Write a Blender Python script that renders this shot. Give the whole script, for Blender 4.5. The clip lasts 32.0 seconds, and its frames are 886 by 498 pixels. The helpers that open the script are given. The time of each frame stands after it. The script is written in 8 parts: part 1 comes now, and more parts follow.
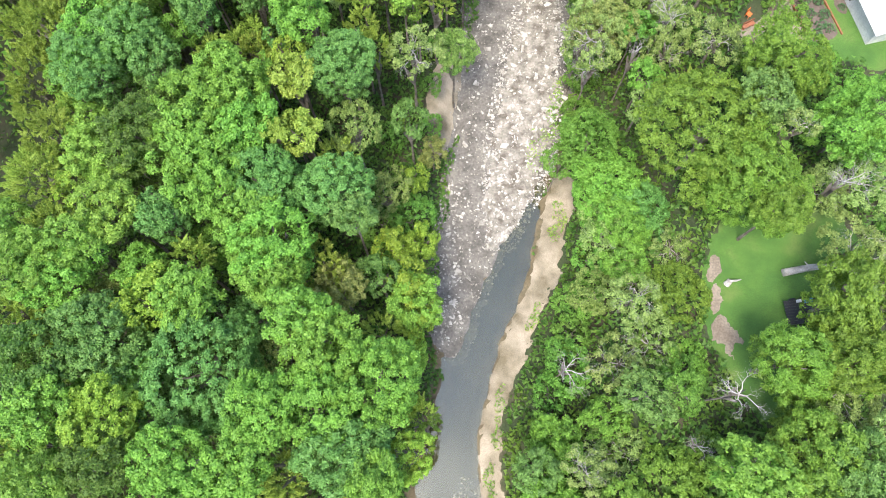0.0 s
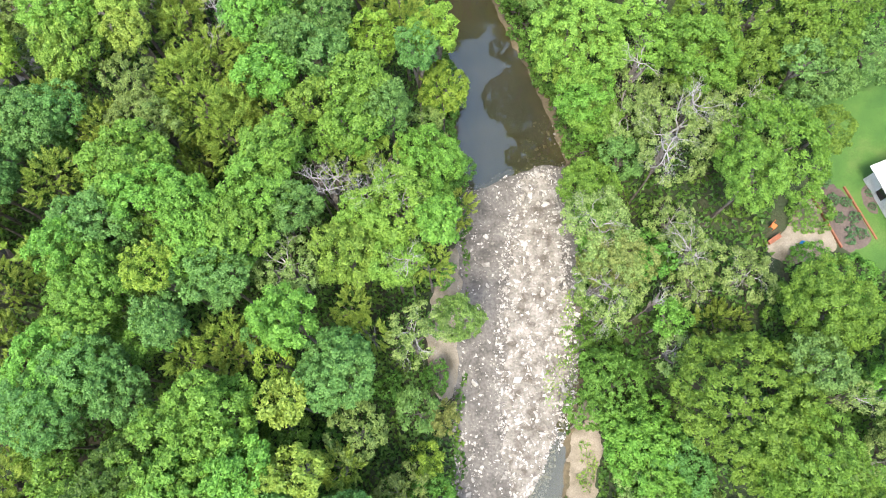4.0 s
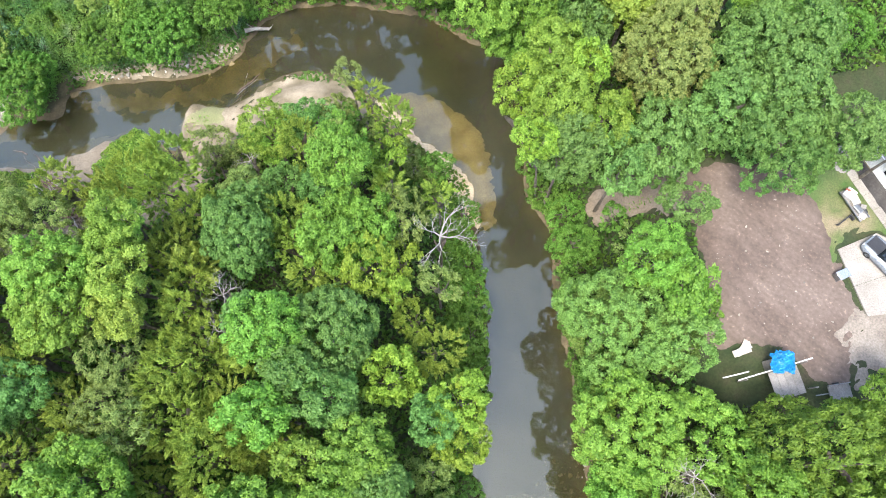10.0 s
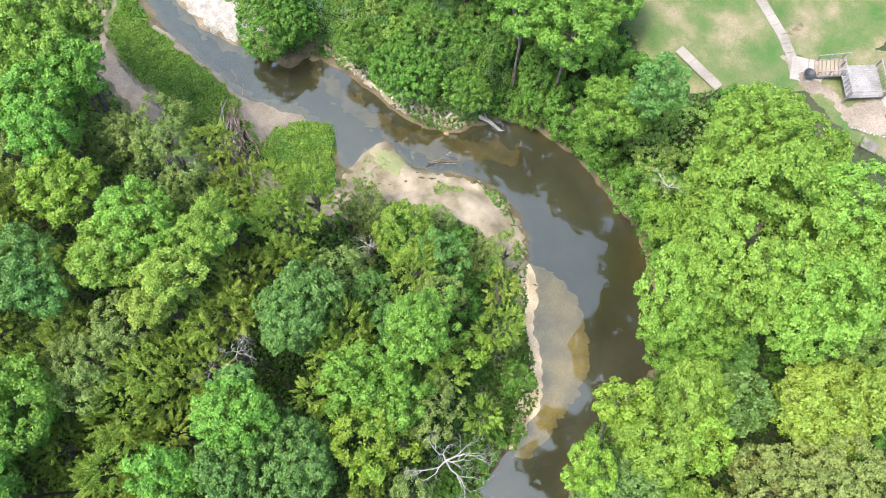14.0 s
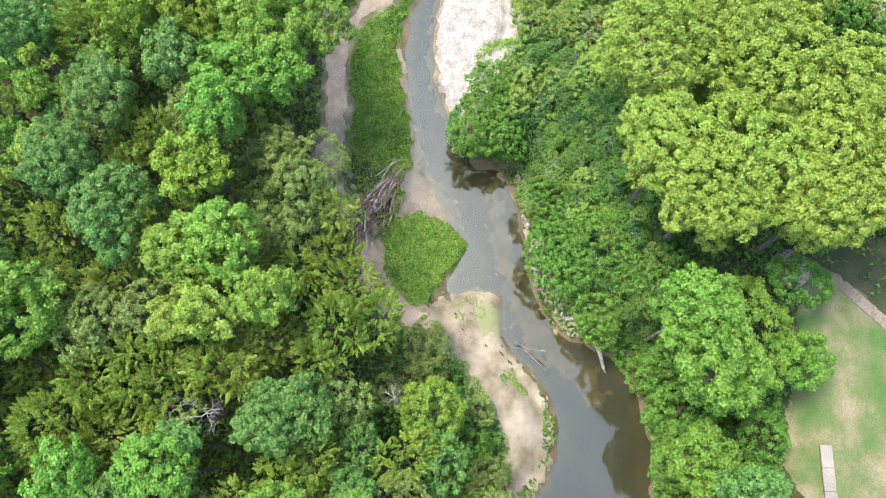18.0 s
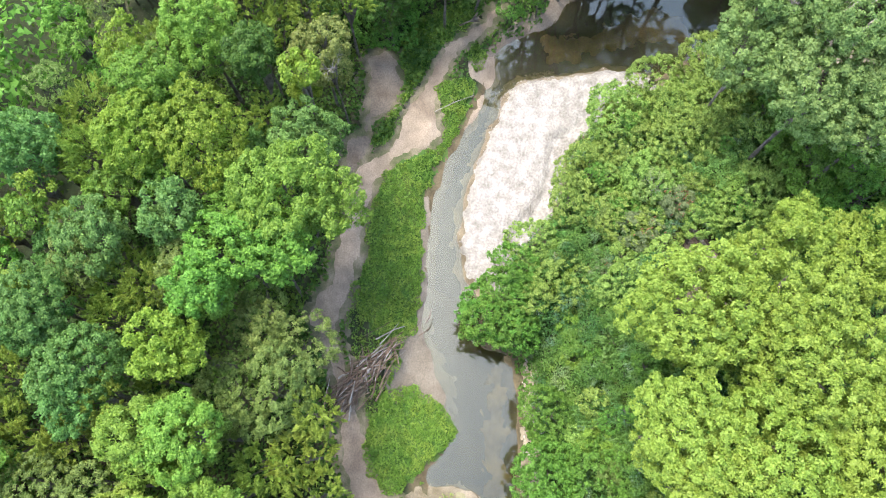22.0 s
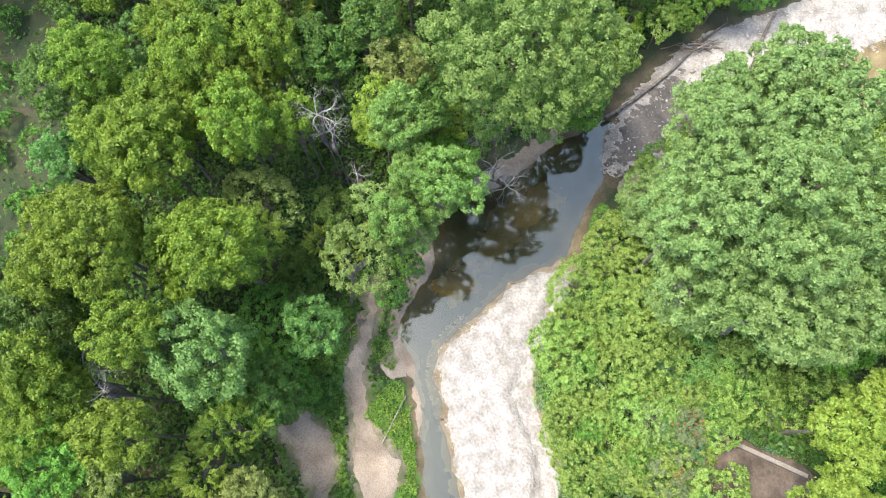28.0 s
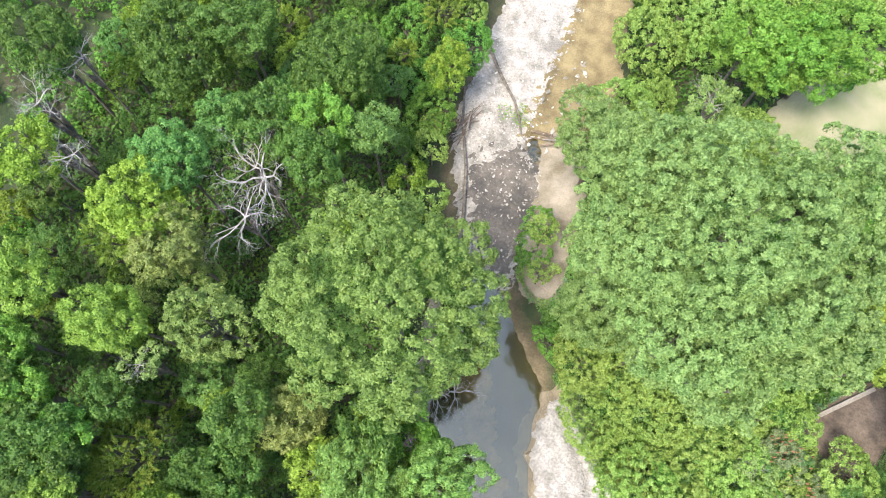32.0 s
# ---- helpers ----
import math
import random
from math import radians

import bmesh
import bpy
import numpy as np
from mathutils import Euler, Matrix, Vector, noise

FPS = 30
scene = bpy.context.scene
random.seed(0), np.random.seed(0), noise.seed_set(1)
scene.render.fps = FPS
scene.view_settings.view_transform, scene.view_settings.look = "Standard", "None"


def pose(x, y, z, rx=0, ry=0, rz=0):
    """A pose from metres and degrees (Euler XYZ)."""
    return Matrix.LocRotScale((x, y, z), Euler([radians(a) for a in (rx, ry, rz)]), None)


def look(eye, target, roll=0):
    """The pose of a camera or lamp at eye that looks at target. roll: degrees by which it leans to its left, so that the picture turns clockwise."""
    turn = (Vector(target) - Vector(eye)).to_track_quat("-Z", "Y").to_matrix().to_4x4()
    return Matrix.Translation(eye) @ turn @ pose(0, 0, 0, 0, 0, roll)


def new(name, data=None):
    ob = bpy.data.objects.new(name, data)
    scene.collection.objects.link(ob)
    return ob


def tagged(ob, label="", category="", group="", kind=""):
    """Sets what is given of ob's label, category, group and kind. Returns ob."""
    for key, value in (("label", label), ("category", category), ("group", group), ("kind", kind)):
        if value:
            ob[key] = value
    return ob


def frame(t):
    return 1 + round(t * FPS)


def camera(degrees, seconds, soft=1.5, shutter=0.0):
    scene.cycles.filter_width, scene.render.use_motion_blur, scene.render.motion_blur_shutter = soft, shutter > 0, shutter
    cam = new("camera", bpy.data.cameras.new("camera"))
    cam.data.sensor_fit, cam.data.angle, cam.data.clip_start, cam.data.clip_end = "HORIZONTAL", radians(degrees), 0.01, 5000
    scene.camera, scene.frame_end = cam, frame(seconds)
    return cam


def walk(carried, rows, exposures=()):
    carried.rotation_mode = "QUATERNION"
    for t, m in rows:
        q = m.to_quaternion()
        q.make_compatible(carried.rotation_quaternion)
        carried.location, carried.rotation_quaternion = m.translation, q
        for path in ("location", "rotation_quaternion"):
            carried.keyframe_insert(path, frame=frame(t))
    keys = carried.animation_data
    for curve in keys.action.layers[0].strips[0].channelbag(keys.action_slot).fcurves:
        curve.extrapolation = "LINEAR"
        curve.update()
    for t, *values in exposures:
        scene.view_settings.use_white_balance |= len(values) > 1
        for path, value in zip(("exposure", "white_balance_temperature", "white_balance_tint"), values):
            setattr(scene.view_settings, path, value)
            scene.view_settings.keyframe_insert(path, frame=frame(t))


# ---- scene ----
# camera
cam = camera(65.18, 32.0, 1.05)
PATH = [
    (0.0, -0.00, 0.00, 67.53, -74.03, -1.29, 0.00),
    (0.5, -0.33, 3.25, 67.51, -74.03, -1.30, 0.05),
    (1.0, -0.60, 6.51, 67.49, -74.04, -1.30, -0.33),
    (1.5, -0.83, 9.79, 67.46, -74.04, -1.34, -0.33),
    (2.0, -1.00, 13.05, 67.43, -74.03, -1.37, -0.34),
    (2.5, -1.06, 16.23, 67.40, -74.04, -1.39, -0.76),
    (3.0, -0.97, 19.30, 67.36, -74.02, -1.38, -4.44),
    (3.5, -0.87, 22.23, 67.30, -74.01, -1.37, -5.66),
    (4.0, -0.74, 25.05, 67.23, -74.01, -1.37, -6.27),
    (4.5, -0.57, 27.79, 67.15, -74.01, -1.36, -6.46),
    (5.0, -0.36, 30.46, 67.07, -74.01, -1.37, -6.42),
    (5.5, -0.11, 33.09, 66.98, -74.01, -1.37, -6.34),
    (6.0, 0.17, 35.73, 66.89, -73.98, -1.37, -6.42),
    (6.5, 0.48, 38.31, 66.82, -73.98, -1.38, -6.37),
    (7.0, 0.81, 40.81, 66.74, -73.97, -1.36, -6.29),
    (7.5, 1.11, 43.26, 66.66, -73.91, -1.37, -6.23),
    (8.0, 1.37, 45.61, 66.61, -73.93, -1.35, -6.12),
    (8.5, 1.62, 48.03, 66.57, -73.89, -1.32, -5.33),
    (9.0, 1.80, 50.50, 66.52, -73.91, -1.29, -1.76),
    (9.5, 1.96, 52.93, 66.47, -73.94, -1.22, 3.49),
    (10.0, 2.07, 55.31, 66.43, -73.99, -1.21, 7.18),
    (10.5, 2.11, 57.67, 66.39, -74.04, -1.23, 11.63),
    (11.0, 2.06, 59.99, 66.35, -74.08, -1.26, 15.75),
    (11.5, 1.90, 62.28, 66.30, -74.11, -1.29, 19.54),
    (12.0, 1.59, 64.49, 66.29, -74.11, -1.32, 24.83),
    (12.5, 1.16, 66.60, 66.30, -74.07, -1.35, 31.06),
    (13.0, 0.64, 68.63, 66.33, -74.02, -1.36, 37.52),
    (13.5, -0.01, 70.56, 66.37, -73.98, -1.35, 44.14),
    (14.0, -0.80, 72.38, 66.44, -73.94, -1.33, 51.54),
    (14.5, -1.80, 74.07, 66.51, -73.92, -1.32, 58.64),
    (15.0, -3.07, 75.66, 66.57, -73.94, -1.33, 65.97),
    (15.5, -4.56, 77.14, 66.61, -73.95, -1.33, 72.89),
    (16.0, -6.24, 78.49, 66.64, -73.95, -1.34, 78.77),
    (16.5, -8.06, 79.72, 66.66, -73.94, -1.35, 82.99),
    (17.0, -10.00, 80.82, 66.67, -73.96, -1.37, 84.91),
    (17.5, -12.02, 81.75, 66.67, -73.95, -1.34, 88.66),
    (18.0, -14.10, 82.44, 66.68, -73.94, -1.34, 92.78),
    (18.5, -16.23, 82.98, 66.69, -73.93, -1.33, 94.01),
    (19.0, -18.41, 83.37, 66.68, -73.92, -1.35, 94.23),
    (19.5, -20.66, 83.60, 66.65, -73.93, -1.36, 97.94),
    (20.0, -22.93, 83.72, 66.62, -73.99, -1.35, 101.78),
    (20.5, -25.22, 83.75, 66.59, -74.02, -1.35, 103.50),
    (21.0, -27.55, 83.70, 66.55, -74.05, -1.34, 103.55),
    (21.5, -29.90, 83.56, 66.49, -74.02, -1.34, 103.53),
    (22.0, -32.25, 83.34, 66.41, -74.00, -1.34, 103.52),
    (22.5, -34.59, 83.03, 66.32, -74.01, -1.31, 103.55),
    (23.0, -36.95, 82.65, 66.22, -74.04, -1.29, 103.35),
    (23.5, -39.33, 82.24, 66.12, -74.03, -1.28, 102.23),
    (24.0, -41.71, 81.80, 66.02, -74.00, -1.29, 100.35),
    (24.5, -44.10, 81.38, 65.92, -73.97, -1.30, 97.11),
    (25.0, -46.57, 80.99, 65.81, -73.99, -1.30, 94.31),
    (25.5, -49.09, 80.63, 65.69, -74.00, -1.33, 90.79),
    (26.0, -51.61, 80.38, 65.58, -74.01, -1.32, 87.68),
    (26.5, -54.15, 80.24, 65.48, -74.03, -1.32, 84.52),
    (27.0, -56.75, 80.21, 65.41, -74.06, -1.31, 80.83),
    (27.5, -59.40, 80.27, 65.35, -74.10, -1.30, 76.15),
    (28.0, -62.15, 80.43, 65.32, -74.06, -1.35, 70.02),
    (28.5, -64.85, 80.74, 65.29, -74.04, -1.44, 63.59),
    (29.0, -67.48, 81.29, 65.28, -74.00, -1.46, 56.03),
    (29.5, -70.07, 82.07, 65.27, -73.98, -1.46, 48.84),
    (30.0, -72.50, 83.10, 65.27, -73.93, -1.42, 40.95),
    (30.5, -74.79, 84.37, 65.25, -73.86, -1.35, 35.20),
    (31.0, -76.93, 85.86, 65.22, -73.83, -1.28, 30.29),
    (31.5, -78.94, 87.56, 65.18, -73.83, -1.24, 25.50),
    (32.0, -80.84, 89.43, 65.14, -73.80, -1.19, 21.79),
]
EXPOSURES = [(0.0, 2.37), (32.0, 2.37)]
walk(cam, [(t, pose(x, y, z, 90 + pitch, 0, yaw) @ pose(0, 0, 0, 0, 0, roll)) for t, x, y, z, pitch, roll, yaw in PATH], EXPOSURES)

# light
SUN_TURN, SUN_HIGH = 152.0, 67.0
world = bpy.data.worlds.new("sky")
scene.world = world
world.use_nodes = True
sky = world.node_tree.nodes.new("ShaderNodeTexSky")
sky.sky_type, sky.sun_disc = "NISHITA", False
sky.sun_elevation, sky.sun_rotation = radians(SUN_HIGH), radians(-SUN_TURN)
sky.air_density, sky.dust_density, sky.ozone_density = 1.0, 2.0, 0.8
world.node_tree.links.new(sky.outputs[0], world.node_tree.nodes["Background"].inputs[0])
world.node_tree.nodes["Background"].inputs[1].default_value = 0.15
sun = new("sun", bpy.data.lights.new("sun", "SUN"))
sun.data.energy, sun.data.angle, sun.data.color = 1.5, radians(18.0), (1.0, 0.93, 0.80)
a, e = radians(SUN_TURN), radians(SUN_HIGH)
SUN_WAY = Vector((-math.sin(a) * math.cos(e), math.cos(a) * math.cos(e), math.sin(e)))
sun.matrix_world = look(SUN_WAY * 200, (0, 0, 0))

# ---------------------------------------------------------------- materials
def nodes_of(name):
    m = bpy.data.materials.new(name)
    m.use_nodes = True
    n = m.node_tree.nodes
    return m, n, m.node_tree.links, n["Principled BSDF"]


def noise_of(n, l, scale, detail=4.0, source="Object", rough=0.55):
    co = n.new("ShaderNodeTexCoord")
    tex = n.new("ShaderNodeTexNoise")
    tex.inputs["Scale"].default_value, tex.inputs["Detail"].default_value = scale, detail
    tex.inputs["Roughness"].default_value = rough
    if source == "World":
        geo = n.new("ShaderNodeNewGeometry")
        l.new(geo.outputs["Position"], tex.inputs["Vector"])
    else:
        l.new(co.outputs[source], tex.inputs["Vector"])
    return tex.outputs["Fac"]


def ramp(n, l, fac, stops):
    r = n.new("ShaderNodeValToRGB")
    e = r.color_ramp.elements
    while len(e) < len(stops):
        e.new(0.5)
    for k, (p, c) in zip(e, stops):
        k.position, k.color = p, (*c, 1)
    l.new(fac, r.inputs[0])
    return r.outputs[0]


def mixed(n, l, fac, a, b, kind="MIX"):
    m = n.new("ShaderNodeMix")
    m.data_type, m.blend_type = "RGBA", kind
    for s, v in ((0, fac), (6, a), (7, b)):
        if isinstance(v, (int, float)):
            m.inputs[s].default_value = v
        elif isinstance(v, tuple):
            m.inputs[s].default_value = (*v, 1)
        else:
            l.new(v, m.inputs[s])
    return m.outputs[2]


def bump(n, l, b, height, strength, distance):
    k = n.new("ShaderNodeBump")
    k.inputs["Strength"].default_value, k.inputs["Distance"].default_value = strength, distance
    l.new(height, k.inputs["Height"])
    l.new(k.outputs[0], b.inputs["Normal"])


def surface(name, dark, light, scale=3.0, fine=25.0, rough=0.9, relief=0.4, mid=None, metal=0.0, source="World", high=0.05):
    """A surface of two tones at a large and a fine scale, with relief."""
    m, n, l, b = nodes_of(name)
    big, small = noise_of(n, l, scale, 5, source), noise_of(n, l, fine, 3, source)
    stops = [(0.34, dark), (0.66, light)] if mid is None else [(0.32, dark), (0.5, mid), (0.68, light)]
    col = ramp(n, l, big, stops)
    grain = ramp(n, l, small, [(0.3, (0.72, 0.72, 0.72)), (0.7, (1.22, 1.22, 1.22))])
    l.new(mixed(n, l, 1.0, col, grain, "MULTIPLY"), b.inputs["Base Color"])
    b.inputs["Roughness"].default_value, b.inputs["Metallic"].default_value = rough, metal
    if relief:
        bump(n, l, b, small, relief, high)
    return m


def leaf_material(name, dark, light, tint=0.05, thin=0.42, patches=()):
    """Leaves: each leaf, each spray and each tree has a shade of its own, and some light comes through. patches: tones of other plants grown in."""
    m, n, l, b = nodes_of(name)
    geo, info = n.new("ShaderNodeNewGeometry"), n.new("ShaderNodeObjectInfo")
    spray = noise_of(n, l, 0.8, 2, "Object")
    add = n.new("ShaderNodeMath")
    add.operation = "MULTIPLY_ADD"
    l.new(geo.outputs["Random Per Island"], add.inputs[0])
    add.inputs[1].default_value = 0.6
    l.new(spray, add.inputs[2])
    col = ramp(n, l, add.outputs[0], [(0.33, dark), (1.10, light)])
    for k, (scale, low, tone) in enumerate(patches):
        where = ramp(n, l, noise_of(n, l, scale, 3, "World"), [(low, (0, 0, 0)), (low + 0.07, (1, 1, 1))])
        col = mixed(n, l, where, col, mixed(n, l, 1.0, col, tone, "MULTIPLY"))
    hsv = n.new("ShaderNodeHueSaturation")
    l.new(col, hsv.inputs["Color"])
    for k, (lo, hi) in (("Hue", (0.5 - tint * 0.25, 0.5 + tint * 0.22)), ("Value", (1 - tint * 1.8, 1 + tint * 2.0))):
        mr = n.new("ShaderNodeMapRange")
        mr.inputs[3].default_value, mr.inputs[4].default_value = lo, hi
        l.new(info.outputs["Random"], mr.inputs[0])
        l.new(mr.outputs[0], hsv.inputs[k])
    l.new(hsv.outputs[0], b.inputs["Base Color"])
    b.inputs["Roughness"].default_value = 0.5
    b.inputs["Specular IOR Level"].default_value = 0.22
    tr = n.new("ShaderNodeBsdfTranslucent")
    l.new(hsv.outputs[0], tr.inputs[0])
    mx = n.new("ShaderNodeMixShader")
    mx.inputs[0].default_value = thin
    l.new(b.outputs[0], mx.inputs[1])
    l.new(tr.outputs[0], mx.inputs[2])
    l.new(mx.outputs[0], n["Material Output"].inputs[0])
    return m


LEAF = {
    "O": leaf_material("leaves_oak", (0.043, 0.114, 0.015), (0.172, 0.332, 0.050)),
    "B": leaf_material("leaves_elm", (0.036, 0.100, 0.020), (0.138, 0.276, 0.066)),
    "Y": leaf_material("leaves_bright", (0.078, 0.153, 0.013), (0.233, 0.352, 0.046)),
    "C": leaf_material("leaves_cedar", (0.074, 0.134, 0.017), (0.258, 0.356, 0.058)),
    "G": leaf_material("leaves_pale", (0.068, 0.124, 0.026), (0.248, 0.346, 0.100)),
    "V": leaf_material("leaves_vine", (0.035, 0.106, 0.013), (0.145, 0.294, 0.049)),
    "W": leaf_material("leaves_pecan", (0.050, 0.108, 0.021), (0.189, 0.311, 0.070)),
    "M": leaf_material("leaves_yellowish", (0.044, 0.100, 0.011), (0.156, 0.262, 0.036)),
    "Z": leaf_material("leaves_lemon_green", (0.089, 0.160, 0.016), (0.276, 0.376, 0.066), tint=0.03),
    "N": leaf_material("leaves_brownish", (0.072, 0.104, 0.022), (0.240, 0.280, 0.080)),
    "K": leaf_material("leaves_broad", (0.055, 0.116, 0.027), (0.216, 0.318, 0.098), tint=0.03),
    "P": leaf_material("leaves_willow", (0.058, 0.104, 0.021), (0.218, 0.300, 0.080)),
    "Q": leaf_material("leaves_dull_yellowish", (0.034, 0.077, 0.006), (0.182, 0.270, 0.030)),
    # darker oak-leaf tones: the shade of the far left wood is in the colour
    "X": leaf_material("leaves_shade_darkened", (0.022, 0.058, 0.009), (0.100, 0.182, 0.034)),
    "J": leaf_material("leaves_broad_green", (0.042, 0.097, 0.016), (0.188, 0.286, 0.070)),
    "T": leaf_material("leaves_fresh_green", (0.062, 0.140, 0.016), (0.215, 0.352, 0.056)),
    "E": leaf_material("leaves_cool_green", (0.040, 0.097, 0.021), (0.160, 0.284, 0.072), tint=0.04),
    "S": leaf_material("leaves_grey_green", (0.066, 0.112, 0.044), (0.215, 0.285, 0.130)),
    "U": leaf_material("leaves_sunny_vine", (0.066, 0.138, 0.022), (0.262, 0.380, 0.088)),
}
MAT_LEAF = {
    "U": leaf_material("leaves_sunny_mat", (0.056, 0.138, 0.026), (0.216, 0.385, 0.100), 0.0, 0.42, ((0.21, 0.52, (1.15, 1.05, 0.85)), (0.34, 0.54, (0.55, 0.68, 0.7)), (0.47, 0.58, (1.2, 1.0, 2.0)), (0.9, 0.66, (1.3, 0.85, 1.2)))),
    "V": leaf_material("leaves_mat", (0.036, 0.104, 0.019), (0.152, 0.285, 0.070), 0.0, 0.42, ((0.23, 0.50, (0.66, 0.80, 0.95)), (0.31, 0.54, (1.3, 1.15, 1.0)), (0.5, 0.57, (1.4, 1.15, 2.2)), (0.9, 0.66, (1.4, 0.85, 1.2)))),
}
LEAF_LOW = leaf_material("leaves_low", (0.028, 0.078, 0.011), (0.098, 0.190, 0.034), 0.02, 0.42, ((0.3, 0.52, (1.3, 1.1, 0.9)), (0.7, 0.55, (0.6, 0.7, 0.7))))
LEAF_GRASS = leaf_material("blades", (0.070, 0.165, 0.020), (0.198, 0.325, 0.056), 0.02, 0.42, ((0.5, 0.50, (1.2, 1.05, 1.1)), (0.8, 0.54, (0.6, 0.72, 0.7))))
BARK = surface("bark", (0.07, 0.055, 0.042), (0.17, 0.15, 0.125), 2.0, 18.0, 0.95, 0.7)
DEADWOOD = surface("bleached_wood", (0.18, 0.17, 0.155), (0.34, 0.322, 0.30), 1.5, 16.0, 0.9, 0.5)


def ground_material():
    """Leaf litter and low weeds on the banks, sandy brown mud in the creek's bed; the bed's colour darkens with depth,
    in place of light lost in the water.
    """
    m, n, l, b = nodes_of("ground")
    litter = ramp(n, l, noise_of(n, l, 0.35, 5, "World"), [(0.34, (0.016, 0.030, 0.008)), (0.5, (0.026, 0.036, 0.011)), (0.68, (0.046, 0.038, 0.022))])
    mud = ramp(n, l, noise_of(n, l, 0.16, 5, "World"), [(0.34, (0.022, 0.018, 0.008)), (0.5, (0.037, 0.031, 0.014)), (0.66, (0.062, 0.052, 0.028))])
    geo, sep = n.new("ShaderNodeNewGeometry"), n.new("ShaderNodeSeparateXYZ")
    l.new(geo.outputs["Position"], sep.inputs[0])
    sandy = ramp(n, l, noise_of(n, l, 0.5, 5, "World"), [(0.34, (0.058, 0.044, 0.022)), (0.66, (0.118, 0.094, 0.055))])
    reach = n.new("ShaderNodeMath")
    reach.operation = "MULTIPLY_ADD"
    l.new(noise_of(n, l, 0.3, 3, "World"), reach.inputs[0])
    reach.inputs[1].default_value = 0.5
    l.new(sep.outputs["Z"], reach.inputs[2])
    # pale sand in the shallows; the deep bed's colour holds the water's dimming
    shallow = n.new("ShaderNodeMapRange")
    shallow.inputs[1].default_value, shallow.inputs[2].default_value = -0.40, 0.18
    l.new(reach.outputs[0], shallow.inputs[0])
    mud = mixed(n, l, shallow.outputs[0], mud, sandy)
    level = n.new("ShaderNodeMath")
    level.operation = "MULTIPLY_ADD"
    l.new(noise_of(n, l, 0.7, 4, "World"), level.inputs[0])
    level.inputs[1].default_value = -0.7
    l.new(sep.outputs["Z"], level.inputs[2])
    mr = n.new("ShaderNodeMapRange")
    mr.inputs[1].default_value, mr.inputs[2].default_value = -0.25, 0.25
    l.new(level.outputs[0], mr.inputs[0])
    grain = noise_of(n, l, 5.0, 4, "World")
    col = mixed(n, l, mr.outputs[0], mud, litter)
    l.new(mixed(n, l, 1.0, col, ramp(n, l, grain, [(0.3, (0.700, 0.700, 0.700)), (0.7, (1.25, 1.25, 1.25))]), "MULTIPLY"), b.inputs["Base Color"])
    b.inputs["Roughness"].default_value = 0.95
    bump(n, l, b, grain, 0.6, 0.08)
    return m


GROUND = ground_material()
SHOAL = surface("wet_shoal_sand", (0.34, 0.27, 0.17), (0.52, 0.43, 0.30), 0.5, 8.0, 0.8, 0.3)
GRAVEL_PALE = surface("pale_gravel", (0.15, 0.137, 0.118), (0.33, 0.305, 0.27), 0.7, 5.0, 0.95, 0.9, high=0.12)
DRY_GRASS = surface("dry_grass", (0.115, 0.140, 0.055), (0.225, 0.205, 0.125), 0.25, 12.0, 0.95, 0.5)
SAND = surface("pale_sand", (0.108, 0.090, 0.056), (0.265, 0.226, 0.172), 0.45, 12.0, 0.95, 0.4)
RUBBLE = surface("stony_rubble", (0.085, 0.074, 0.058), (0.245, 0.225, 0.195), 0.9, 4.0, 0.95, 0.9, high=0.14)
STONE = surface("limestone", (0.082, 0.074, 0.061), (0.164, 0.152, 0.136), 1.2, 9.0, 0.9, 0.6)
OCHRE = surface("ochre_silt", (0.092, 0.068, 0.028), (0.20, 0.155, 0.075), 0.5, 8.0, 0.85, 0.3)
MUD = surface("damp_sandy_mud", (0.105, 0.088, 0.066), (0.18, 0.155, 0.125), 0.4, 7.0, 0.85, 0.4)
GRAVEL_WHITE = surface("white_gravel", (0.190, 0.176, 0.158), (0.318, 0.302, 0.280), 0.9, 4.2, 0.95, 1.0, high=0.16)
GRAVEL_GREY = surface("grey_gravel", (0.066, 0.060, 0.052), (0.150, 0.138, 0.120), 0.5, 4.0, 0.9, 0.9, high=0.10)
GRAVEL_BROWN = surface("brown_gravel", (0.040, 0.036, 0.032), (0.125, 0.108, 0.088), 0.35, 4.0, 0.85, 0.9, high=0.12)
MULCH = surface("dark_mulch", (0.022, 0.020, 0.019), (0.062, 0.057, 0.054), 0.8, 6.0, 0.95, 0.6)
DIRT = surface("bare_dirt", (0.062, 0.044, 0.035), (0.105, 0.081, 0.067), 0.25, 5.0, 0.97, 0.6, high=0.08)


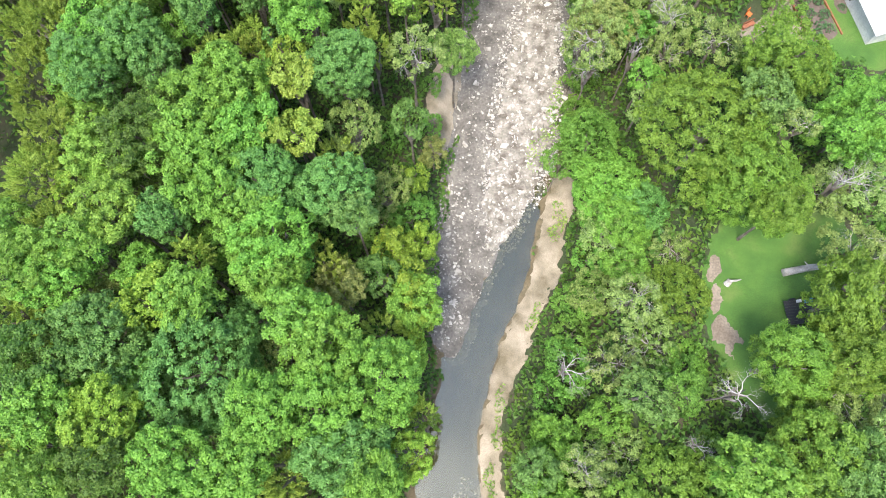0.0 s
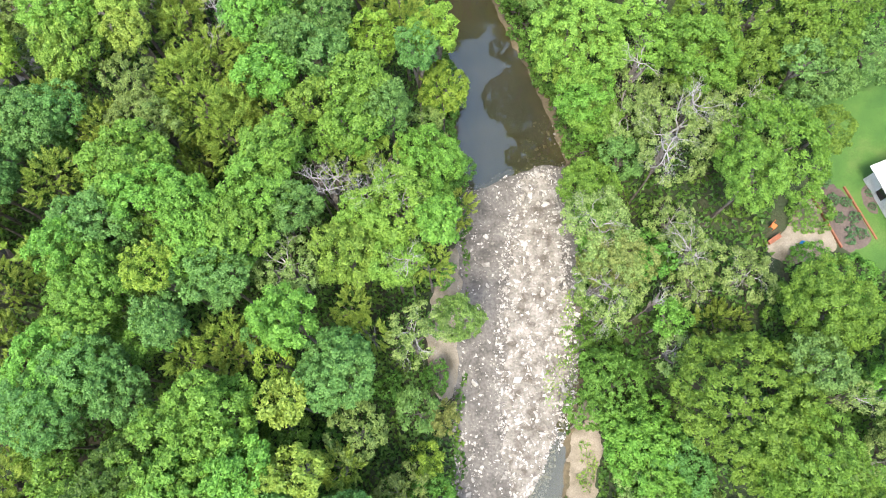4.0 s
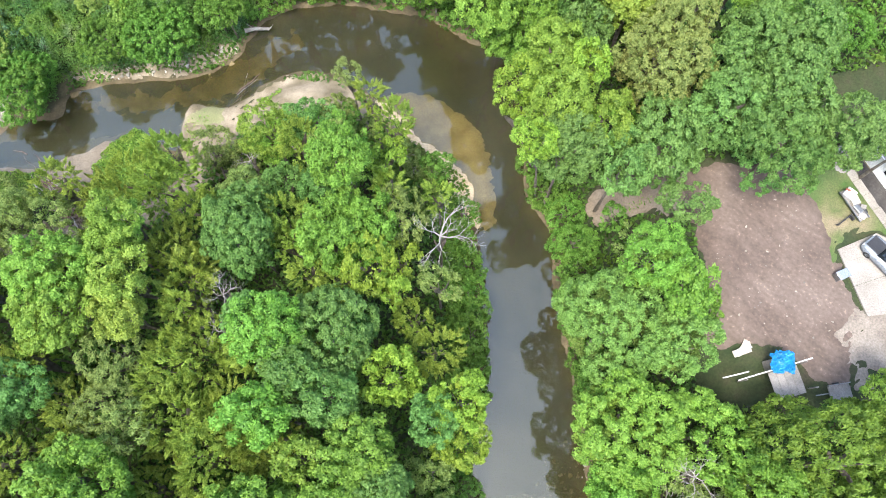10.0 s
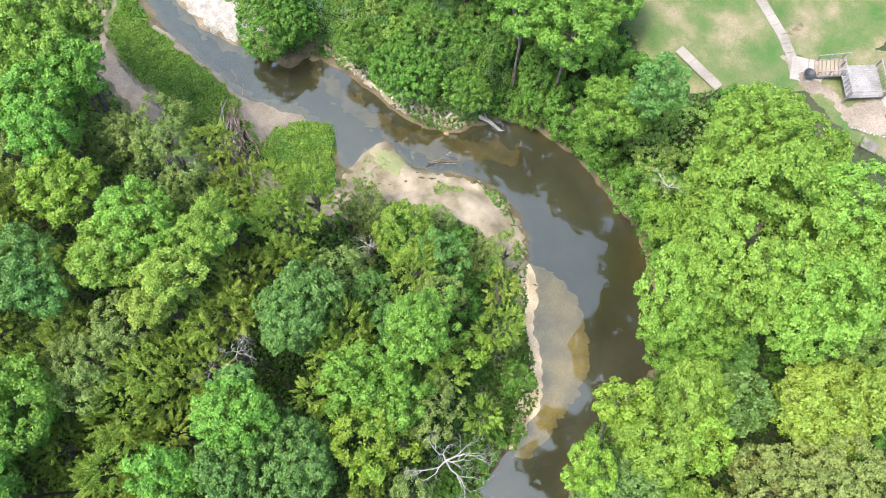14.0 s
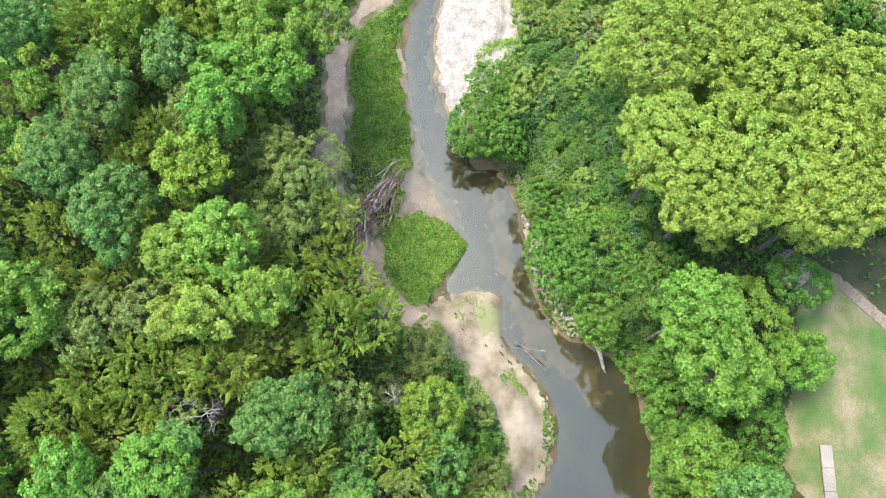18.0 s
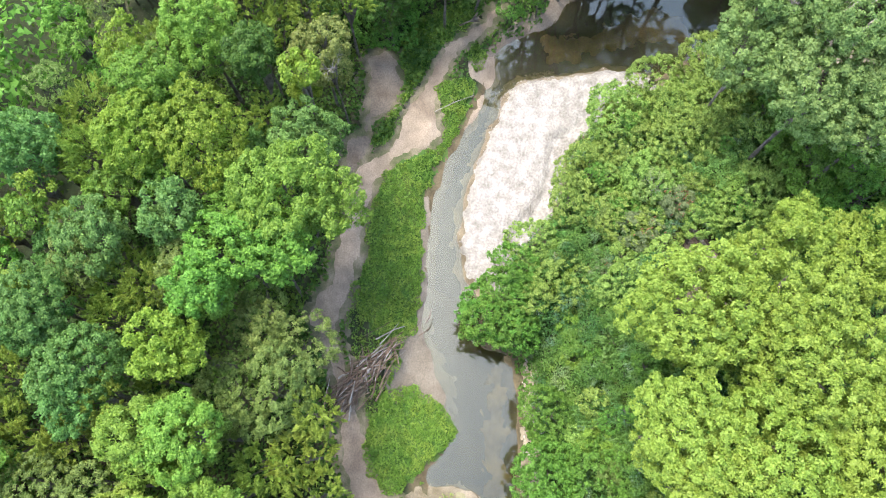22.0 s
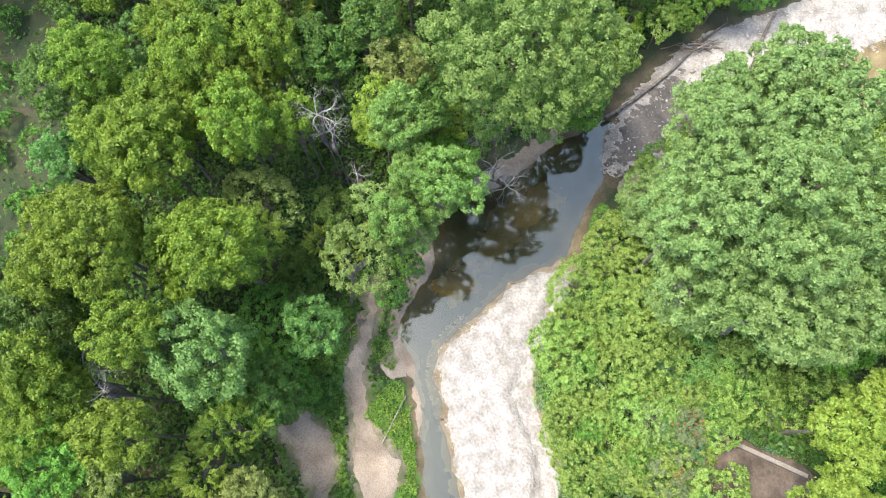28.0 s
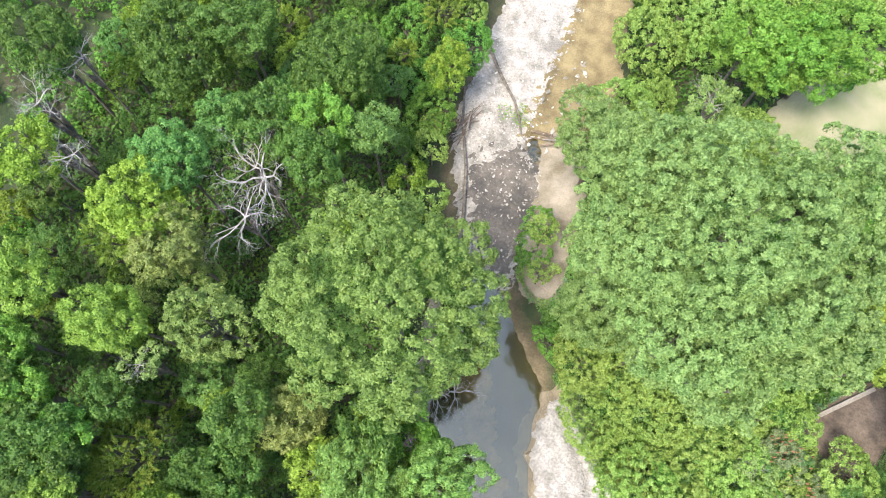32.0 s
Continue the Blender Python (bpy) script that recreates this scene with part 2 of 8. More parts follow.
def rutted(base_name, tones, turn):
    """Bare earth with long shallow ruts left by a machine, and pale crumbs."""
    m, n, l, b = nodes_of(base_name)
    geo = n.new("ShaderNodeNewGeometry")

    def streaks(angle, across, seed):
        mp, tx = n.new("ShaderNodeMapping"), n.new("ShaderNodeTexNoise")
        mp.vector_type = "TEXTURE"
        mp.inputs["Rotation"].default_value = (0, 0, radians(angle))
        mp.inputs["Scale"].default_value = (9.0, across, 1.0)
        mp.inputs["Location"].default_value = (seed, seed * 2, 0)
        tx.inputs["Scale"].default_value, tx.inputs["Detail"].default_value, tx.inputs["Distortion"].default_value = 1.0, 3.0, 0.4
        l.new(geo.outputs["Position"], mp.inputs["Vector"])
        l.new(mp.outputs[0], tx.inputs["Vector"])
        return tx.outputs["Fac"]

    big, small = noise_of(n, l, 0.22, 5, "World"), noise_of(n, l, 3.5, 5, "World")
    one, two = streaks(turn, 0.55, 3.0), streaks(turn + 27, 0.4, 8.0)
    col = ramp(n, l, big, [(0.36, tones[0]), (0.64, tones[1])])
    for f, lo, hi in ((one, 0.91, 1.08), (two, 0.93, 1.07)):
        col = mixed(n, l, 1.0, col, ramp(n, l, f, [(0.36, (lo, lo, lo)), (0.62, (hi, hi, hi))]), "MULTIPLY")
    col = mixed(n, l, 1.0, col, ramp(n, l, small, [(0.3, (0.8, 0.8, 0.8)), (0.62, (1.08, 1.08, 1.08)), (0.74, (1.9, 1.85, 1.7))]), "MULTIPLY")
    l.new(col, b.inputs["Base Color"])
    b.inputs["Roughness"].default_value = 0.97
    bump(n, l, b, one, 0.5, 0.1)
    return m


LOT = rutted("rutted_dirt", ((0.084, 0.062, 0.051), (0.128, 0.099, 0.083)), -52)

VERGE = surface("weedy_earth", (0.048, 0.072, 0.020), (0.200, 0.168, 0.122), 0.6, 9.0, 0.97, 0.5, mid=(0.110, 0.104, 0.058), high=0.05)
DUST = surface("pale_dust", (0.120, 0.098, 0.080), (0.240, 0.212, 0.180), 0.35, 6.0, 0.97, 0.4)
DIRT_PALE = surface("dusty_earth", (0.115, 0.092, 0.070), (0.215, 0.180, 0.145), 0.3, 6.0, 0.97, 0.5, high=0.06)
SOIL = surface("brown_soil", (0.050, 0.038, 0.029), (0.128, 0.098, 0.076), 0.7, 6.0, 0.97, 0.5)
TRACK = surface("sandy_track", (0.150, 0.118, 0.088), (0.285, 0.232, 0.178), 0.4, 8.0, 0.97, 0.4)
GRASS = surface("lawn_grass", (0.028, 0.080, 0.010), (0.082, 0.122, 0.026), 0.3, 14.0, 0.95, 0.5, mid=(0.046, 0.106, 0.014))
LAWN_PATCHY = surface("patchy_lawn", (0.034, 0.084, 0.014), (0.172, 0.142, 0.088), 0.28, 9.0, 0.95, 0.6, mid=(0.080, 0.100, 0.034))
CONCRETE = surface("pale_concrete", (0.184, 0.167, 0.146), (0.272, 0.255, 0.228), 0.35, 9.0, 0.9, 0.2)


def water_material():
    """Murky creek water: clear enough to show its bed in the shallows, with the sky on top."""
    m, n, l, b = nodes_of("creek_water")
    out = n["Material Output"]
    murk = n.new("ShaderNodeBsdfDiffuse")
    col = ramp(n, l, noise_of(n, l, 0.09, 3, "World"), [(0.35, (0.032, 0.034, 0.020)), (0.7, (0.056, 0.060, 0.046))])
    l.new(col, murk.inputs[0])
    clear = n.new("ShaderNodeBsdfTransparent")
    clear.inputs[0].default_value = (0.76, 0.72, 0.44, 1)
    body = n.new("ShaderNodeMixShader")
    body.inputs[0].default_value = 0.42
    l.new(clear.outputs[0], body.inputs[1])
    l.new(murk.outputs[0], body.inputs[2])
    gloss = n.new("ShaderNodeBsdfGlossy")
    gloss.inputs["Roughness"].default_value, gloss.inputs["Color"].default_value = 0.03, (0.89, 0.97, 0.88, 1)
    fres = n.new("ShaderNodeFresnel")
    fres.inputs[0].default_value = 1.78
    wave = n.new("ShaderNodeBump")
    wave.inputs["Strength"].default_value, wave.inputs["Distance"].default_value = 0.08, 0.04
    l.new(noise_of(n, l, 1.6, 3, "World"), wave.inputs["Height"])
    for k in (gloss, fres):
        l.new(wave.outputs[0], k.inputs["Normal"])
    top = n.new("ShaderNodeMixShader")
    l.new(fres.outputs[0], top.inputs[0])
    l.new(body.outputs[0], top.inputs[1])
    l.new(gloss.outputs[0], top.inputs[2])
    l.new(top.outputs[0], out.inputs[0])
    return m


WATER = water_material()

# ---------------------------------------------------------------- the plan
LEFT_BANK = [(-5.5, -45), (-4.5, -18), (-3.8, -6.7), (-2.5, -0.4), (-1.1, 5.3), (-0.9, 9.1), (-0.9, 17.5), (0.5, 22.9), (1.0, 27.9), (2.0, 34.0), (2.8, 38.0), (3.7, 44.3),
             (4.6, 50.0), (4.0, 55.2), (4.3, 62.7), (3.6, 70.2), (2.3, 77.5), (0.7, 82.0), (-1.9, 83.8), (-5.4, 86.0), (-9.5, 89.2), (-13.6, 91.8), (-17.2, 91.7),
             (-20.8, 89.9), (-24.0, 84.5), (-27.3, 82.1), (-29.6, 81.3), (-32.6, 80.4), (-36.0, 79.0)]
LEFT_BANK_UP = [(-41.0, 78.4), (-46.9, 77.6), (-54.7, 76.5), (-59.8, 77.0), (-64.9, 78.5), (-70.0, 79.6), (-74.0, 79.5), (-76.0, 81.4), (-78.6, 84.9), (-81.9, 86.3),
                (-83.4, 89.3), (-84.5, 96.0), (-86.2, 101.5), (-86.7, 106.0), (-88.0, 110.0), (-90.0, 115.0), (-91.0, 121.0), (-90.8, 129.0), (-90.6, 135.0), (-90.4, 141.5), (-90.0, 160.0), (-89.0, 190.0)]
RIGHT_BANK = [(4.5, -45), (4.3, -18), (4.1, -6.9), (3.5, 0.0), (5.1, 5.2), (6.5, 10.5), (8.7, 15.6), (10.1, 21.5), (11.3, 25.7), (13.5, 33.0), (14.0, 38.5), (15.2, 43.7), (15.5, 52.0),
              (14.7, 57.9), (13.5, 62.5), (12.2, 67.2), (11.2, 71.0), (10.6, 77.0), (8.0, 80.4), (7.1, 85.0), (6.6, 90.0), (6.0, 95.0), (3.3, 97.2), (-1.0, 98.6), (-4.7, 100.7),
              (-8.5, 101.0), (-14.5, 101.4), (-20.5, 100.1), (-23.2, 97.5), (-25.3, 93.5), (-28.8, 91.0)]
RIGHT_BANK_UP = [(-33.4, 90.6), (-41.7, 88.0), (-42.6, 84.5), (-47.9, 84.4), (-53.4, 85.3), (-58.3, 87.4), (-64.3, 87.6), (-68.9, 91.4), (-72.2, 95.5), (-76.6, 100.3), (-79.5, 103.5),
                 (-81.0, 108.0), (-80.8, 114.0), (-80.5, 117.7), (-78.9, 120.0), (-78.2, 126.3), (-79.0, 132.0), (-81.3, 139.5), (-82.0, 146.0), (-81.0, 160.0), (-80.0, 190.0)]
SAND_STRIP = [(2.9, -8), (2.9, -3.6), (3.3, 2.3), (4.9, 8.0), (6.6, 11.7), (8.9, 16.2), (10.2, 22.0), (11.4, 25.6), (13.0, 27.5), (13.6, 25.1), (12.0, 20.0), (11.2, 15.9), (9.0, 12.0), (7.9, 8.7), (6.0, 5.1), (4.9, 0.5), (4.9, -4.0), (4.9, -8)]
SAND_BANK = [(-0.6, 29), (-1.5, 33), (-0.8, 38), (1.5, 43), (3.0, 44), (2.6, 38), (1.6, 32)]
BARS = {}
BARS["rock_bar"] = ([(0.6, 8.0), (2.1, 10.1), (3.6, 14.6), (6.1, 19.2), (8.9, 24.0), (10.5, 27.0), (13.6, 34.8), (14.6, 43.8), (14.9, 51.0), (11.3, 51.8), (6.3, 50.1), (3.6, 48.0), (2.8, 39.5), (1.6, 34.0), (0.6, 26.0), (-1.0, 18.0), (-1.2, 12.0)], 0.35)
BARS["white_bar"] = ([(-47.1, 84.0), (-48.9, 81.4), (-53.6, 80.1), (-60.1, 80.2), (-66.9, 81.6), (-70.3, 82.5), (-72.0, 87.2), (-74.0, 91.8), (-74.1, 95.6), (-72.0, 97.5), (-67.0, 92.4), (-63.4, 89.6), (-57.4, 89.4), (-52.5, 87.3), (-48.0, 86.0)], 0.75)
BARS["upper_bar"] = ([(-81.0, 105.0), (-84.0, 106.0), (-87.7, 110.8), (-91.3, 119.6), (-91.4, 129.5), (-91.3, 135.4), (-91.7, 150.0), (-84.5, 150.0), (-83.0, 137.5), (-83.0, 130.8), (-83.4, 124.3), (-83.4, 120.0), (-80.0, 116.6), (-80.0, 112.1), (-80.3, 107.6)], 0.55)
BARS["sand_islet"] = ([(-27.8, 81.1), (-29.3, 85.0), (-28.1, 87.6), (-24.5, 87.4), (-21.8, 89.5), (-18.8, 91.6), (-14.4, 92.2), (-9.5, 89.8), (-6.0, 85.9), (-15.1, 82.8), (-20.3, 81.4), (-25.7, 79.9)], 0.55)
BARS["grass_spit"] = ([(-36.8, 77.3), (-36.4, 80.8), (-33.8, 84.0), (-31.8, 83.1), (-29.6, 81.3), (-27.4, 79.9), (-27.8, 77.4), (-31.7, 75.6)], 0.5)
BARS["sand_margin"] = (SAND_STRIP, 0.3)
BARS["brown_shallows"] = ([(-84.0, 121.5), (-83.4, 130.0), (-83.2, 136.3), (-82.8, 148.0), (-79.6, 148.0), (-79.6, 137.5), (-78.4, 130.0), (-78.6, 122.0)], 0.04)
BARS["pool_sand"] = ([(-82.2, 121.5), (-79.4, 122.2), (-76.9, 117.0), (-76.6, 113.1), (-76.2, 108.0), (-76.6, 105.0), (-79.6, 106.2), (-80.6, 110.8), (-81.2, 116.0)], 0.4)
BARS["mud_flat"] = ([(-41.2, 77.4), (-42.0, 78.6), (-39.7, 80.8), (-36.8, 82.6), (-35.0, 82.4), (-36.0, 80.2), (-35.2, 77.6), (-37.9, 77.0)], 0.14)
BARS["sand_shoal"] = ([(-9.1, 89.4), (-6.1, 91.3), (-2.2, 90.6), (1.8, 87.8), (3.9, 83.0), (4.6, 77.3), (2.6, 77.0), (-0.3, 80.3), (-1.8, 83.3), (-5.4, 85.6)], -0.10)
BARS["gravel_beach"] = ([(-42.4, 88.6), (-35.2, 89.6), (-30.0, 90.6), (-25.1, 93.5), (-25.8, 95.5), (-31.0, 93.4), (-37.3, 91.4), (-41.8, 90.2)], 0.5)


def rounded(points, closed=True, steps=5):
    """A smooth line through a few points."""
    p = np.array(points, float)
    n = len(p)
    out = []
    for i in range(n if closed else n - 1):
        a, b, c, d = (p[(i + k) % n] if closed else p[min(max(i + k, 0), n - 1)] for k in (-1, 0, 1, 2))
        for s in np.linspace(0, 1, steps, endpoint=False):
            out.append(0.5 * (2 * b + (c - a) * s + (2 * a - 5 * b + 4 * c - d) * s * s + (3 * b - a - 3 * c + d) * s ** 3))
    if not closed:
        out.append(p[-1])
    return np.array(out)


def to_line(x, y, line, closed=True):
    """Distance to a line, and whether a place lies inside it."""
    best, inside = np.full(x.shape, 1e9), np.zeros(x.shape, bool)
    n = len(line)
    for i in range(n if closed else n - 1):
        ax, ay = line[i]
        bx, by = line[(i + 1) % n]
        dx, dy = bx - ax, by - ay
        s = np.clip(((x - ax) * dx + (y - ay) * dy) / (dx * dx + dy * dy + 1e-12), 0, 1)
        best = np.minimum(best, (x - ax - s * dx) ** 2 + (y - ay - s * dy) ** 2)
        if closed and dy:
            inside ^= ((ay > y) != (by > y)) & (x < dx * (y - ay) / dy + ax)
    return np.sqrt(best), inside


def inner(x, y, line):
    """How far a place lies inside an outline (outside: minus)."""
    d, i = to_line(x, y, line)
    return np.where(i, d, -d)


def step(v, a, b):
    s = np.clip((v - a) / (b - a), 0, 1)
    return s * s * (3 - 2 * s)


def wavy(x, y, size, seed=0.0):
    """A cheap smooth unevenness between about -1 and 1."""
    k = 2 * math.pi / size
    return (np.sin(k * x + 1.7 * np.sin(k * 0.6 * y + seed) + seed) + np.sin(k * 1.13 * y + 1.9 * np.sin(k * 0.7 * x + 2.1 * seed) + 1.3)
            + 0.6 * np.sin(k * 2.1 * (x + 0.6 * y) + seed * 3) + 0.6 * np.sin(k * 2.3 * (y - 0.5 * x) + seed)) / 3.0


LEFT_LINE = rounded(LEFT_BANK + LEFT_BANK_UP, False, 3)
RIGHT_LINE = rounded(RIGHT_BANK + RIGHT_BANK_UP, False, 3)
CHANNEL = np.concatenate([LEFT_LINE, RIGHT_LINE[::-1]])
BAR_LINES = {k: rounded(p, True, 3) for k, (p, h) in BARS.items()}


def ground_height(x, y):
    """Metres over the water: the creek's bed and bars, the low wooded bank and the high bank with the yards."""
    x, y = np.asarray(x, float), np.asarray(y, float)
    dc, ic = to_line(x, y, CHANNEL)
    dl, _ = to_line(x, y, LEFT_LINE, False)
    dr, _ = to_line(x, y, RIGHT_LINE, False)
    edge = dc + 0.35 * wavy(x, y, 5.0, 0.4)
    bed = 0.15 - 1.0 * step(edge, -0.3, 2.5)
    for k, (p, h) in BARS.items():
        s = inner(x, y, BAR_LINES[k]) + 0.45 * wavy(x, y, 4.0, 1.1)
        up = step(s, -1.1, 1.0)
        bed = np.where(s > -1.1, np.maximum(bed, bed * (1 - up) + h * up), bed)
    low = 0.15 + 1.25 * step(edge, 0.0, 3.0) + 1.2 * step(dc, 10, 60) + 0.25 * wavy(x, y, 17.0, 2.0) * step(dc, 2, 8)
    top = 6.6 + 1.8 * step(x, -8, 14)
    high = 0.15 + 0.6 * step(edge, 0.0, 2.0) + (top - 0.75) * step(dc, 2.0, 14.0) + 0.12 * wavy(x, y, 23.0, 3.0) * step(dc, 10, 18)
    out = np.where(dl < dr, low, high)
    return np.where(ic, bed, out)


def part(name, data, material, parent, label=""):
    """Links a bmesh or mesh as one mesh object under a thing or under a part."""
    if isinstance(data, bmesh.types.BMesh):
        me = bpy.data.meshes.new(name)
        data.to_mesh(me)
        data.free()
    else:
        me = data
    if material is not None and not me.materials:
        me.materials.append(material)
    ob = new(name, me)
    ob.parent = parent
    return tagged(ob, label)


def grid_mesh(name, xs, ys, zs, keep=None, smooth=True):
    """A sheet over a grid of places."""
    ny, nx = zs.shape
    gx, gy = np.meshgrid(xs, ys)
    co = np.stack([gx, gy, zs], -1).reshape(-1, 3)
    idx = np.arange(nx * ny).reshape(ny, nx)
    f = np.stack([idx[:-1, :-1], idx[:-1, 1:], idx[1:, 1:], idx[1:, :-1]], -1).reshape(-1, 4)
    if keep is not None:
        f = f[keep.reshape(-1)[f].all(1)]
        used = np.unique(f)
        back = np.zeros(len(co), int)
        back[used] = np.arange(len(used))
        co, f = co[used], back[f]
    return faces_mesh(name, co, f, smooth)


def faces_mesh(name, co, f, smooth=False):
    me = bpy.data.meshes.new(name)
    k = f.shape[1]
    me.vertices.add(len(co))
    me.vertices.foreach_set("co", np.ascontiguousarray(co, np.float32).ravel())
    me.loops.add(f.size)
    me.loops.foreach_set("vertex_index", np.ascontiguousarray(f, np.int32).ravel())
    me.polygons.add(len(f))
    me.polygons.foreach_set("loop_start", np.arange(0, f.size, k, dtype=np.int32))
    me.polygons.foreach_set("use_smooth", np.full(len(f), smooth))
    me.update(calc_edges=True)
    return me


# ---------------------------------------------------------------- ground and water
def spread(lo, hi, fine, far):
    inside = np.arange(lo, hi + 0.01, fine)
    out = [fine * 1.5]
    while sum(out) < far:
        out.append(out[-1] * 1.35)
    o = np.cumsum(out)
    return np.concatenate([lo - o[::-1], inside, inside[-1] + o])


gx, gy = spread(-135, 62, 0.75, 1600), spread(-30, 155, 0.75, 1600)
SHEET = ground_height(*np.meshgrid(gx, gy))
ground = new("ground", grid_mesh("ground", gx, gy, SHEET))


def on_sheet(x, y):
    """The height of the ground sheet itself at a place."""
    x, y = np.asarray(x, float), np.asarray(y, float)
    i, j = np.clip(np.searchsorted(gx, x) - 1, 0, len(gx) - 2), np.clip(np.searchsorted(gy, y) - 1, 0, len(gy) - 2)
    u, v = (x - gx[i]) / (gx[i + 1] - gx[i]), (y - gy[j]) / (gy[j + 1] - gy[j])
    return (SHEET[j, i] * (1 - u) * (1 - v) + SHEET[j, i + 1] * u * (1 - v) + SHEET[j + 1, i] * (1 - u) * v + SHEET[j + 1, i + 1] * u * v)


def height_at(x, y):
    return float(on_sheet(x, y))


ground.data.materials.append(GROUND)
tagged(ground, "leaf-littered forest ground with a sandy brown creek bed", "ground", kind="structure")

wx, wy = np.arange(-96, 20, 1.5), np.arange(-45, 190, 1.5)
WX, WY = np.meshgrid(wx, wy)
water = new("water", grid_mesh("water", wx, wy, np.zeros(WX.shape), inner(WX, WY, CHANNEL) > -3.5))
water.data.materials.append(WATER)
tagged(water, "shallow murky grey-brown creek water reflecting the cloudy sky", "creek", kind="structure")


def draped(name, outline, material, label, category, lift=0.07, cell=0.3, ragged=0.35, kind="structure", hollow=None, grow=0.0, relief=0.0):
    """A patch of other ground that lies on the ground sheet, its ragged edge sinking into it."""
    line = rounded(outline, True, 4)
    lo, hi = line.min(0) - 1.5, line.max(0) + 1.5
    xs, ys = np.arange(lo[0], hi[0], cell), np.arange(lo[1], hi[1], cell)
    X, Y = np.meshgrid(xs, ys)
    s = inner(X, Y, line) + ragged * wavy(X, Y, 3.1, len(name)) + 0.5 * ragged * wavy(X, Y, 1.1, 2.0) + grow
    z = on_sheet(X, Y) + lift * (2 * step(s, -0.6, 0.6) - 1)
    if relief:
        z += relief * wavy(X, Y, 1.7, 0.3) * step(s, 0.2, 1.0)
    ob = new(name, grid_mesh(name, xs, ys, z, s > -0.7))
    ob.data.materials.append(material)
    return tagged(ob, label, category, kind=kind)


rock_bar = draped("gravel_bar", BARS["rock_bar"][0], GRAVEL_GREY, "grey damp gravel bar strewn with pale limestone slabs", "gravel bar", grow=0.5, relief=0.05)
WET_SAND = surface("wet_tan_sand", (0.105, 0.083, 0.052), (0.205, 0.168, 0.115), 0.5, 8.0, 0.8, 0.4)
draped("sand_bar", BARS["white_bar"][0], WET_SAND, "damp tan sand fringing the white gravel", "sand bar", lift=0.12, ragged=0.5, grow=1.0)
white_bar = draped("gravel_bar", BARS["white_bar"][0], GRAVEL_WHITE, "bright white dry limestone gravel bar beside the creek", "gravel bar", lift=0.20, relief=0.05)
upper_bar = draped("gravel_bar", BARS["upper_bar"][0], GRAVEL_PALE, "white limestone gravel bar with a driftwood log", "gravel bar", relief=0.05)
draped("gravel_bar", [(-81, 105.5), (-84, 107), (-87, 111), (-88.5, 116), (-86, 119), (-83.5, 119.5), (-80.5, 116), (-80.5, 109)], GRAVEL_BROWN, "dark wet gravel between two pools", "gravel bar", lift=0.12, ragged=1.3)
gravel_beach = draped("gravel_bar", BARS["gravel_beach"][0], SAND, "narrow pale gravel beach under the bank", "gravel bar")
draped("sand_bar", BARS["sand_islet"][0], SAND, "pale sandy bar at the creek's inner bend", "sand bar")
draped("sand_bar", BARS["sand_shoal"][0], SHOAL, "submerged pale sand shoal at the bend", "sand bar")
draped("sand_bar", BARS["brown_shallows"][0], OCHRE, "orange-brown silty shallows beside the gravel bar", "sand bar", ragged=0.3, grow=1.4)
SILT = surface("golden_silt", (0.13, 0.092, 0.030), (0.29, 0.22, 0.095), 0.35, 6.0, 0.9, 0.3)
# dark colour for a sheet added under the narrow run to dim its bright water
DIM_BED = surface("dim_bed", (0.014, 0.013, 0.010), (0.034, 0.031, 0.025), 0.5, 5.0, 0.9, 0.3)
draped("silt_bed", [(-66.3, 80.6), (-62.4, 79.0), (-58.2, 78.2), (-54.9, 77.9), (-51.0, 78.2), (-47.0, 79.0), (-46.4, 81.0), (-48.2, 81.4), (-52.6, 80.4), (-56.6, 80.2), (-60.6, 80.6), (-64.0, 81.6)], DIM_BED, "dark sheet added on the bed of the narrow run to dim its water", "creek bed", ragged=0.3, lift=0.08)
draped("silt_bed", [(-76.6, 84.6), (-78.4, 89.8), (-82.0, 93.6), (-83.0, 98.4), (-80.4, 100.4), (-78.6, 95.6), (-76.4, 90.6), (-74.2, 86.4)], SILT, "golden-brown silt on the bed of the upper pool", "creek bed", ragged=0.8, lift=0.45)
draped("silt_bed", [(-41.5, 87.2), (-37.3, 87.6), (-32.3, 88.8), (-27.5, 90.4), (-24.4, 93.4), (-22.0, 96.0), (-19.0, 97.4), (-18.4, 96.0), (-20.4, 93.8), (-24.7, 89.6), (-31.3, 87.0), (-38.8, 86.0)], OCHRE, "golden-brown silt under the cut bank", "creek bed", ragged=0.8, lift=0.25)
draped("sand_bar", BARS["pool_sand"][0], SAND, "pale sand strip between the pools and trees", "sand bar", lift=0.15, grow=0.3)
draped("sand_bar", SAND_STRIP, SAND, "strip of pale sand along the bank", "sand bar", grow=0.1)
draped("sand_bar", SAND_BANK, SAND, "bare sandy bank above the rock bar", "sand bar")
draped("dirt_lot", [(20.8, 81.2), (22.5, 82.2), (27.9, 82.5), (30.9, 81.8), (33.0, 78.7), (34.1, 73.6), (35.8, 69.2), (34.6, 65.6), (34.1, 63.1), (31.4, 64.2), (27.8, 66.5), (23.5, 65.9), (23.3, 69.3), (22.5, 74.8)], LOT, "graded bare brown dirt lot with tyre ruts", "dirt lot")
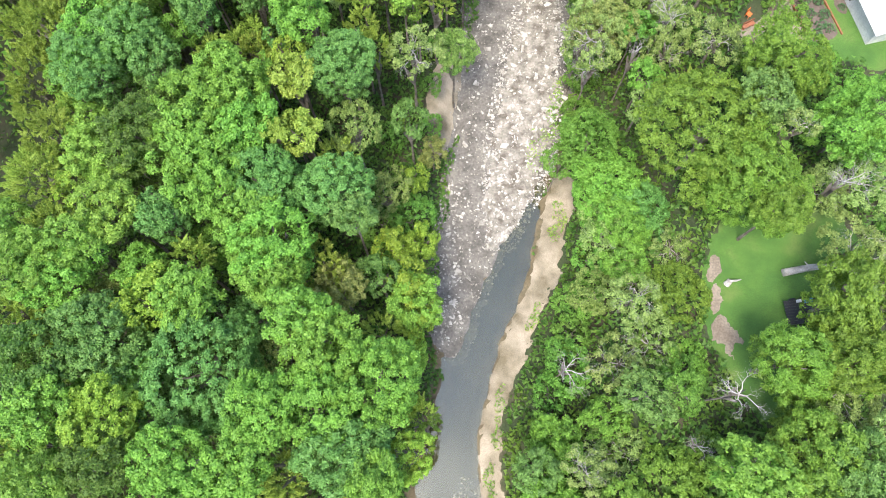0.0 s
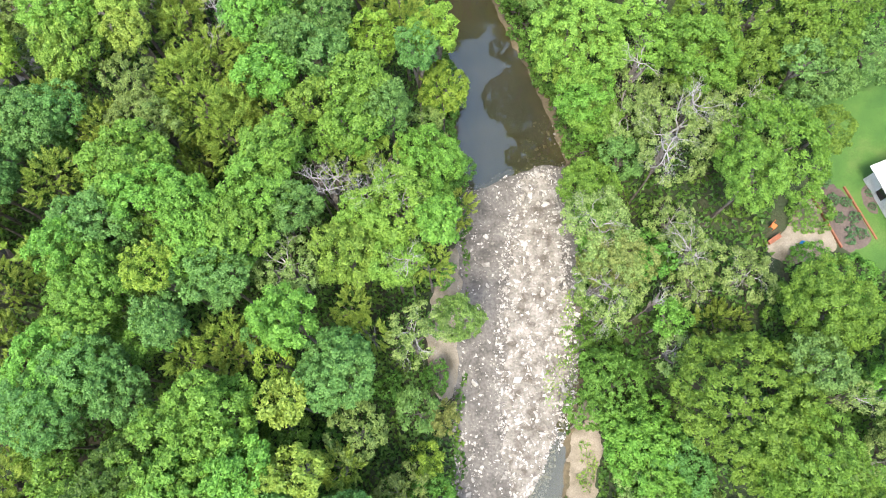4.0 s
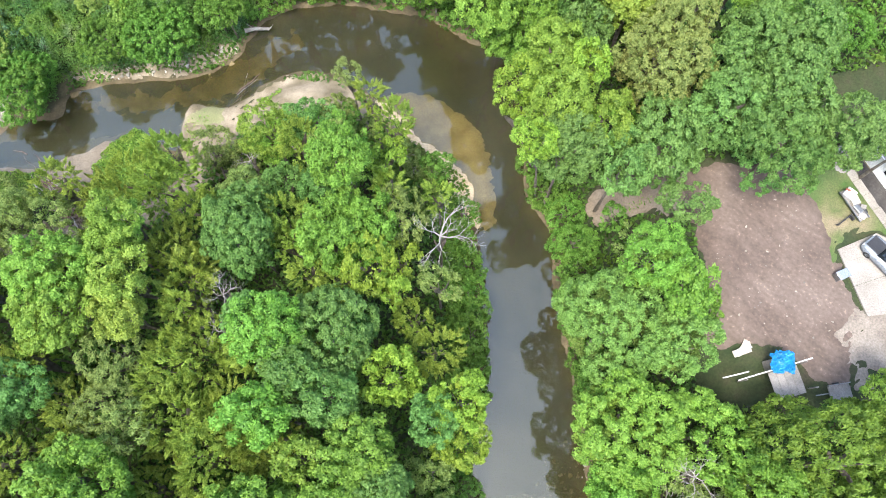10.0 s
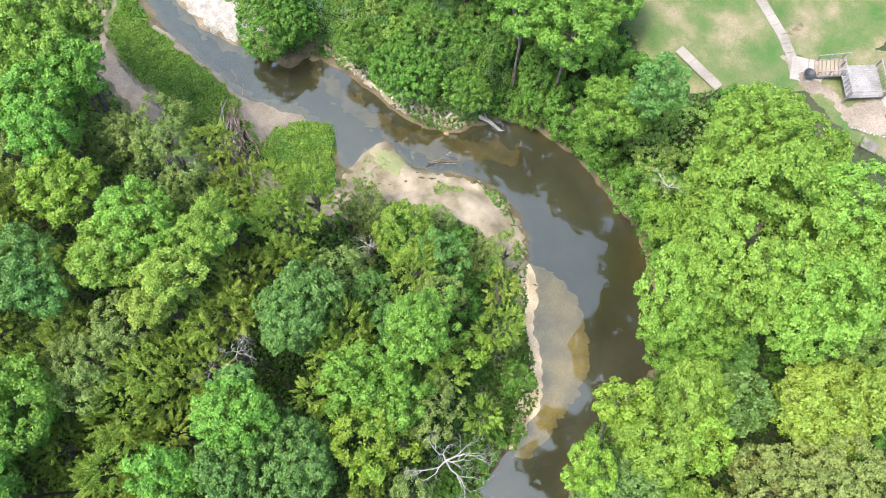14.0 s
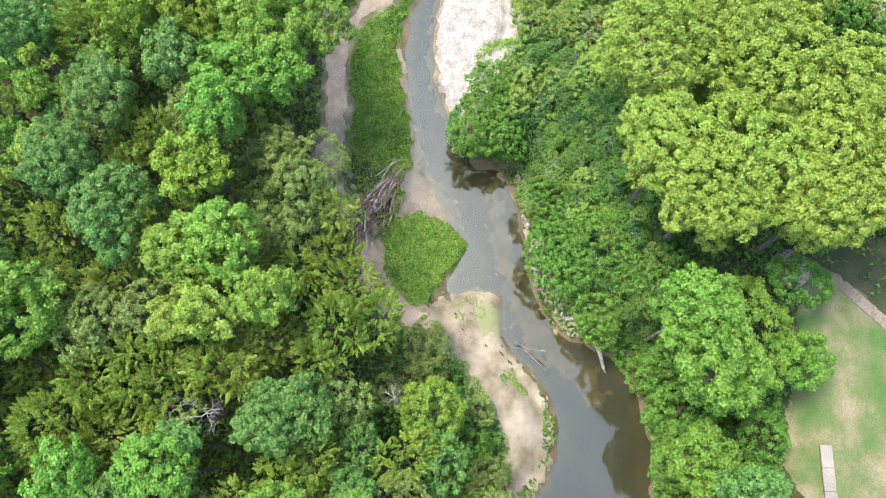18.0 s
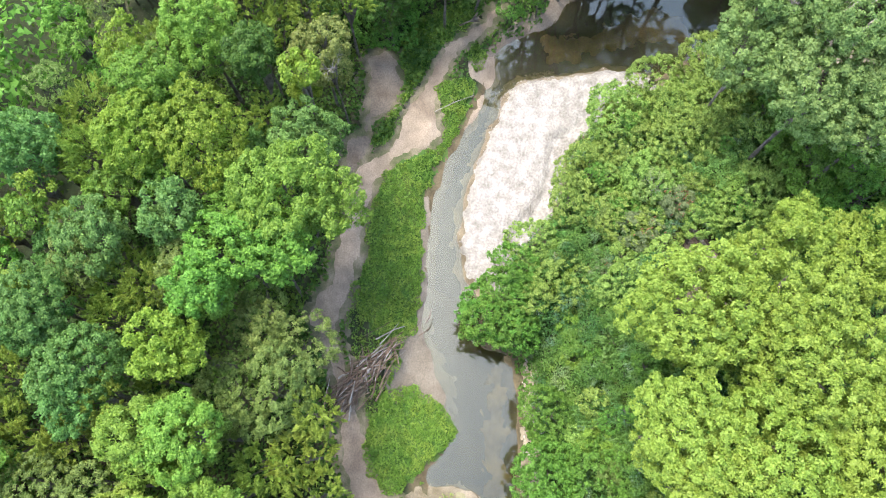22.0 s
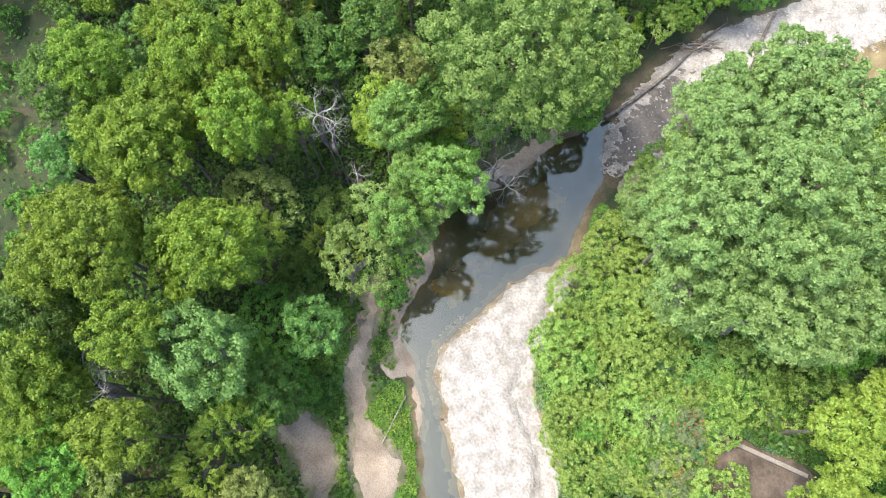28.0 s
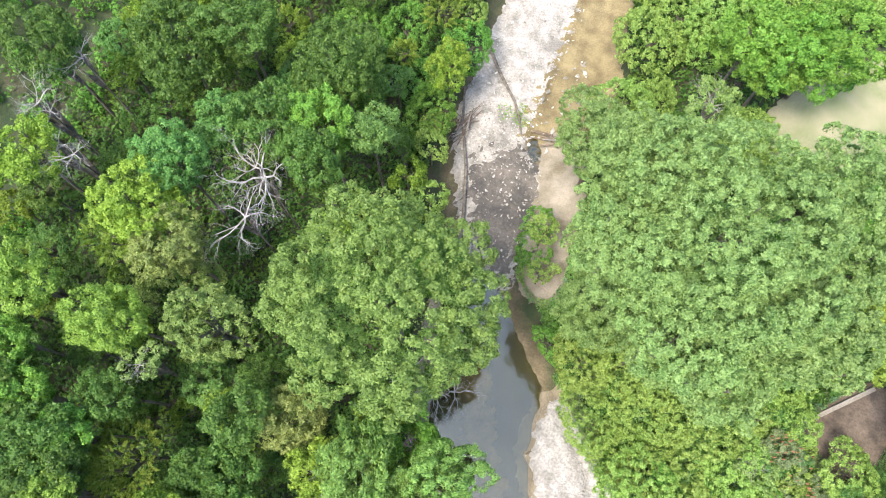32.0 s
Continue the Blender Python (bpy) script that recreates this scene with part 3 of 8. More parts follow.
draped("driveway", [(36.2, 70.6), (34.6, 69.0), (33.4, 67.0), (34.9, 65.6), (35.6, 63.6), (37.4, 65.0), (42.4, 64.8), (48.0, 66.0), (48.0, 70.2), (42.0, 70.2)], DUST, "pale dusty earth between the lot and the driveway", "dirt lot", lift=0.10, ragged=1.1)
WHITE_ZONE = [(11.4, 51.0), (9.0, 46.3), (7.0, 39.1), (5.4, 31.1), (4.3, 24.0), (4.6, 19.4), (6.6, 19.7), (8.8, 23.6), (11.2, 28.2), (12.6, 35.0), (13.2, 41.0), (13.8, 46.0), (13.8, 50.0)]
draped("gravel_bar", WHITE_ZONE, RUBBLE, "heaped bleached limestone rubble along the bar", "gravel bar", lift=0.14, ragged=0.7, relief=0.1)
LAWNS = []
LAWNS.append([(30.9, 81.8), (33.4, 84.4), (40.2, 85.0), (47.8, 81.2), (46.3, 75.0), (39.7, 76.5), (36.9, 77.5), (34.3, 76.2), (33.6, 73.6), (32.6, 78.7)])
LAWNS.append([(24.2, 17.9), (27.7, 21.0), (34.2, 20.3), (38.0, 14.1), (36.9, 8.2), (33.4, 4.3), (27.3, 0.7), (23.2, 6.9), (22.2, 11.4)])
LAWNS.append([(-31.2, 113.8), (-27.2, 119.5), (-21.7, 123.1), (-16.1, 127.0), (-5.1, 124.7), (-3.9, 120.2), (-8.8, 114.8), (-12.6, 111.1), (-18.3, 111.6), (-24.5, 112.6)])
LAWNS.append([(-64.0, 124.8), (-62.7, 129.9), (-57.9, 135.2), (-50.5, 140.0), (-46.8, 130.2), (-54.4, 125.1), (-60.3, 123.6)])
LAWNS.append([(17.9, 106.3), (23.0, 109.0), (31.7, 104.7), (31.5, 99.6), (25.9, 98.4), (20.2, 102.2)])
LAWNS.append([(-8.6, 121.2), (-3.0, 128.0), (1.6, 131.5), (9.0, 128.0), (8.6, 121.6), (5.4, 119.2), (0.6, 118.8), (-3.8, 119.8)])
LAWNS.append([(-17.5, 123.0), (-14.0, 129.5), (-7.0, 134.5), (-2.5, 129.0), (-5.0, 125.4), (-9.0, 122.0), (-13.0, 123.4)])
LAWNS.append([(36.5, 43.0), (37.0, 36.0), (46.0, 34.0), (50.0, 45.0), (46.0, 56.0), (39.0, 54.0)])
for k, line in enumerate(LAWNS):
    draped("lawn", line, DRY_GRASS if k == 3 else LAWN_PATCHY if k in (0, 2, 5, 6) else GRASS, "mown green lawn with dry yellowish patches", "lawn", lift=0.1)
TRACK_LINE = [(-78.5, 78.9), (-75.2, 76.8), (-73.1, 75.0), (-70.4, 73.8), (-66.8, 73.1), (-63.9, 71.9), (-59.9, 71.5), (-57.5, 69.0), (-54.9, 68.4), (-50.7, 68.6), (-47.1, 68.8), (-44.9, 69.0), (-42.9, 67.9), (-41.2, 67.8), (-39.3, 69.4),
              (-37.4, 70.8), (-33.7, 72.8), (-30.8, 73.7), (-28.0, 74.8), (-25.6, 76.8), (-24.6, 80.4), (-26.3, 80.9), (-27.4, 78.8), (-30.9, 76.5), (-32.6, 75.2), (-35.0, 74.0), (-37.8, 72.3), (-39.7, 71.0), (-41.8, 70.9),
              (-44.7, 71.3), (-48.1, 71.2), (-51.7, 71.0), (-55.3, 71.0), (-57.5, 72.2), (-58.8, 72.6), (-61.9, 76.2), (-64.6, 75.1), (-67.9, 75.2), (-71.5, 76.0), (-74.4, 77.9), (-78.0, 79.8)]
TRACK_PATCH = [(-69.5, 66.9), (-70.6, 68.8), (-68.2, 70.6), (-66.3, 71.4), (-63.5, 70.5), (-62.1, 68.8), (-58.1, 69.5), (-56.1, 67.6), (-59.5, 66.9), (-61.4, 68.3), (-64.3, 67.9), (-66.8, 67.3)]
MUD_BANK = [(-71.6, 77.2), (-73.3, 80.0), (-70.8, 80.7), (-67.6, 80.0), (-65.0, 79.5), (-62.9, 78.4), (-66.0, 78.7), (-68.2, 79.4), (-69.4, 79.5), (-69.4, 78.0)]
SAND_OPEN = [(-28.6, 82.0), (-29.5, 84.2), (-27.9, 86.9), (-24.9, 87.5), (-22.2, 89.1), (-19.6, 90.7), (-15.0, 90.9), (-12.5, 90.3), (-9.9, 88.0), (-9.9, 86.5), (-13.9, 88.0), (-16.9, 87.0), (-19.5, 85.4), (-22.1, 82.7), (-24.2, 81.0), (-25.8, 79.8)]
draped("track_verge", TRACK_LINE, VERGE, "trodden earth and weeds beside the track", "verge", ragged=0.9, lift=0.05, grow=0.9)
draped("track_verge", TRACK_PATCH, VERGE, "trodden earth and weeds round the clearing", "verge", ragged=0.9, lift=0.045, grow=1.0)
draped("dirt_track", TRACK_LINE, TRACK, "sandy dirt track with worn wheel marks", "dirt track", ragged=0.28, lift=0.09)
draped("dirt_track", TRACK_PATCH, DIRT_PALE, "bare dusty clearing beside the track", "dirt track", ragged=0.4, lift=0.08)
draped("mud_bank", MUD_BANK, TRACK, "bare tan mud at the pool's corner", "mud bank", ragged=0.3, lift=0.09)
draped("mud_bank", [(-72.5, 78.6), (-76.2, 80.2), (-79.4, 83.6), (-82.6, 85.0), (-84.6, 88.6), (-85.8, 95.6), (-87.2, 101.4), (-86.0, 101.8), (-84.2, 96.2), (-83.0, 89.4), (-81.6, 86.6), (-78.4, 85.2), (-75.6, 81.8), (-73.0, 79.8)], DIRT_PALE, "bare tan cut bank round the outer side of the pool", "mud bank", ragged=0.3, lift=0.12)
draped("mud_bank", BARS["mud_flat"][0], MUD, "damp grey-brown mud flat beside the grass", "mud bank", ragged=0.4, lift=0.06, grow=0.6)
draped("mud_bank", [(-42.0, 78.0), (-45.8, 77.0), (-49.8, 76.4), (-55.0, 75.9), (-55.0, 76.6), (-49.9, 77.6), (-46.0, 78.6), (-42.2, 79.6)], MUD, "damp mud edge below the grassy bank", "mud bank", ragged=0.2, lift=0.05)
draped("bare_slope", [(13.6, 80.6), (16.7, 82.4), (19.0, 83.0), (21.2, 81.4), (20.8, 77.8), (18.1, 78.6), (14.3, 78.0)], DIRT_PALE, "eroded bare earth slope above the creek", "slope", ragged=0.6, lift=0.1)
draped("yard", [(-8.5, 120.9), (-6.1, 121.5), (-3.0, 121.8), (-0.9, 121.6), (0.8, 124.7), (2.3, 123.5), (4.0, 122.7), (4.3, 121.3), (1.3, 119.0), (-0.9, 120.2), (-3.8, 119.8), (-5.8, 119.7)], DIRT_PALE, "bare tan earth round the wooden platform", "yard", ragged=0.5, lift=0.16)
draped("algae_mat", [(-28.7, 85.0), (-27.3, 87.2), (-24.8, 87.4), (-24.3, 85.6), (-26.4, 84.6)], DRY_GRASS, "dried brownish-green algae on the sand tip", "algae", lift=0.11, ragged=0.5, cell=0.2)
draped("lawn", [(22.6, 9.0), (22.9, 13.0), (23.6, 16.5), (24.6, 15.0), (24.0, 11.0), (25.4, 8.6), (24.2, 6.6)], DIRT_PALE, "bare trodden earth at the lawn's edge", "lawn", lift=0.14, ragged=0.5)

# ---------------------------------------------------------------- trees
rng = np.random.default_rng(7)


def unit(v):
    return v / np.maximum(np.linalg.norm(v, axis=-1, keepdims=True), 1e-9)


def leaves_mesh(name, c, nrm, size, width, r, bend=0.25, along=None):
    """Small pointed leaves, one at each place, facing about the way given; along: the way they point."""
    n = len(c)
    nrm = unit(nrm)
    u = unit(np.cross(nrm, r.normal(size=(n, 3)))) if along is None else unit(along)
    w = unit(np.cross(nrm, u))
    s = size * r.uniform(0.7, 1.3, (n, 1))
    q = s * width
    co = np.empty((n, 3, 3))
    co[:, 0] = c + u * s * 0.6 - nrm * s * bend
    co[:, 1], co[:, 2] = c - u * s * 0.4 + w * q * 0.6, c - u * s * 0.4 - w * q * 0.6
    return faces_mesh(name, co.reshape(-1, 3), np.arange(n * 3).reshape(n, 3))


# crown habits: form, bough against crown, clump radius, leaf length, leaf width, cover, depth against radius, outline unevenness, peak, gaps
HABIT = {}
HABIT["O"] = ("clumps", 0.33, 0.46, 0.185, 0.75, 0.95, 0.85, 0.34, 0.0, 0.06)
HABIT["B"] = ("clumps", 0.36, 0.40, 0.180, 0.70, 0.90, 0.90, 0.34, 0.0, 0.06)
HABIT["Y"] = ("clumps", 0.36, 0.42, 0.190, 0.72, 0.85, 0.75, 0.40, 0.0, 0.14)
HABIT["C"] = ("plumes", 0.44, 0.37, 0.215, 0.38, 0.95, 1.10, 0.30, 0.40, 0.04)
HABIT["G"] = ("clumps", 0.34, 0.38, 0.170, 0.60, 0.70, 0.75, 0.40, 0.0, 0.30)
HABIT["V"] = ("clumps", 0.55, 0.32, 0.180, 0.62, 0.80, 0.60, 0.30, 0.0, 0.05)
HABIT["W"] = ("clumps", 0.36, 0.42, 0.185, 0.55, 0.95, 0.80, 0.25, 0.0, 0.06)
HABIT["M"] = ("clumps", 0.30, 0.46, 0.225, 0.46, 0.88, 0.80, 0.30, 0.1, 0.08)
HABIT["Z"] = ("clumps", 0.34, 0.46, 0.200, 0.60, 0.92, 0.75, 0.28, 0.0, 0.05)
HABIT["T"] = ("clumps", 0.33, 0.46, 0.200, 0.60, 0.92, 0.75, 0.30, 0.0, 0.05)
HABIT["E"] = ("clumps", 0.34, 0.44, 0.190, 0.70, 0.92, 0.85, 0.30, 0.0, 0.05)
HABIT["S"] = ("clumps", 0.45, 0.34, 0.190, 0.42, 0.80, 0.65, 0.30, 0.0, 0.08)
HABIT["N"] = ("clumps", 0.38, 0.36, 0.200, 0.50, 0.80, 0.80, 0.26, 0.2, 0.10)
HABIT["K"] = ("clumps", 0.25, 0.40, 0.190, 0.58, 0.88, 0.60, 0.30, 0.0, 0.12)
HABIT["Q"] = ("clumps", 0.36, 0.48, 0.200, 0.60, 0.92, 0.85, 0.30, 0.0, 0.06)
HABIT["U"] = ("clumps", 0.60, 0.30, 0.180, 0.60, 0.80, 0.52, 0.28, 0.0, 0.04)
HABIT["J"] = ("clumps", 0.28, 0.48, 0.190, 0.66, 0.92, 0.65, 0.28, 0.0, 0.13)
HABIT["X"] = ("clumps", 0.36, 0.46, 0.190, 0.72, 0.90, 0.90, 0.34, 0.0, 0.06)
HABIT["P"] = ("clumps", 0.42, 0.34, 0.210, 0.36, 0.70, 0.75, 0.40, 0.2, 0.14)


def ways(n, r, low=-1.0):
    """About n directions spread evenly over a sphere, or over its part above a height."""
    n = max(int(n), 3)
    z = 1 - (1 - low) * (np.arange(n) + 0.5) / n
    a = np.arange(n) * 2.39996 + r.uniform(0, 6.28)
    flat = np.sqrt(np.maximum(0, 1 - z * z))
    return unit(np.stack([flat * np.cos(a), flat * np.sin(a), z], 1) + r.normal(size=(n, 3)) * 0.7 / math.sqrt(n))


def crown_mesh(kind, radius, r, coarse=False):
    """A crown round the origin: boughs over a dome, each set with clumps or plumes of leaves."""
    form, share, clump, leaf, width, cover, deep, rough, peak, gaps = HABIT[kind]
    if coarse:
        leaf, cover = leaf * 1.7, cover * 0.72
    bough = min(max(share * radius, 0.75), 2.1)
    way = ways(2.3 * (radius / bough) ** 2, r, -0.3)
    reach = np.ones(len(way))
    for k in range(7):
        d = unit(r.normal(size=3))
        reach += rough * np.exp(-(1 - way @ d) * r.uniform(4, 10)) * r.uniform(-1, 1)
    rb = bough * r.uniform(0.72, 1.22, len(way))
    centre = way * (np.maximum(radius - rb, 0.25 * radius) * reach * r.uniform(0.74, 1.14, len(way)))[:, None]
    centre[:, 2] *= deep * (1 + peak * np.clip(way[:, 2], 0, 1) ** 2)
    places, facing = [], []
    for i, (c, b) in enumerate(zip(centre, rb)):
        d = ways(3.0 * b * b / (clump * clump), r)
        d = d[(d @ way[i] > -0.25) & (d[:, 2] > -0.45)]
        p = c + d * ((b - 0.45 * clump) * r.uniform(0.8, 1.16, (len(d), 1))) * np.array([1, 1, 0.85])
        apart = np.linalg.norm(p[:, None] - centre[None], axis=2) / rb[None]
        apart[:, i] = 9
        ok = (apart > 0.84).all(1) & (r.uniform(size=len(p)) > gaps)
        places.append(p[ok])
        facing.append(d[ok] * 0.8 + way[i] * 0.3)
    c, facing = np.concatenate(places), unit(np.concatenate(facing))
    pr = clump * r.uniform(0.68, 1.3, len(c))
    per = np.maximum(5, cover * 2 * math.pi * pr * pr / (0.6 * leaf * leaf * width)).astype(int)
    own = np.repeat(np.arange(len(c)), per)
    m = len(own)
    if form == "clumps":
        d = unit(r.normal(size=(m, 3)) + facing[own] * 0.8 + np.array([0, 0, 0.5]))
        out = c[own] + d * pr[own, None] * r.uniform(0.62, 1.08, (m, 1)) * np.array([1.0, 1.0, 0.85])
        nrm, along = d + r.normal(size=(m, 3)) * 0.6 + np.array([0, 0, 0.35]), None
    else:
        # each tuft is a spray that tapers to its tip, pointing outwards
        tip = unit(facing + r.normal(size=facing.shape) * 0.3 + np.array([0, 0, 0.45]))
        t = r.uniform(-0.5, 1.0, m)
        slim = pr[own] * 0.55 * (1.05 - np.clip(t, 0, 1))
        side = unit(r.normal(size=(m, 3)))
        out = c[own] + tip[own] * (t * 1.2 * pr[own])[:, None] + side * (slim * r.uniform(0.5, 1.0, m))[:, None]
        along = tip[own] + side * 0.6 + r.normal(size=(m, 3)) * 0.25
        nrm = side * 0.6 + r.normal(size=(m, 3)) * 0.4 + np.array([0, 0, 0.85])
    # leaves deeper inside, so that no crown is hollow
    k = int(radius * radius * (7 if coarse else 16))
    fill = unit(r.normal(size=(k, 3))) * (r.uniform(0.1, 0.82, (k, 1)) * radius)
    fill[:, 2] = np.abs(fill[:, 2]) * deep - 0.2 * radius
    out, nrm = np.concatenate([out, fill]), np.concatenate([nrm, r.normal(size=(k, 3)) * 0.6 + np.array([0, 0, 0.8])])
    if along is not None:
        along = np.concatenate([along, r.normal(size=(k, 3))])
    return leaves_mesh("crown", out, nrm, leaf, width, r, 0.25, along)


def tube(bm, a, b, ra, rb, sides=6):
    """A tapered limb between two places."""
    a, b = Vector(a), Vector(b)
    turn = (b - a).to_track_quat("Z", "Y").to_matrix()
    ring = []
    for p, q in ((a, ra), (b, rb)):
        ring.append([bm.verts.new(p + turn @ Vector((math.cos(t) * q, math.sin(t) * q, 0))) for t in (2 * math.pi * i / sides for i in range(sides))])
    for i in range(sides):
        bm.faces.new((ring[0][i], ring[0][(i + 1) % sides], ring[1][(i + 1) % sides], ring[1][i]))
    bm.faces.new(ring[1])
    bm.faces.new(ring[0][::-1])


def twig(bm, a, b, ra, rb):
    """A thin three-sided shoot."""
    way = (b - a).normalized()
    u = way.orthogonal().normalized()
    w = way.cross(u)
    rows = [[bm.verts.new(p + (u * math.cos(t) + w * math.sin(t)) * q) for t in (0.0, 2.094, 4.189)] for p, q in ((a, ra), (b, rb))]
    for i in range(3):
        bm.faces.new((rows[0][i], rows[0][(i + 1) % 3], rows[1][(i + 1) % 3], rows[1][i]))


def branch(bm, a, way, length, r0, depth, rnd, droop=0.0, wide=0.7):
    """A limb of a few bends that forks."""
    p, w, q = Vector(a), Vector(way).normalized(), r0
    k = 3 if depth else 2
    for i in range(k):
        w = (w + Vector((rnd.gauss(0, 0.27), rnd.gauss(0, 0.27), rnd.gauss(0, 0.1) - droop))).normalized()
        nxt = p + w * length / k
        if depth > 1:
            tube(bm, p, nxt, q, q * 0.78, 4)
        else:
            twig(bm, p, nxt, q, q * 0.72)
        p, q = nxt, q * 0.76
        if depth > 0:
            for _ in range(2 if i == k - 1 else 1):
                side = Vector((rnd.gauss(0, 1), rnd.gauss(0, 1), rnd.gauss(0, 0.5)))
                side = (side - w * side.dot(w)).normalized()
                branch(bm, p, w + side * wide * rnd.uniform(0.6, 1.2), length * rnd.uniform(0.45, 0.75), q * 0.7, depth - 1, rnd, droop, wide)


def limb(points, radii, sides=5):
    """One connected stick along a few places."""
    bm = bmesh.new()
    rows = []
    for i, (p, q) in enumerate(zip(points, radii)):
        way = (points[min(i + 1, len(points) - 1)] - points[max(i - 1, 0)]).to_track_quat("Z", "Y").to_matrix()
        rows.append([bm.verts.new(p + way @ Vector((math.cos(t) * q, math.sin(t) * q, 0))) for t in (2 * math.pi * k / sides for k in range(sides))])
    for a, b in zip(rows, rows[1:]):
        for k in range(sides):
            bm.faces.new((a[k], a[(k + 1) % sides], b[(k + 1) % sides], b[k]))
    bm.faces.new(rows[0][::-1])
    bm.faces.new(rows[-1])
    return bm


def trunk_mesh(seed):
    """A trunk one metre high, to be stretched, with a root flare and limbs in its upper part."""
    rnd = random.Random(seed)
    bm = bmesh.new()
    p, q = Vector((0, 0, -0.02)), 0.34
    for i, (z, r) in enumerate(((0.05, 0.25), (0.3, 0.21), (0.6, 0.17), (0.85, 0.11))):
        nxt = Vector((rnd.gauss(0, 0.12), rnd.gauss(0, 0.12), z))
        tube(bm, p, nxt, q, r, 8)
        p, q = nxt, r
    for i in range(5):
        a = i * 1.257 + rnd.uniform(-0.4, 0.4)
        o = Vector((0, 0, 0.55 + 0.05 * i))
        tip = Vector((math.cos(a) * rnd.uniform(1.3, 2.2), math.sin(a) * rnd.uniform(1.3, 2.2), 0.8 + 0.04 * i))
        kink = o.lerp(tip, 0.5) + Vector((rnd.gauss(0, 0.2), rnd.gauss(0, 0.2), -0.02))
        tube(bm, o, kink, 0.11, 0.075, 5)
        tube(bm, kink, tip, 0.075, 0.03, 5)
    me = bpy.data.meshes.new("trunk")
    bm.to_mesh(me)
    bm.free()
    return me


def dead_mesh(seed, radius):
    """Bare bleached branches that spread and fork."""
    rnd = random.Random(seed)
    bm = bmesh.new()
    for i in range(5):
        a = i * 1.257 + rnd.uniform(-0.4, 0.4)
        branch(bm, (0, 0, -0.3), (math.cos(a), math.sin(a), rnd.uniform(0.15, 0.7)), radius * rnd.uniform(0.4, 0.85), 0.06, 3, rnd, 0.0, 0.95)
    me = bpy.data.meshes.new("bare_crown")
    bm.to_mesh(me)
    bm.free()
    return me


PLANTED = []
PATHWAY = rounded([(-24, 82), (-36, 80), (-54, 78.5), (-66, 81.5), (-74, 81.5), (-78.2, 78.4), (-69.5, 72.6), (-56, 67.6), (-44, 67.2), (-32, 72.4), (-23, 78.6)], True, 3)
SIZES = (1.6, 2.4, 3.2, 4.2, 5.6, 8.0, 11.0)
CROWNS, TRUNKS, DEAD = {}, [trunk_mesh(i) for i in range(4)], [dead_mesh(20 + i, 2.6) for i in range(3)]
LABELS = {
    "O": ("broadleaf_tree", "broadleaf tree with a rounded mid-green clumpy crown"), "B": ("broadleaf_tree", "broadleaf tree with a dense bluish-green crown"),
    "Y": ("tree", "small broadleaf tree with bright yellow-green foliage"), "C": ("cedar_tree", "olive-green cedar with fine feathery foliage"),
    "G": ("tree", "thin pale tree with sparse leaves and bare grey limbs"), "V": ("shrub", "lush green vine-covered shrub on the creek bank"),
    "W": ("tree", "tall tree with a pale grey-green fine-leaved crown"), "M": ("tree", "large tree with a light yellowish-green crown"),
    "N": ("tree", "tree with dull brownish-olive foliage"), "K": ("tree", "very large spreading tree with a pale green crown"),
    "Z": ("tree", "large spreading tree with a bright lemon-green crown"),
    "T": ("tree", "large spreading tree with a fresh bright green crown"),
    "E": ("broadleaf_tree", "dense broadleaf tree with a cool mid-green crown"),
    "S": ("shrub", "grey-green shrub with rusty orange seed heads"),
    "Q": ("tree", "large tree with a dull yellowish-green crown"), "U": ("shrub", "sunny light-green vine-covered shrub on the slope"),
    "J": ("tree", "very large rounded green tree leaning over the creek"),
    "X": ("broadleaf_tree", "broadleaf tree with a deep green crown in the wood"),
    "P": ("tree", "slender willow-like tree with feathery grey-green leaves"), "D": ("dead_tree", "leafless dead tree with bleached grey branches"),
}


MAT_ZONE = rounded([(-81, 109), (-76.4, 103), (-72.4, 97), (-68.6, 92.8), (-64, 89.4), (-58, 89.2), (-53, 86.8), (-48, 85.6), (-43, 84.6), (-42.2, 88.6), (-33, 91.4), (-28.5, 92.6), (-24, 96.6),
                    (-24, 103), (-30, 106), (-40, 106), (-47, 108), (-52, 112), (-60, 114), (-70, 114)], True, 3)


def mat_reach(x, y):
    """How far inside the vine-covered slope a place lies."""
    return inner(x, y, MAT_ZONE)


def mat_height(x, y):
    """The top of the vines, heaped over shrubs on the slope."""
    s = mat_reach(x, y)
    lumps = 0.9 * wavy(x, y, 8.5, 0.7) + 0.7 * wavy(x, y, 4.6, 2.3) + 0.4 * wavy(x, y, 2.1, 4.0) + 0.25 * wavy(x, y, 1.0, 1.0)
    lumps = lumps - 2.2 * step(wavy(x, y, 3.7, 5.0), 0.42, 0.75)
    return 1.0 + 5.2 * step(s, -0.2, 3.6) + 3.4 * step(s, 3.0, 13.0) + lumps * step(s, -0.5, 2.0)


def crown_for(kind, radius, coarse=False):
    i = min(range(len(SIZES)), key=lambda k: abs(math.log(SIZES[k] / radius)))
    v = int(rng.integers(0, 2 if i > 3 else 3))
    key = (kind, i, v, coarse)
    if key not in CROWNS:
        CROWNS[key] = crown_mesh(kind, SIZES[i], np.random.default_rng(sum(map(ord, kind)) * 100 + i * 10 + v), coarse)
        CROWNS[key].materials.append(LEAF[kind])
    return CROWNS[key], radius / SIZES[i]


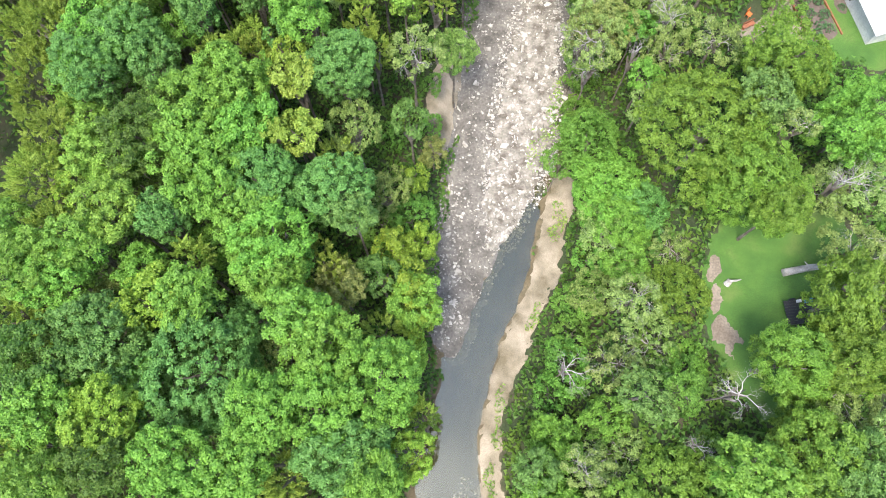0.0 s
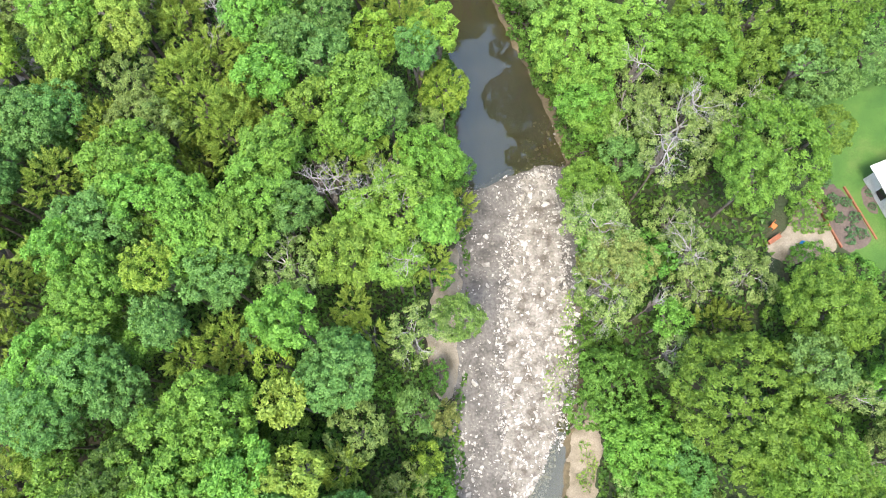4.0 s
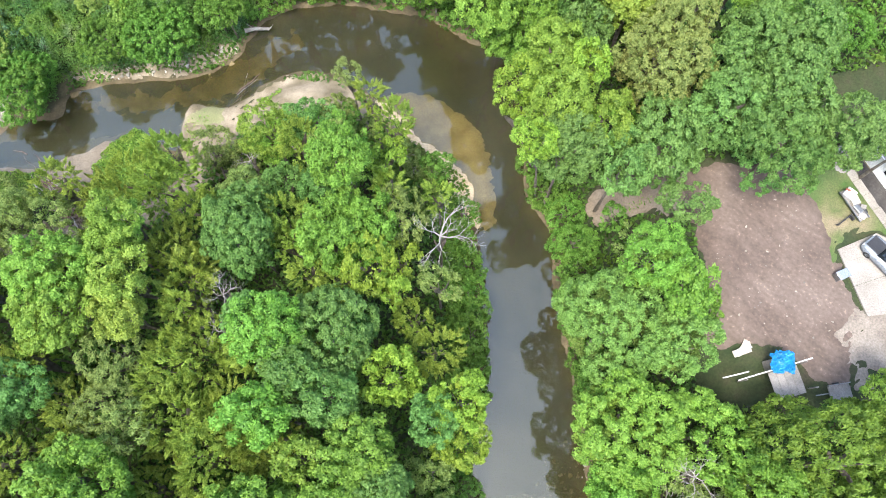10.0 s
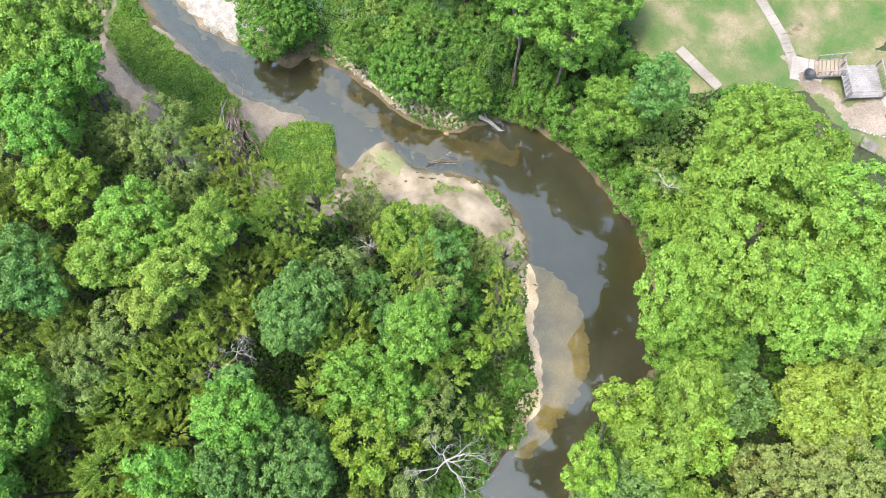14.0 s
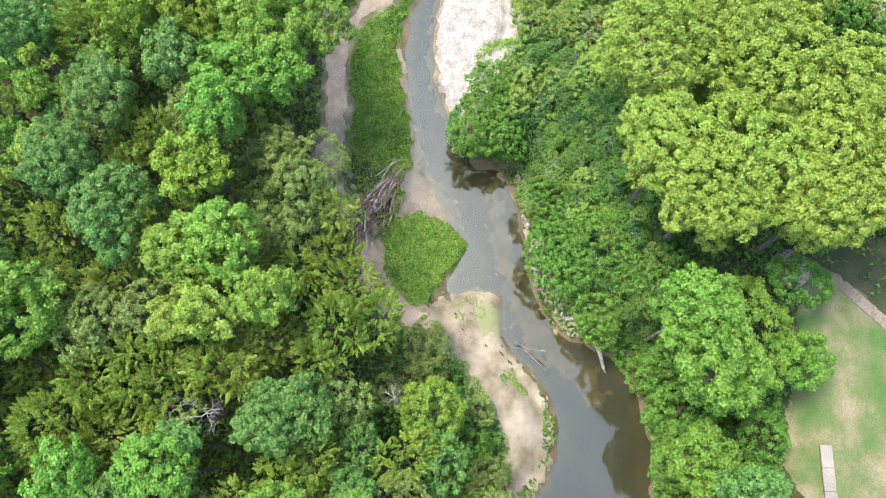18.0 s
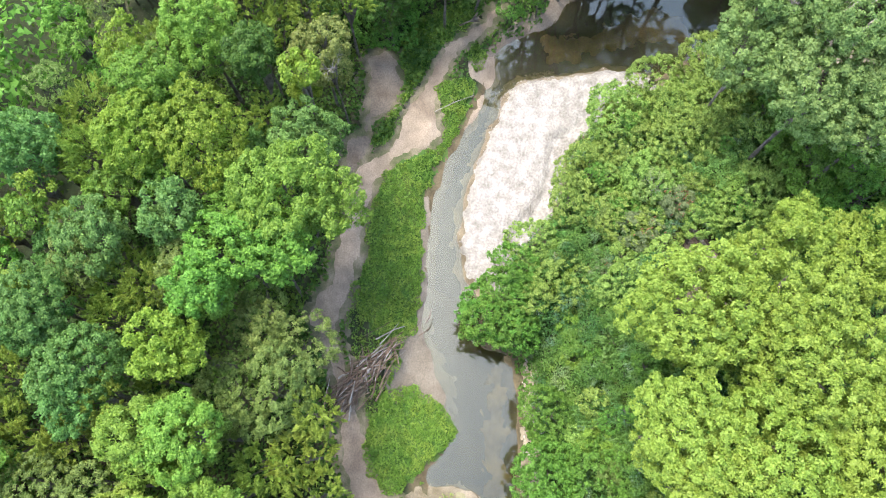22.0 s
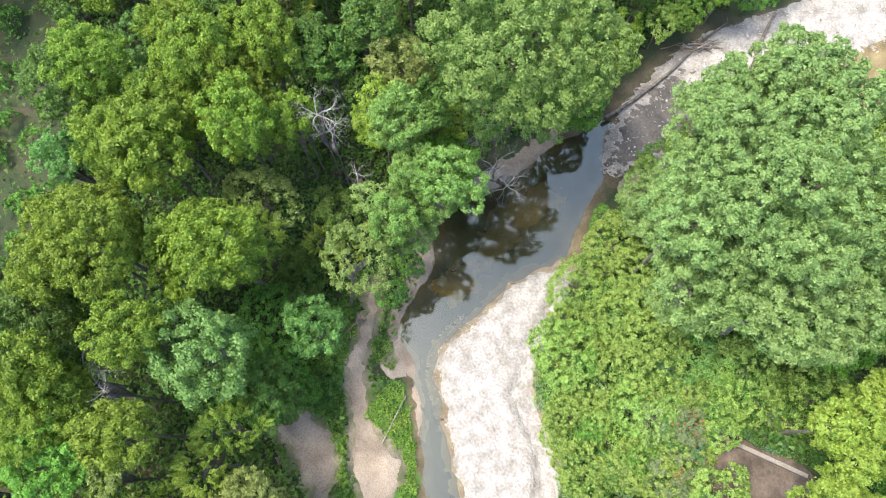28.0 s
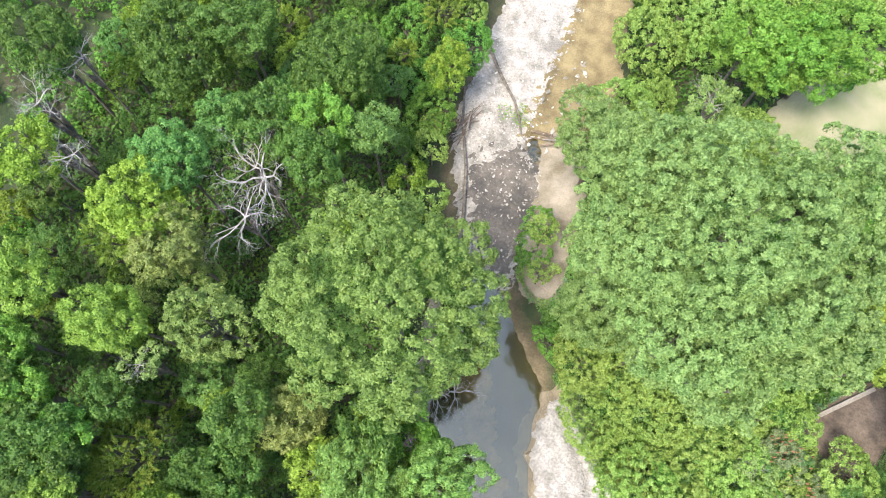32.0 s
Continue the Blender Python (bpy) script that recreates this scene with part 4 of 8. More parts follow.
def plant(kind, x, y, radius, top, coarse=False, young=False):
    """One tree or shrub: an Empty at its base, its trunk and its crown."""
    if kind in "VU":  # bank shrubs lean over the water, and root on the bank
        radius *= 0.85
        d = float(inner(np.array(x), np.array(y), CHANNEL)) + 0.5 * radius
        if d > 0:
            near = min(CHANNEL, key=lambda p: (p[0] - x) ** 2 + (p[1] - y) ** 2)
            away = Vector((near[0] - x, near[1] - y)).normalized() * d
            if d < 0.5 * radius:
                away = -away
            if d < 3.5:
                x, y = x + away.x, y + away.y
    if kind in "VU":
        top = max(top, float(mat_height(np.array(x), np.array(y)))) + float(rng.uniform(-0.6, 0.8)) if float(mat_reach(np.array(x), np.array(y))) > 0.5 else top
    cx, cy = x, y
    if float(inner(np.array(x), np.array(y), CHANNEL)) > -0.5:  # it leans over the water from the bank
        near = min(CHANNEL, key=lambda p: (p[0] - x) ** 2 + (p[1] - y) ** 2)
        d = Vector((near[0] - x, near[1] - y))
        far = d + d.normalized() * 0.6
        x, y = x + far.x, y + far.y
    while float(inner(np.array(x), np.array(y), PATHWAY)) > -0.4:  # it leans over the track from the wood
        x, y = x + 0.1, y - 0.4
    dx, dy = cx - x, cy - y
    base = height_at(x, y)
    PLANTED.append((cx, cy, radius))
    name, label = LABELS[kind]
    if young:
        name, label = ("young_" + name, label.replace("tree", "young tree", 1).replace("cedar", "young cedar"))
    tree = new(name)
    tree.location = (x, y, base - 0.05)
    tagged(tree, label, name.replace("_", " "))
    if kind == "D":
        h = max(top - base, 3.0)
        t = part("trunk", TRUNKS[int(rng.integers(4))], DEADWOOD if not TRUNKS[0].materials else None, tree)
        t.scale = (0.34, 0.34, h)
        b = part("bare_crown", DEAD[int(rng.integers(3))], DEADWOOD, tree, "bare grey forking branches")
        b.location, b.scale = (dx, dy, h * 0.92), (radius / 2.6,) * 3
        t.rotation_euler = Vector((dx, dy, h)).to_track_quat("Z", "Y").to_euler()
        b.rotation_euler = (rng.uniform(-0.3, 0.3), rng.uniform(-0.3, 0.3), rng.uniform(0, 6.28))
        return tree
    me, s = crown_for(kind, radius, coarse)
    deep = HABIT[kind][6] * (1 + HABIT[kind][8] * 0.6)
    h = max(top - base, radius * deep * 1.15)
    t = part("trunk", TRUNKS[int(rng.integers(4))], BARK if not TRUNKS[0].materials else None, tree)
    w = 0.35 if kind in "VU" else min(1.2, 0.3 + radius * 0.09)
    t.scale = (w, w, h - radius * deep * 0.55)
    spin = Euler((0, 0, rng.uniform(0, 6.28))).to_matrix()
    t.rotation_euler = (Vector((dx, dy, h)).to_track_quat("Z", "Y").to_matrix() @ spin).to_euler()
    c = part("crown", me, None, tree)
    wide = 1.04 if radius > 7 else float(rng.uniform(0.88, 1.14))
    c.location, c.scale = (dx, dy, h - radius * deep * 0.95), (s * wide, s / wide, s)
    c.rotation_euler = (rng.uniform(-0.14, 0.14), rng.uniform(-0.14, 0.14), rng.uniform(0, 6.28))
    if h > 2.6 * radius * deep and not young and kind not in "CPVUG":  # lower boughs under the top
        low = part("crown", me, None, tree)
        low.location, low.scale = (dx * 0.8, dy * 0.8, h - radius * deep * 1.75), (s * 0.86, s * 0.86, s)
        low.rotation_euler = (0.1, 0.05, rng.uniform(0, 6.28))
    if kind == "G":
        b = part("bare_crown", DEAD[int(rng.integers(3))], DEADWOOD, tree, "bare grey limbs among the leaves")
        b.location, b.scale = (dx, dy, h - radius * deep * 0.75), (radius / 3.1,) * 3
        b.rotation_euler = (0, 0, rng.uniform(0, 6.28))
    return tree


for me in TRUNKS:
    me.materials.append(BARK)
for me in DEAD:
    me.materials.append(DEADWOOD)

# each grove: what grows there, then x, y, crown radius and height of the top over the water
grove = [(9.9, 5.9, 2, 11), (19.5, -0.3, 1.4, 11), (21.1, 3.2, 2.1, 17.5), (14.2, 33.9, 2.3, 11), (14.3, 36.9, 2.1, 10.5), (17.9, 34.2, 1.2, 13), (31.5, 19.4, 2.1, 17.5), (-79, 57.8, 2.4, 15), (-75.5, 57.5, 2.2, 15), (-16.7, 62.4, 1.4, 15), (-7.3, 47.7, 2.3, 15), (-3, 45.7, 1.9, 17.5), (21.3, 38, 2.4, 13), (-120.8, 102.7, 2.4, 17), (-120.2, 107.9, 2.2, 16)]
for place in grove:
    plant("D", *place)
grove = [(-118.6, 100.3, 2.1, 15), (-101.8, 100.3, 3.4, 15.5), (-102.6, 104.2, 3.0, 16), (-99.8, 107.6, 2.6, 16), (-81.9, 94.1, 2.3, 5.5), (-85.9, 91.9, 1.6, 8), (-88.7, 80.5, 1.9, 15), (-5.4, 101.7, 1.8, 10), (4.8, 97, 1.1, 21), (6.3, 99, 1.1, 21)]
for place in grove:
    plant("D", *place)
for place in ((-79.3, 82.6, 2.1, 17), (-82.4, 85.4, 2.0, 17), (-86.1, 85.8, 2.6, 19)):
    plant("W", *place)
grove = [(14.2, 79.1, 2.7, 16), (26.7, 85.5, 4.5, 19), (31.5, 82.5, 3, 19), (36.3, 82.2, 2.2, 19), (23.8, 89.1, 4, 19), (27.9, 91.6, 3.7, 19)]
for place in grove:
    plant("E", *place)
for place in ((-88.4, 105.6, 2.0, 6), (-90.2, 109.8, 2.2, 6), (-91.8, 114.4, 2.2, 6.5), (-93.2, 121.4, 2.2, 6.5), (-93.4, 129.6, 2.4, 6.5), (-89.6, 107.8, 1.6, 4), (-92.6, 117.6, 1.8, 5)):
    plant("U", *place)
grove = [(-88.2, 97.1, 8.0, 24.5)]
for place in grove:
    plant("J", *place)
grove = [(10.8, 6.7, 2.9, 6.5), (12.2, 12.4, 2.7, 6.5), (-5.6, 20.5, 2.2, 6.5), (-4.5, 17.6, 2.7, 6.5), (-2.9, 21, 2.7, 6.5), (-2.4, 17.6, 2.4, 6.5), (11.4, 31.2, 2.3, 5), (12, 27.3, 2.4, 6), (14.3, 28.1, 3.7, 8), (32.7, 35.8, 2.6, 6.5), (35.3, 34.5, 2.9, 6.5), (13.1, 39, 2.6, 6.5), (23.5, 38.7, 3.8, 6.5), (34.1, 40.6, 2.6, 6.5), (-83.4, 85.3, 2.3, 6.5), (-77.5, 69.9, 4.5, 6.5), (-75.2, 66.8, 3.3, 6.5), (-72.1, 68, 4.6, 6.5), (-49.1, 86.2, 3, 6.5), (-46.6, 83.3, 4.7, 6.5), (-46.4, 86.5, 3.7, 6.5), (-42.6, 85.3, 3.2, 6.5), (-10.9, 84.5, 2, 6.5), (-9.2, 81.7, 2.2, 6.5)]
for place in grove:
    plant("V", *place)
grove = [(-1.7, 80.7, 1.9, 6.5), (3.2, 65.2, 2, 6.5), (11.9, 74.7, 2.4, 6.5), (12.6, 68.8, 2.9, 6.5), (14.3, 62.7, 2.6, 6.5), (15.1, 77.2, 1.7, 6.5), (-80, 111.7, 2, 4), (-79.6, 109, 2.3, 4), (-75.2, 101.1, 2.1, 5), (-46.9, 96.4, 3.7, 6.5), (-42.5, 94, 3.2, 6.5), (-40.5, 99.8, 3.6, 6.5), (-38.2, 106.2, 3.6, 6.5), (-36.7, 91.7, 3.7, 6.5), (-33.1, 91, 3.6, 6.5), (-32.8, 97.1, 5.1, 6.5), (-30.5, 92.8, 3.8, 6.5), (-29.3, 100.8, 4.5, 6.5), (-26.1, 95.7, 2.7, 6.5), (-23.9, 93.7, 2.4, 6.5), (-22.7, 103, 3.3, 6.5), (-20.1, 98.8, 3.1, 6.5), (-17.4, 102.3, 3.8, 6.5), (-15, 100.1, 3.7, 6.5)]
for place in grove:
    plant("V", *place)
grove = [(-12.3, 108.3, 2.7, 6.5), (-8.1, 101.2, 3.7, 6.5), (-5.9, 102.5, 2.8, 6.5), (-102.9, 123.9, 3.6, 6.5), (-98.7, 125.5, 3.6, 6.5), (-95.6, 120.6, 2.8, 6.5), (-93.2, 117.6, 3.3, 6.5), (-91.7, 126.1, 3.5, 6.5)]
for place in grove:
    plant("V", *place)
grove = [(-40.1, 59.5, 2.5, 13), (-86.5, 73.1, 3.4, 13), (-40.1, 66.4, 2.4, 13), (-32.7, 65.7, 3.8, 13), (-20.7, 80.2, 1.8, 5), (-19.1, 77.1, 1.5, 5), (-17.5, 74.1, 2.3, 13), (-17.4, 85.1, 1.5, 5), (-10.5, 79.1, 2.3, 13), (-9.9, 86.1, 1.4, 13), (-105.4, 93.5, 3.7, 13)]
for place in grove:
    plant("P", *place)
grove = [(13.8, -0.9, 2.7, 9), (15, 6.6, 2.7, 9), (17.6, 8.1, 2.8, 9), (29.7, 3.2, 4, 15.5), (-11.7, 40.8, 3.1, 15.5), (14.2, 40.9, 3.4, 14), (19.4, 52.8, 3.6, 11), (23.4, 52.5, 3.2, 11), (27.3, 48, 4, 15.5), (-70, 122.5, 2.5, 15.5)]
for place in grove:
    plant("G", *place)
grove = [(-29.4, 3, 2.9, 19), (-28.8, -1.6, 2.4, 19), (-19.4, -1, 3.3, 19), (-19.2, 11.4, 2.5, 19), (-14.7, -1.1, 2.6, 19), (-13.3, 3.1, 3, 19), (-10.7, 9.5, 2.6, 19), (-9.3, 3, 3.4, 19), (-9, 7, 3, 19), (-5.3, 4.9, 3.7, 19), (-5.2, -2.4, 2.1, 19), (8.9, -4.7, 2.5, 9), (9.2, 0.3, 2.5, 9), (13.2, 2, 2.3, 9), (17.6, -2.7, 3, 9), (19.9, 5.8, 2.2, 9), (21.4, -1.9, 2.7, 19), (21.9, -2.3, 3.1, 9), (-31.9, 14.4, 2.8, 19), (-28.9, 34.7, 3.9, 19), (-28.2, 15.6, 2.4, 19)]
for place in grove:
    plant("O", *place)
grove = [(-20, 26.8, 4.7, 19), (-18.7, 21.4, 3.5, 19), (-13.1, 15.7, 3.6, 19), (15.4, 22.2, 3.2, 9), (15.6, 23.9, 3.4, 9), (16.4, 15.6, 2.2, 9), (16.6, 19.4, 2.9, 9), (34.4, 25, 3.8, 19), (-66.5, 49.9, 2.5, 19), (-54.9, 54, 3.1, 19), (-26.7, 38, 2.8, 19), (-21.6, 46.8, 2.9, 19), (-17.7, 42.2, 3.3, 19)]
for place in grove:
    plant("O", *place)
grove = [(-14.8, 43, 3, 19), (-11.9, 62.3, 3, 19), (-11.6, 49.6, 2.6, 19), (-11.4, 56.1, 2.5, 19), (-3.9, 54.4, 2.6, 19), (0.9, 41.6, 1.8, 19), (15.4, 41.7, 2.1, 9), (15.9, 54.2, 2.9, 13), (16.6, 52.9, 2.6, 11), (25.8, 41.9, 2.8, 19), (-43.3, 68.3, 2.7, 19), (-42.9, 63.9, 3.6, 19)]
for place in grove:
    plant("O", *place)
grove = [(-39.4, 63.1, 2.5, 19), (-8.7, 76.2, 2.8, 19), (15.9, 70.4, 2.8, 19), (18.6, 68.2, 1.8, 19), (-87.3, 103.8, 3, 8), (-83.6, 88.3, 3.6, 13), (-62.6, 109.2, 4.5, 14)]
for place in grove:
    plant("O", *place)
grove = [(-61.1, 111.2, 2.9, 19), (-24.4, 100.8, 3.2, 19), (-23.7, 106.4, 5, 13), (-21.6, 110.6, 2.4, 13), (-20.1, 102.3, 3.6, 19), (-13.5, 102.1, 3.1, 14), (4.8, 92.9, 3.8, 15), (-68.7, 128.4, 3.6, 19), (-66, 127.5, 3.2, 19), (-62.3, 130.3, 4.3, 19), (-59.6, 113.2, 4, 14)]
for place in grove:
    plant("O", *place)
grove = [(-75.1, 110.1, 4, 27), (-74.8, 105.4, 4.1, 27), (-73, 104.1, 3.9, 14), (-69.9, 100.8, 4, 26), (-69.4, 107.4, 7.3, 30), (-77.5, 117.5, 4, 14), (-63.5, 113.2, 3.3, 27), (-66.0, 100.0, 3.6, 22), (-62.4, 104.6, 4.4, 25), (-60.6, 109.4, 4.2, 25)]
for place in grove:
    plant("K", *place)
grove = [(-24.8, 2.6, 2.8, 18.5), (-3, -0.7, 2.1, 15.5), (-50.5, 54.1, 3.2, 18.5), (-34.8, 61.4, 2.7, 18.5), (2.7, 58.6, 2.2, 18.5), (-58.3, 65.6, 1.7, 18.5), (4.7, 83.9, 1.8, 18.5), (6.4, 79, 2, 18.5)]
for place in grove:
    plant("Y", *place)
for place in ((-3.0, 7.2, 1.9, 12), (-2.6, 10.4, 1.8, 11), (-3.2, 13.4, 1.9, 12), (-3.8, 16.4, 1.6, 10), (-3.4, 3.6, 1.5, 10)):
    plant("Y", *place)
for place in ((11.5, 9.6, 2.2, 6), (9.2, 4.4, 2.0, 5.5), (8.3, 0.2, 2.0, 5.5), (13.6, 16.4, 2.2, 6.5), (14.6, 20.5, 2.4, 7), (8.0, -4.0, 2.0, 5.5), (-76.4, 80.4, 1.8, 5), (-78.4, 83.2, 1.6, 5), (12.9, 32.4, 1.5, 3.5), (13.4, 36.2, 1.4, 3.2), (-0.9, 31.6, 1.7, 4), (0.4, 40.6, 1.7, 4.5), (-0.6, 36.4, 1.4, 4)):
    plant("V", *place)
grove = [(14.6, 95.7, 3.6, 18.5)]
for place in grove:
    plant("Z", *place)
grove = [(-26.3, 8.7, 3.6, 18.5), (-18.6, 6, 5.3, 18.5), (-7.7, -0.1, 3.4, 18.5), (29.1, -2.5, 3.4, 18.5), (-8.3, 31, 2.9, 18.5), (18.4, 20.6, 3.2, 9), (-35.9, 50.7, 2.9, 18.5), (-25.9, 45.4, 3.3, 18.5), (-9.8, 59.7, 2.3, 18.5), (-7.2, 57.9, 2.5, 18.5), (-2, 52.5, 2.2, 18.5), (1, 57.2, 2, 18.5)]
for place in grove:
    plant("B", *place)
grove = [(26.6, 81.5, 3.8, 18.5), (-11.5, 103.6, 2.5, 18.5), (6.1, 95.5, 3.6, 11.5)]
for place in grove:
    plant("B", *place)
grove = [(-34.6, 10.8, 2.1, 15), (-12.4, -2.1, 2.3, 15), (-2.3, 2.3, 2, 12), (-36.4, 32.7, 4.2, 15), (-35.3, 23.5, 4.5, 15), (-17.5, 35.6, 2.7, 15), (-9.9, 14.4, 3, 15), (23.6, 31.6, 2.7, 11), (-84.1, 44.9, 3.6, 15), (-81.8, 47.7, 3.4, 15), (-74.4, 46.4, 3.3, 15), (-66.8, 56.7, 2.5, 15), (-50.1, 47.8, 3.9, 15), (-39.4, 54.6, 3, 15), (-37.5, 38.4, 3.7, 15), (-31.2, 44.3, 2.6, 15)]
for place in grove:
    plant("C", *place)
grove = [(-26.3, 49.3, 2.6, 15), (-0.3, 39.7, 2, 15), (0.3, 62.5, 2.5, 15), (-103.1, 80.4, 3, 15), (-83.8, 70.6, 3.6, 15), (-69.2, 65.8, 2.7, 15), (-67.3, 63, 2.4, 15), (-32.7, 73.2, 2.2, 15), (-26.4, 74.4, 2.8, 15)]
for place in grove:
    plant("C", *place)
grove = [(-23.7, 76.7, 2.5, 15), (-20.2, 72, 2.3, 15), (-7.6, 67.1, 2, 15), (-111.4, 95.6, 2.7, 15)]
for place in grove:
    plant("C", *place)
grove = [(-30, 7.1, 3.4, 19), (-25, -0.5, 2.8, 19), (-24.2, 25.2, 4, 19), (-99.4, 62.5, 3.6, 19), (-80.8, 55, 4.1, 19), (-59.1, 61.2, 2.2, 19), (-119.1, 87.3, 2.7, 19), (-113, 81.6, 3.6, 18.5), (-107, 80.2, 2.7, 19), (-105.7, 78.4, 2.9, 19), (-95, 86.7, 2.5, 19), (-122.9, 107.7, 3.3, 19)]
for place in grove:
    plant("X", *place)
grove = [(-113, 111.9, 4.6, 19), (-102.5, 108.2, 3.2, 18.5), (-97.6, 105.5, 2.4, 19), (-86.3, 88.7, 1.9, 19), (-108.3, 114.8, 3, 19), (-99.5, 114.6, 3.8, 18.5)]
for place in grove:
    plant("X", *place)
grove = [(-51.6, 87.2, 3.3, 6.5), (-79.3, 110.3, 1.9, 6.5), (-78.4, 106.6, 1.6, 6.5), (-72.8, 100.1, 3.4, 9), (-71, 95.9, 3.3, 7), (-70.6, 107.9, 5, 9), (-68.2, 100.8, 4.1, 10), (-66.7, 94.2, 3.5, 6.5), (-65.4, 92.6, 4, 8), (-65.3, 99.5, 4.7, 9), (-63.7, 105.3, 4.3, 9), (-63.5, 109.5, 3.7, 8), (-63.4, 94, 4.2, 6.5), (-62.7, 98.6, 4.2, 10), (-60.3, 91.2, 3.6, 6.5), (-59.3, 97, 3.5, 9), (-58.7, 104.8, 4.2, 9), (-58.3, 101.7, 3.1, 9), (-56.3, 90, 3, 6.5), (-55.8, 101.2, 2.6, 9), (-55.1, 98, 3.4, 6.5), (-54.8, 94.8, 3.6, 6.5), (-54.8, 109.2, 4.3, 9), (-51.3, 98.7, 3, 9)]
for place in grove:
    plant("U", *place)
grove = [(-48.9, 95.7, 3.3, 6.5), (-48.4, 91, 3.8, 6.5), (-8.6, 108.3, 3.3, 7), (-8.5, 104.2, 2.9, 7), (-3, 106.3, 2.9, 7), (-76.2, 125.2, 3.5, 6.5), (-75.6, 132.8, 4.3, 6.5), (-73.6, 136.3, 3.8, 6.5), (-69.4, 135.2, 5.1, 9)]
for place in grove:
    plant("U", *place)
grove = [(25.6, 5.5, 3, 18.5), (26.2, -0.9, 3.3, 18.5), (31, 5.3, 2.9, 18.5), (31.1, 10.4, 3.5, 18.5), (25.4, 20.5, 4.4, 18.5), (26.2, 17.2, 2.1, 18.5), (24.9, 53.9, 3.4, 18.5), (35.7, 58.4, 5.9, 18.5)]
for place in grove:
    plant("M", *place)
grove = [(-53.5, 105.8, 2.3, 19), (-53, 111.6, 3.6, 18), (-47.3, 104.1, 5.3, 22), (-45.2, 98.4, 4.7, 22), (-43, 107.5, 5.8, 22), (-36.4, 98.6, 4.1, 22), (-35.5, 105.1, 5.5, 22), (-32.9, 101.6, 4.1, 22), (-37.5, 112.2, 4.6, 22), (-33.6, 114.2, 3.4, 21.5), (-41.5, 114.6, 4.4, 21), (-31.8, 109.6, 3.9, 22)]
for place in grove:
    plant("Z", *place)
grove = [(-3.8, 100.9, 2.7, 9), (-3.5, 105, 3.9, 22), (-2.1, 103.5, 4.5, 18), (5.2, 105.1, 3.3, 23), (8, 98.3, 4.5, 23), (8.4, 88.2, 3.2, 17), (9.1, 104.6, 3.8, 23), (23.1, 96.6, 4.6, 22)]
for place in grove:
    plant("T", *place)
for place in ((15.5, 102.5, 4.2, 17),):
    plant("W", *place)
for place in ((0.4, 109.6, 3.0, 17), (-2.6, 109.0, 2.6, 16)):
    plant("T", *place)
for place in ((36.2, 52.6, 3.4, 15), (40.4, 53.4, 3.6, 15)):
    plant("E", *place)
for place in ((4.2, 83.4, 1.3, 15), (10.6, 86.6, 1.8, 18)):
    plant("Y", *place)
for place in ((33.2, 14.6, 3.0, 15), (34.6, 20.4, 3.2, 15)):
    plant("G", *place)
for place in ((31.8, 7.6, 2.8, 15), (28.0, 3.6, 2.6, 15)):
    plant("M", *place)
grove = [(18.5, 64.8, 3, 17), (-66.1, 110.3, 4.6, 16)]
for place in grove:
    plant("W", *place)
grove = [(-86.7, 60.5, 4.2, 19), (-74.9, 55, 3.7, 19), (-93.8, 74.1, 3.7, 19), (-93.7, 68.2, 3.8, 19), (-92.9, 64.5, 3.2, 19), (-82.4, 67.9, 3.5, 19)]
for place in grove:
    plant("Q", *place)
grove = [(18, 91.8, 3, 19.5)]
for place in grove:
    plant("N", *place)
grove = [(-7.4, 62.9, 3.8, 18), (-16.5, 71.5, 2.5, 16), (-29.5, 56.2, 2.3, 18), (-10.3, 44.8, 2.1, 18), (-16.7, 40.0, 3.0, 19), (-20.6, 36.8, 2.2, 19), (-15.9, 69.7, 3.1, 17), (-10.6, 75.5, 2.1, 14), (-13.9, 62.9, 1.9, 17), (-48.0, 44.6, 3.1, 18), (-34.3, 51.3, 2.2, 18), (-32.3, 55.4, 3.3, 18), (-74.5, 74.0, 2.5, 14), (-93.7, 60.1, 2.3, 17)]
for place in grove:
    plant("B", *place)
grove = [(-19.8, 66.2, 2.7, 16), (-17.4, 61.0, 3.1, 16), (-13.2, 60.9, 2.2, 16), (-12.6, 72.1, 2.6, 15), (-23.2, 73.5, 3.0, 16), (-26.5, 55.5, 2.3, 16), (-6.6, 49.3, 2.3, 15), (-3.0, 49.3, 2.3, 15), (2.7, 44.9, 1.9, 12), (-5.9, 34.7, 2.1, 15), (-19.6, 64.5, 2.7, 16), (-29.0, 72.6, 2.7, 14), (-12.3, 70.1, 2.3, 15), (-18.9, 58.8, 3.6, 17), (-25.9, 52.7, 2.4, 16), (-1.6, 65.1, 2.2, 13), (-48.8, 50.2, 2.9, 17), (-39.1, 57.6, 2.3, 16), (-27.8, 69.8, 2.5, 14), (-21.8, 68.1, 2.8, 15), (-30.3, 50.4, 2.5, 17), (-30.4, 58.0, 2.0, 17)]
for place in grove:
    plant("C", *place)
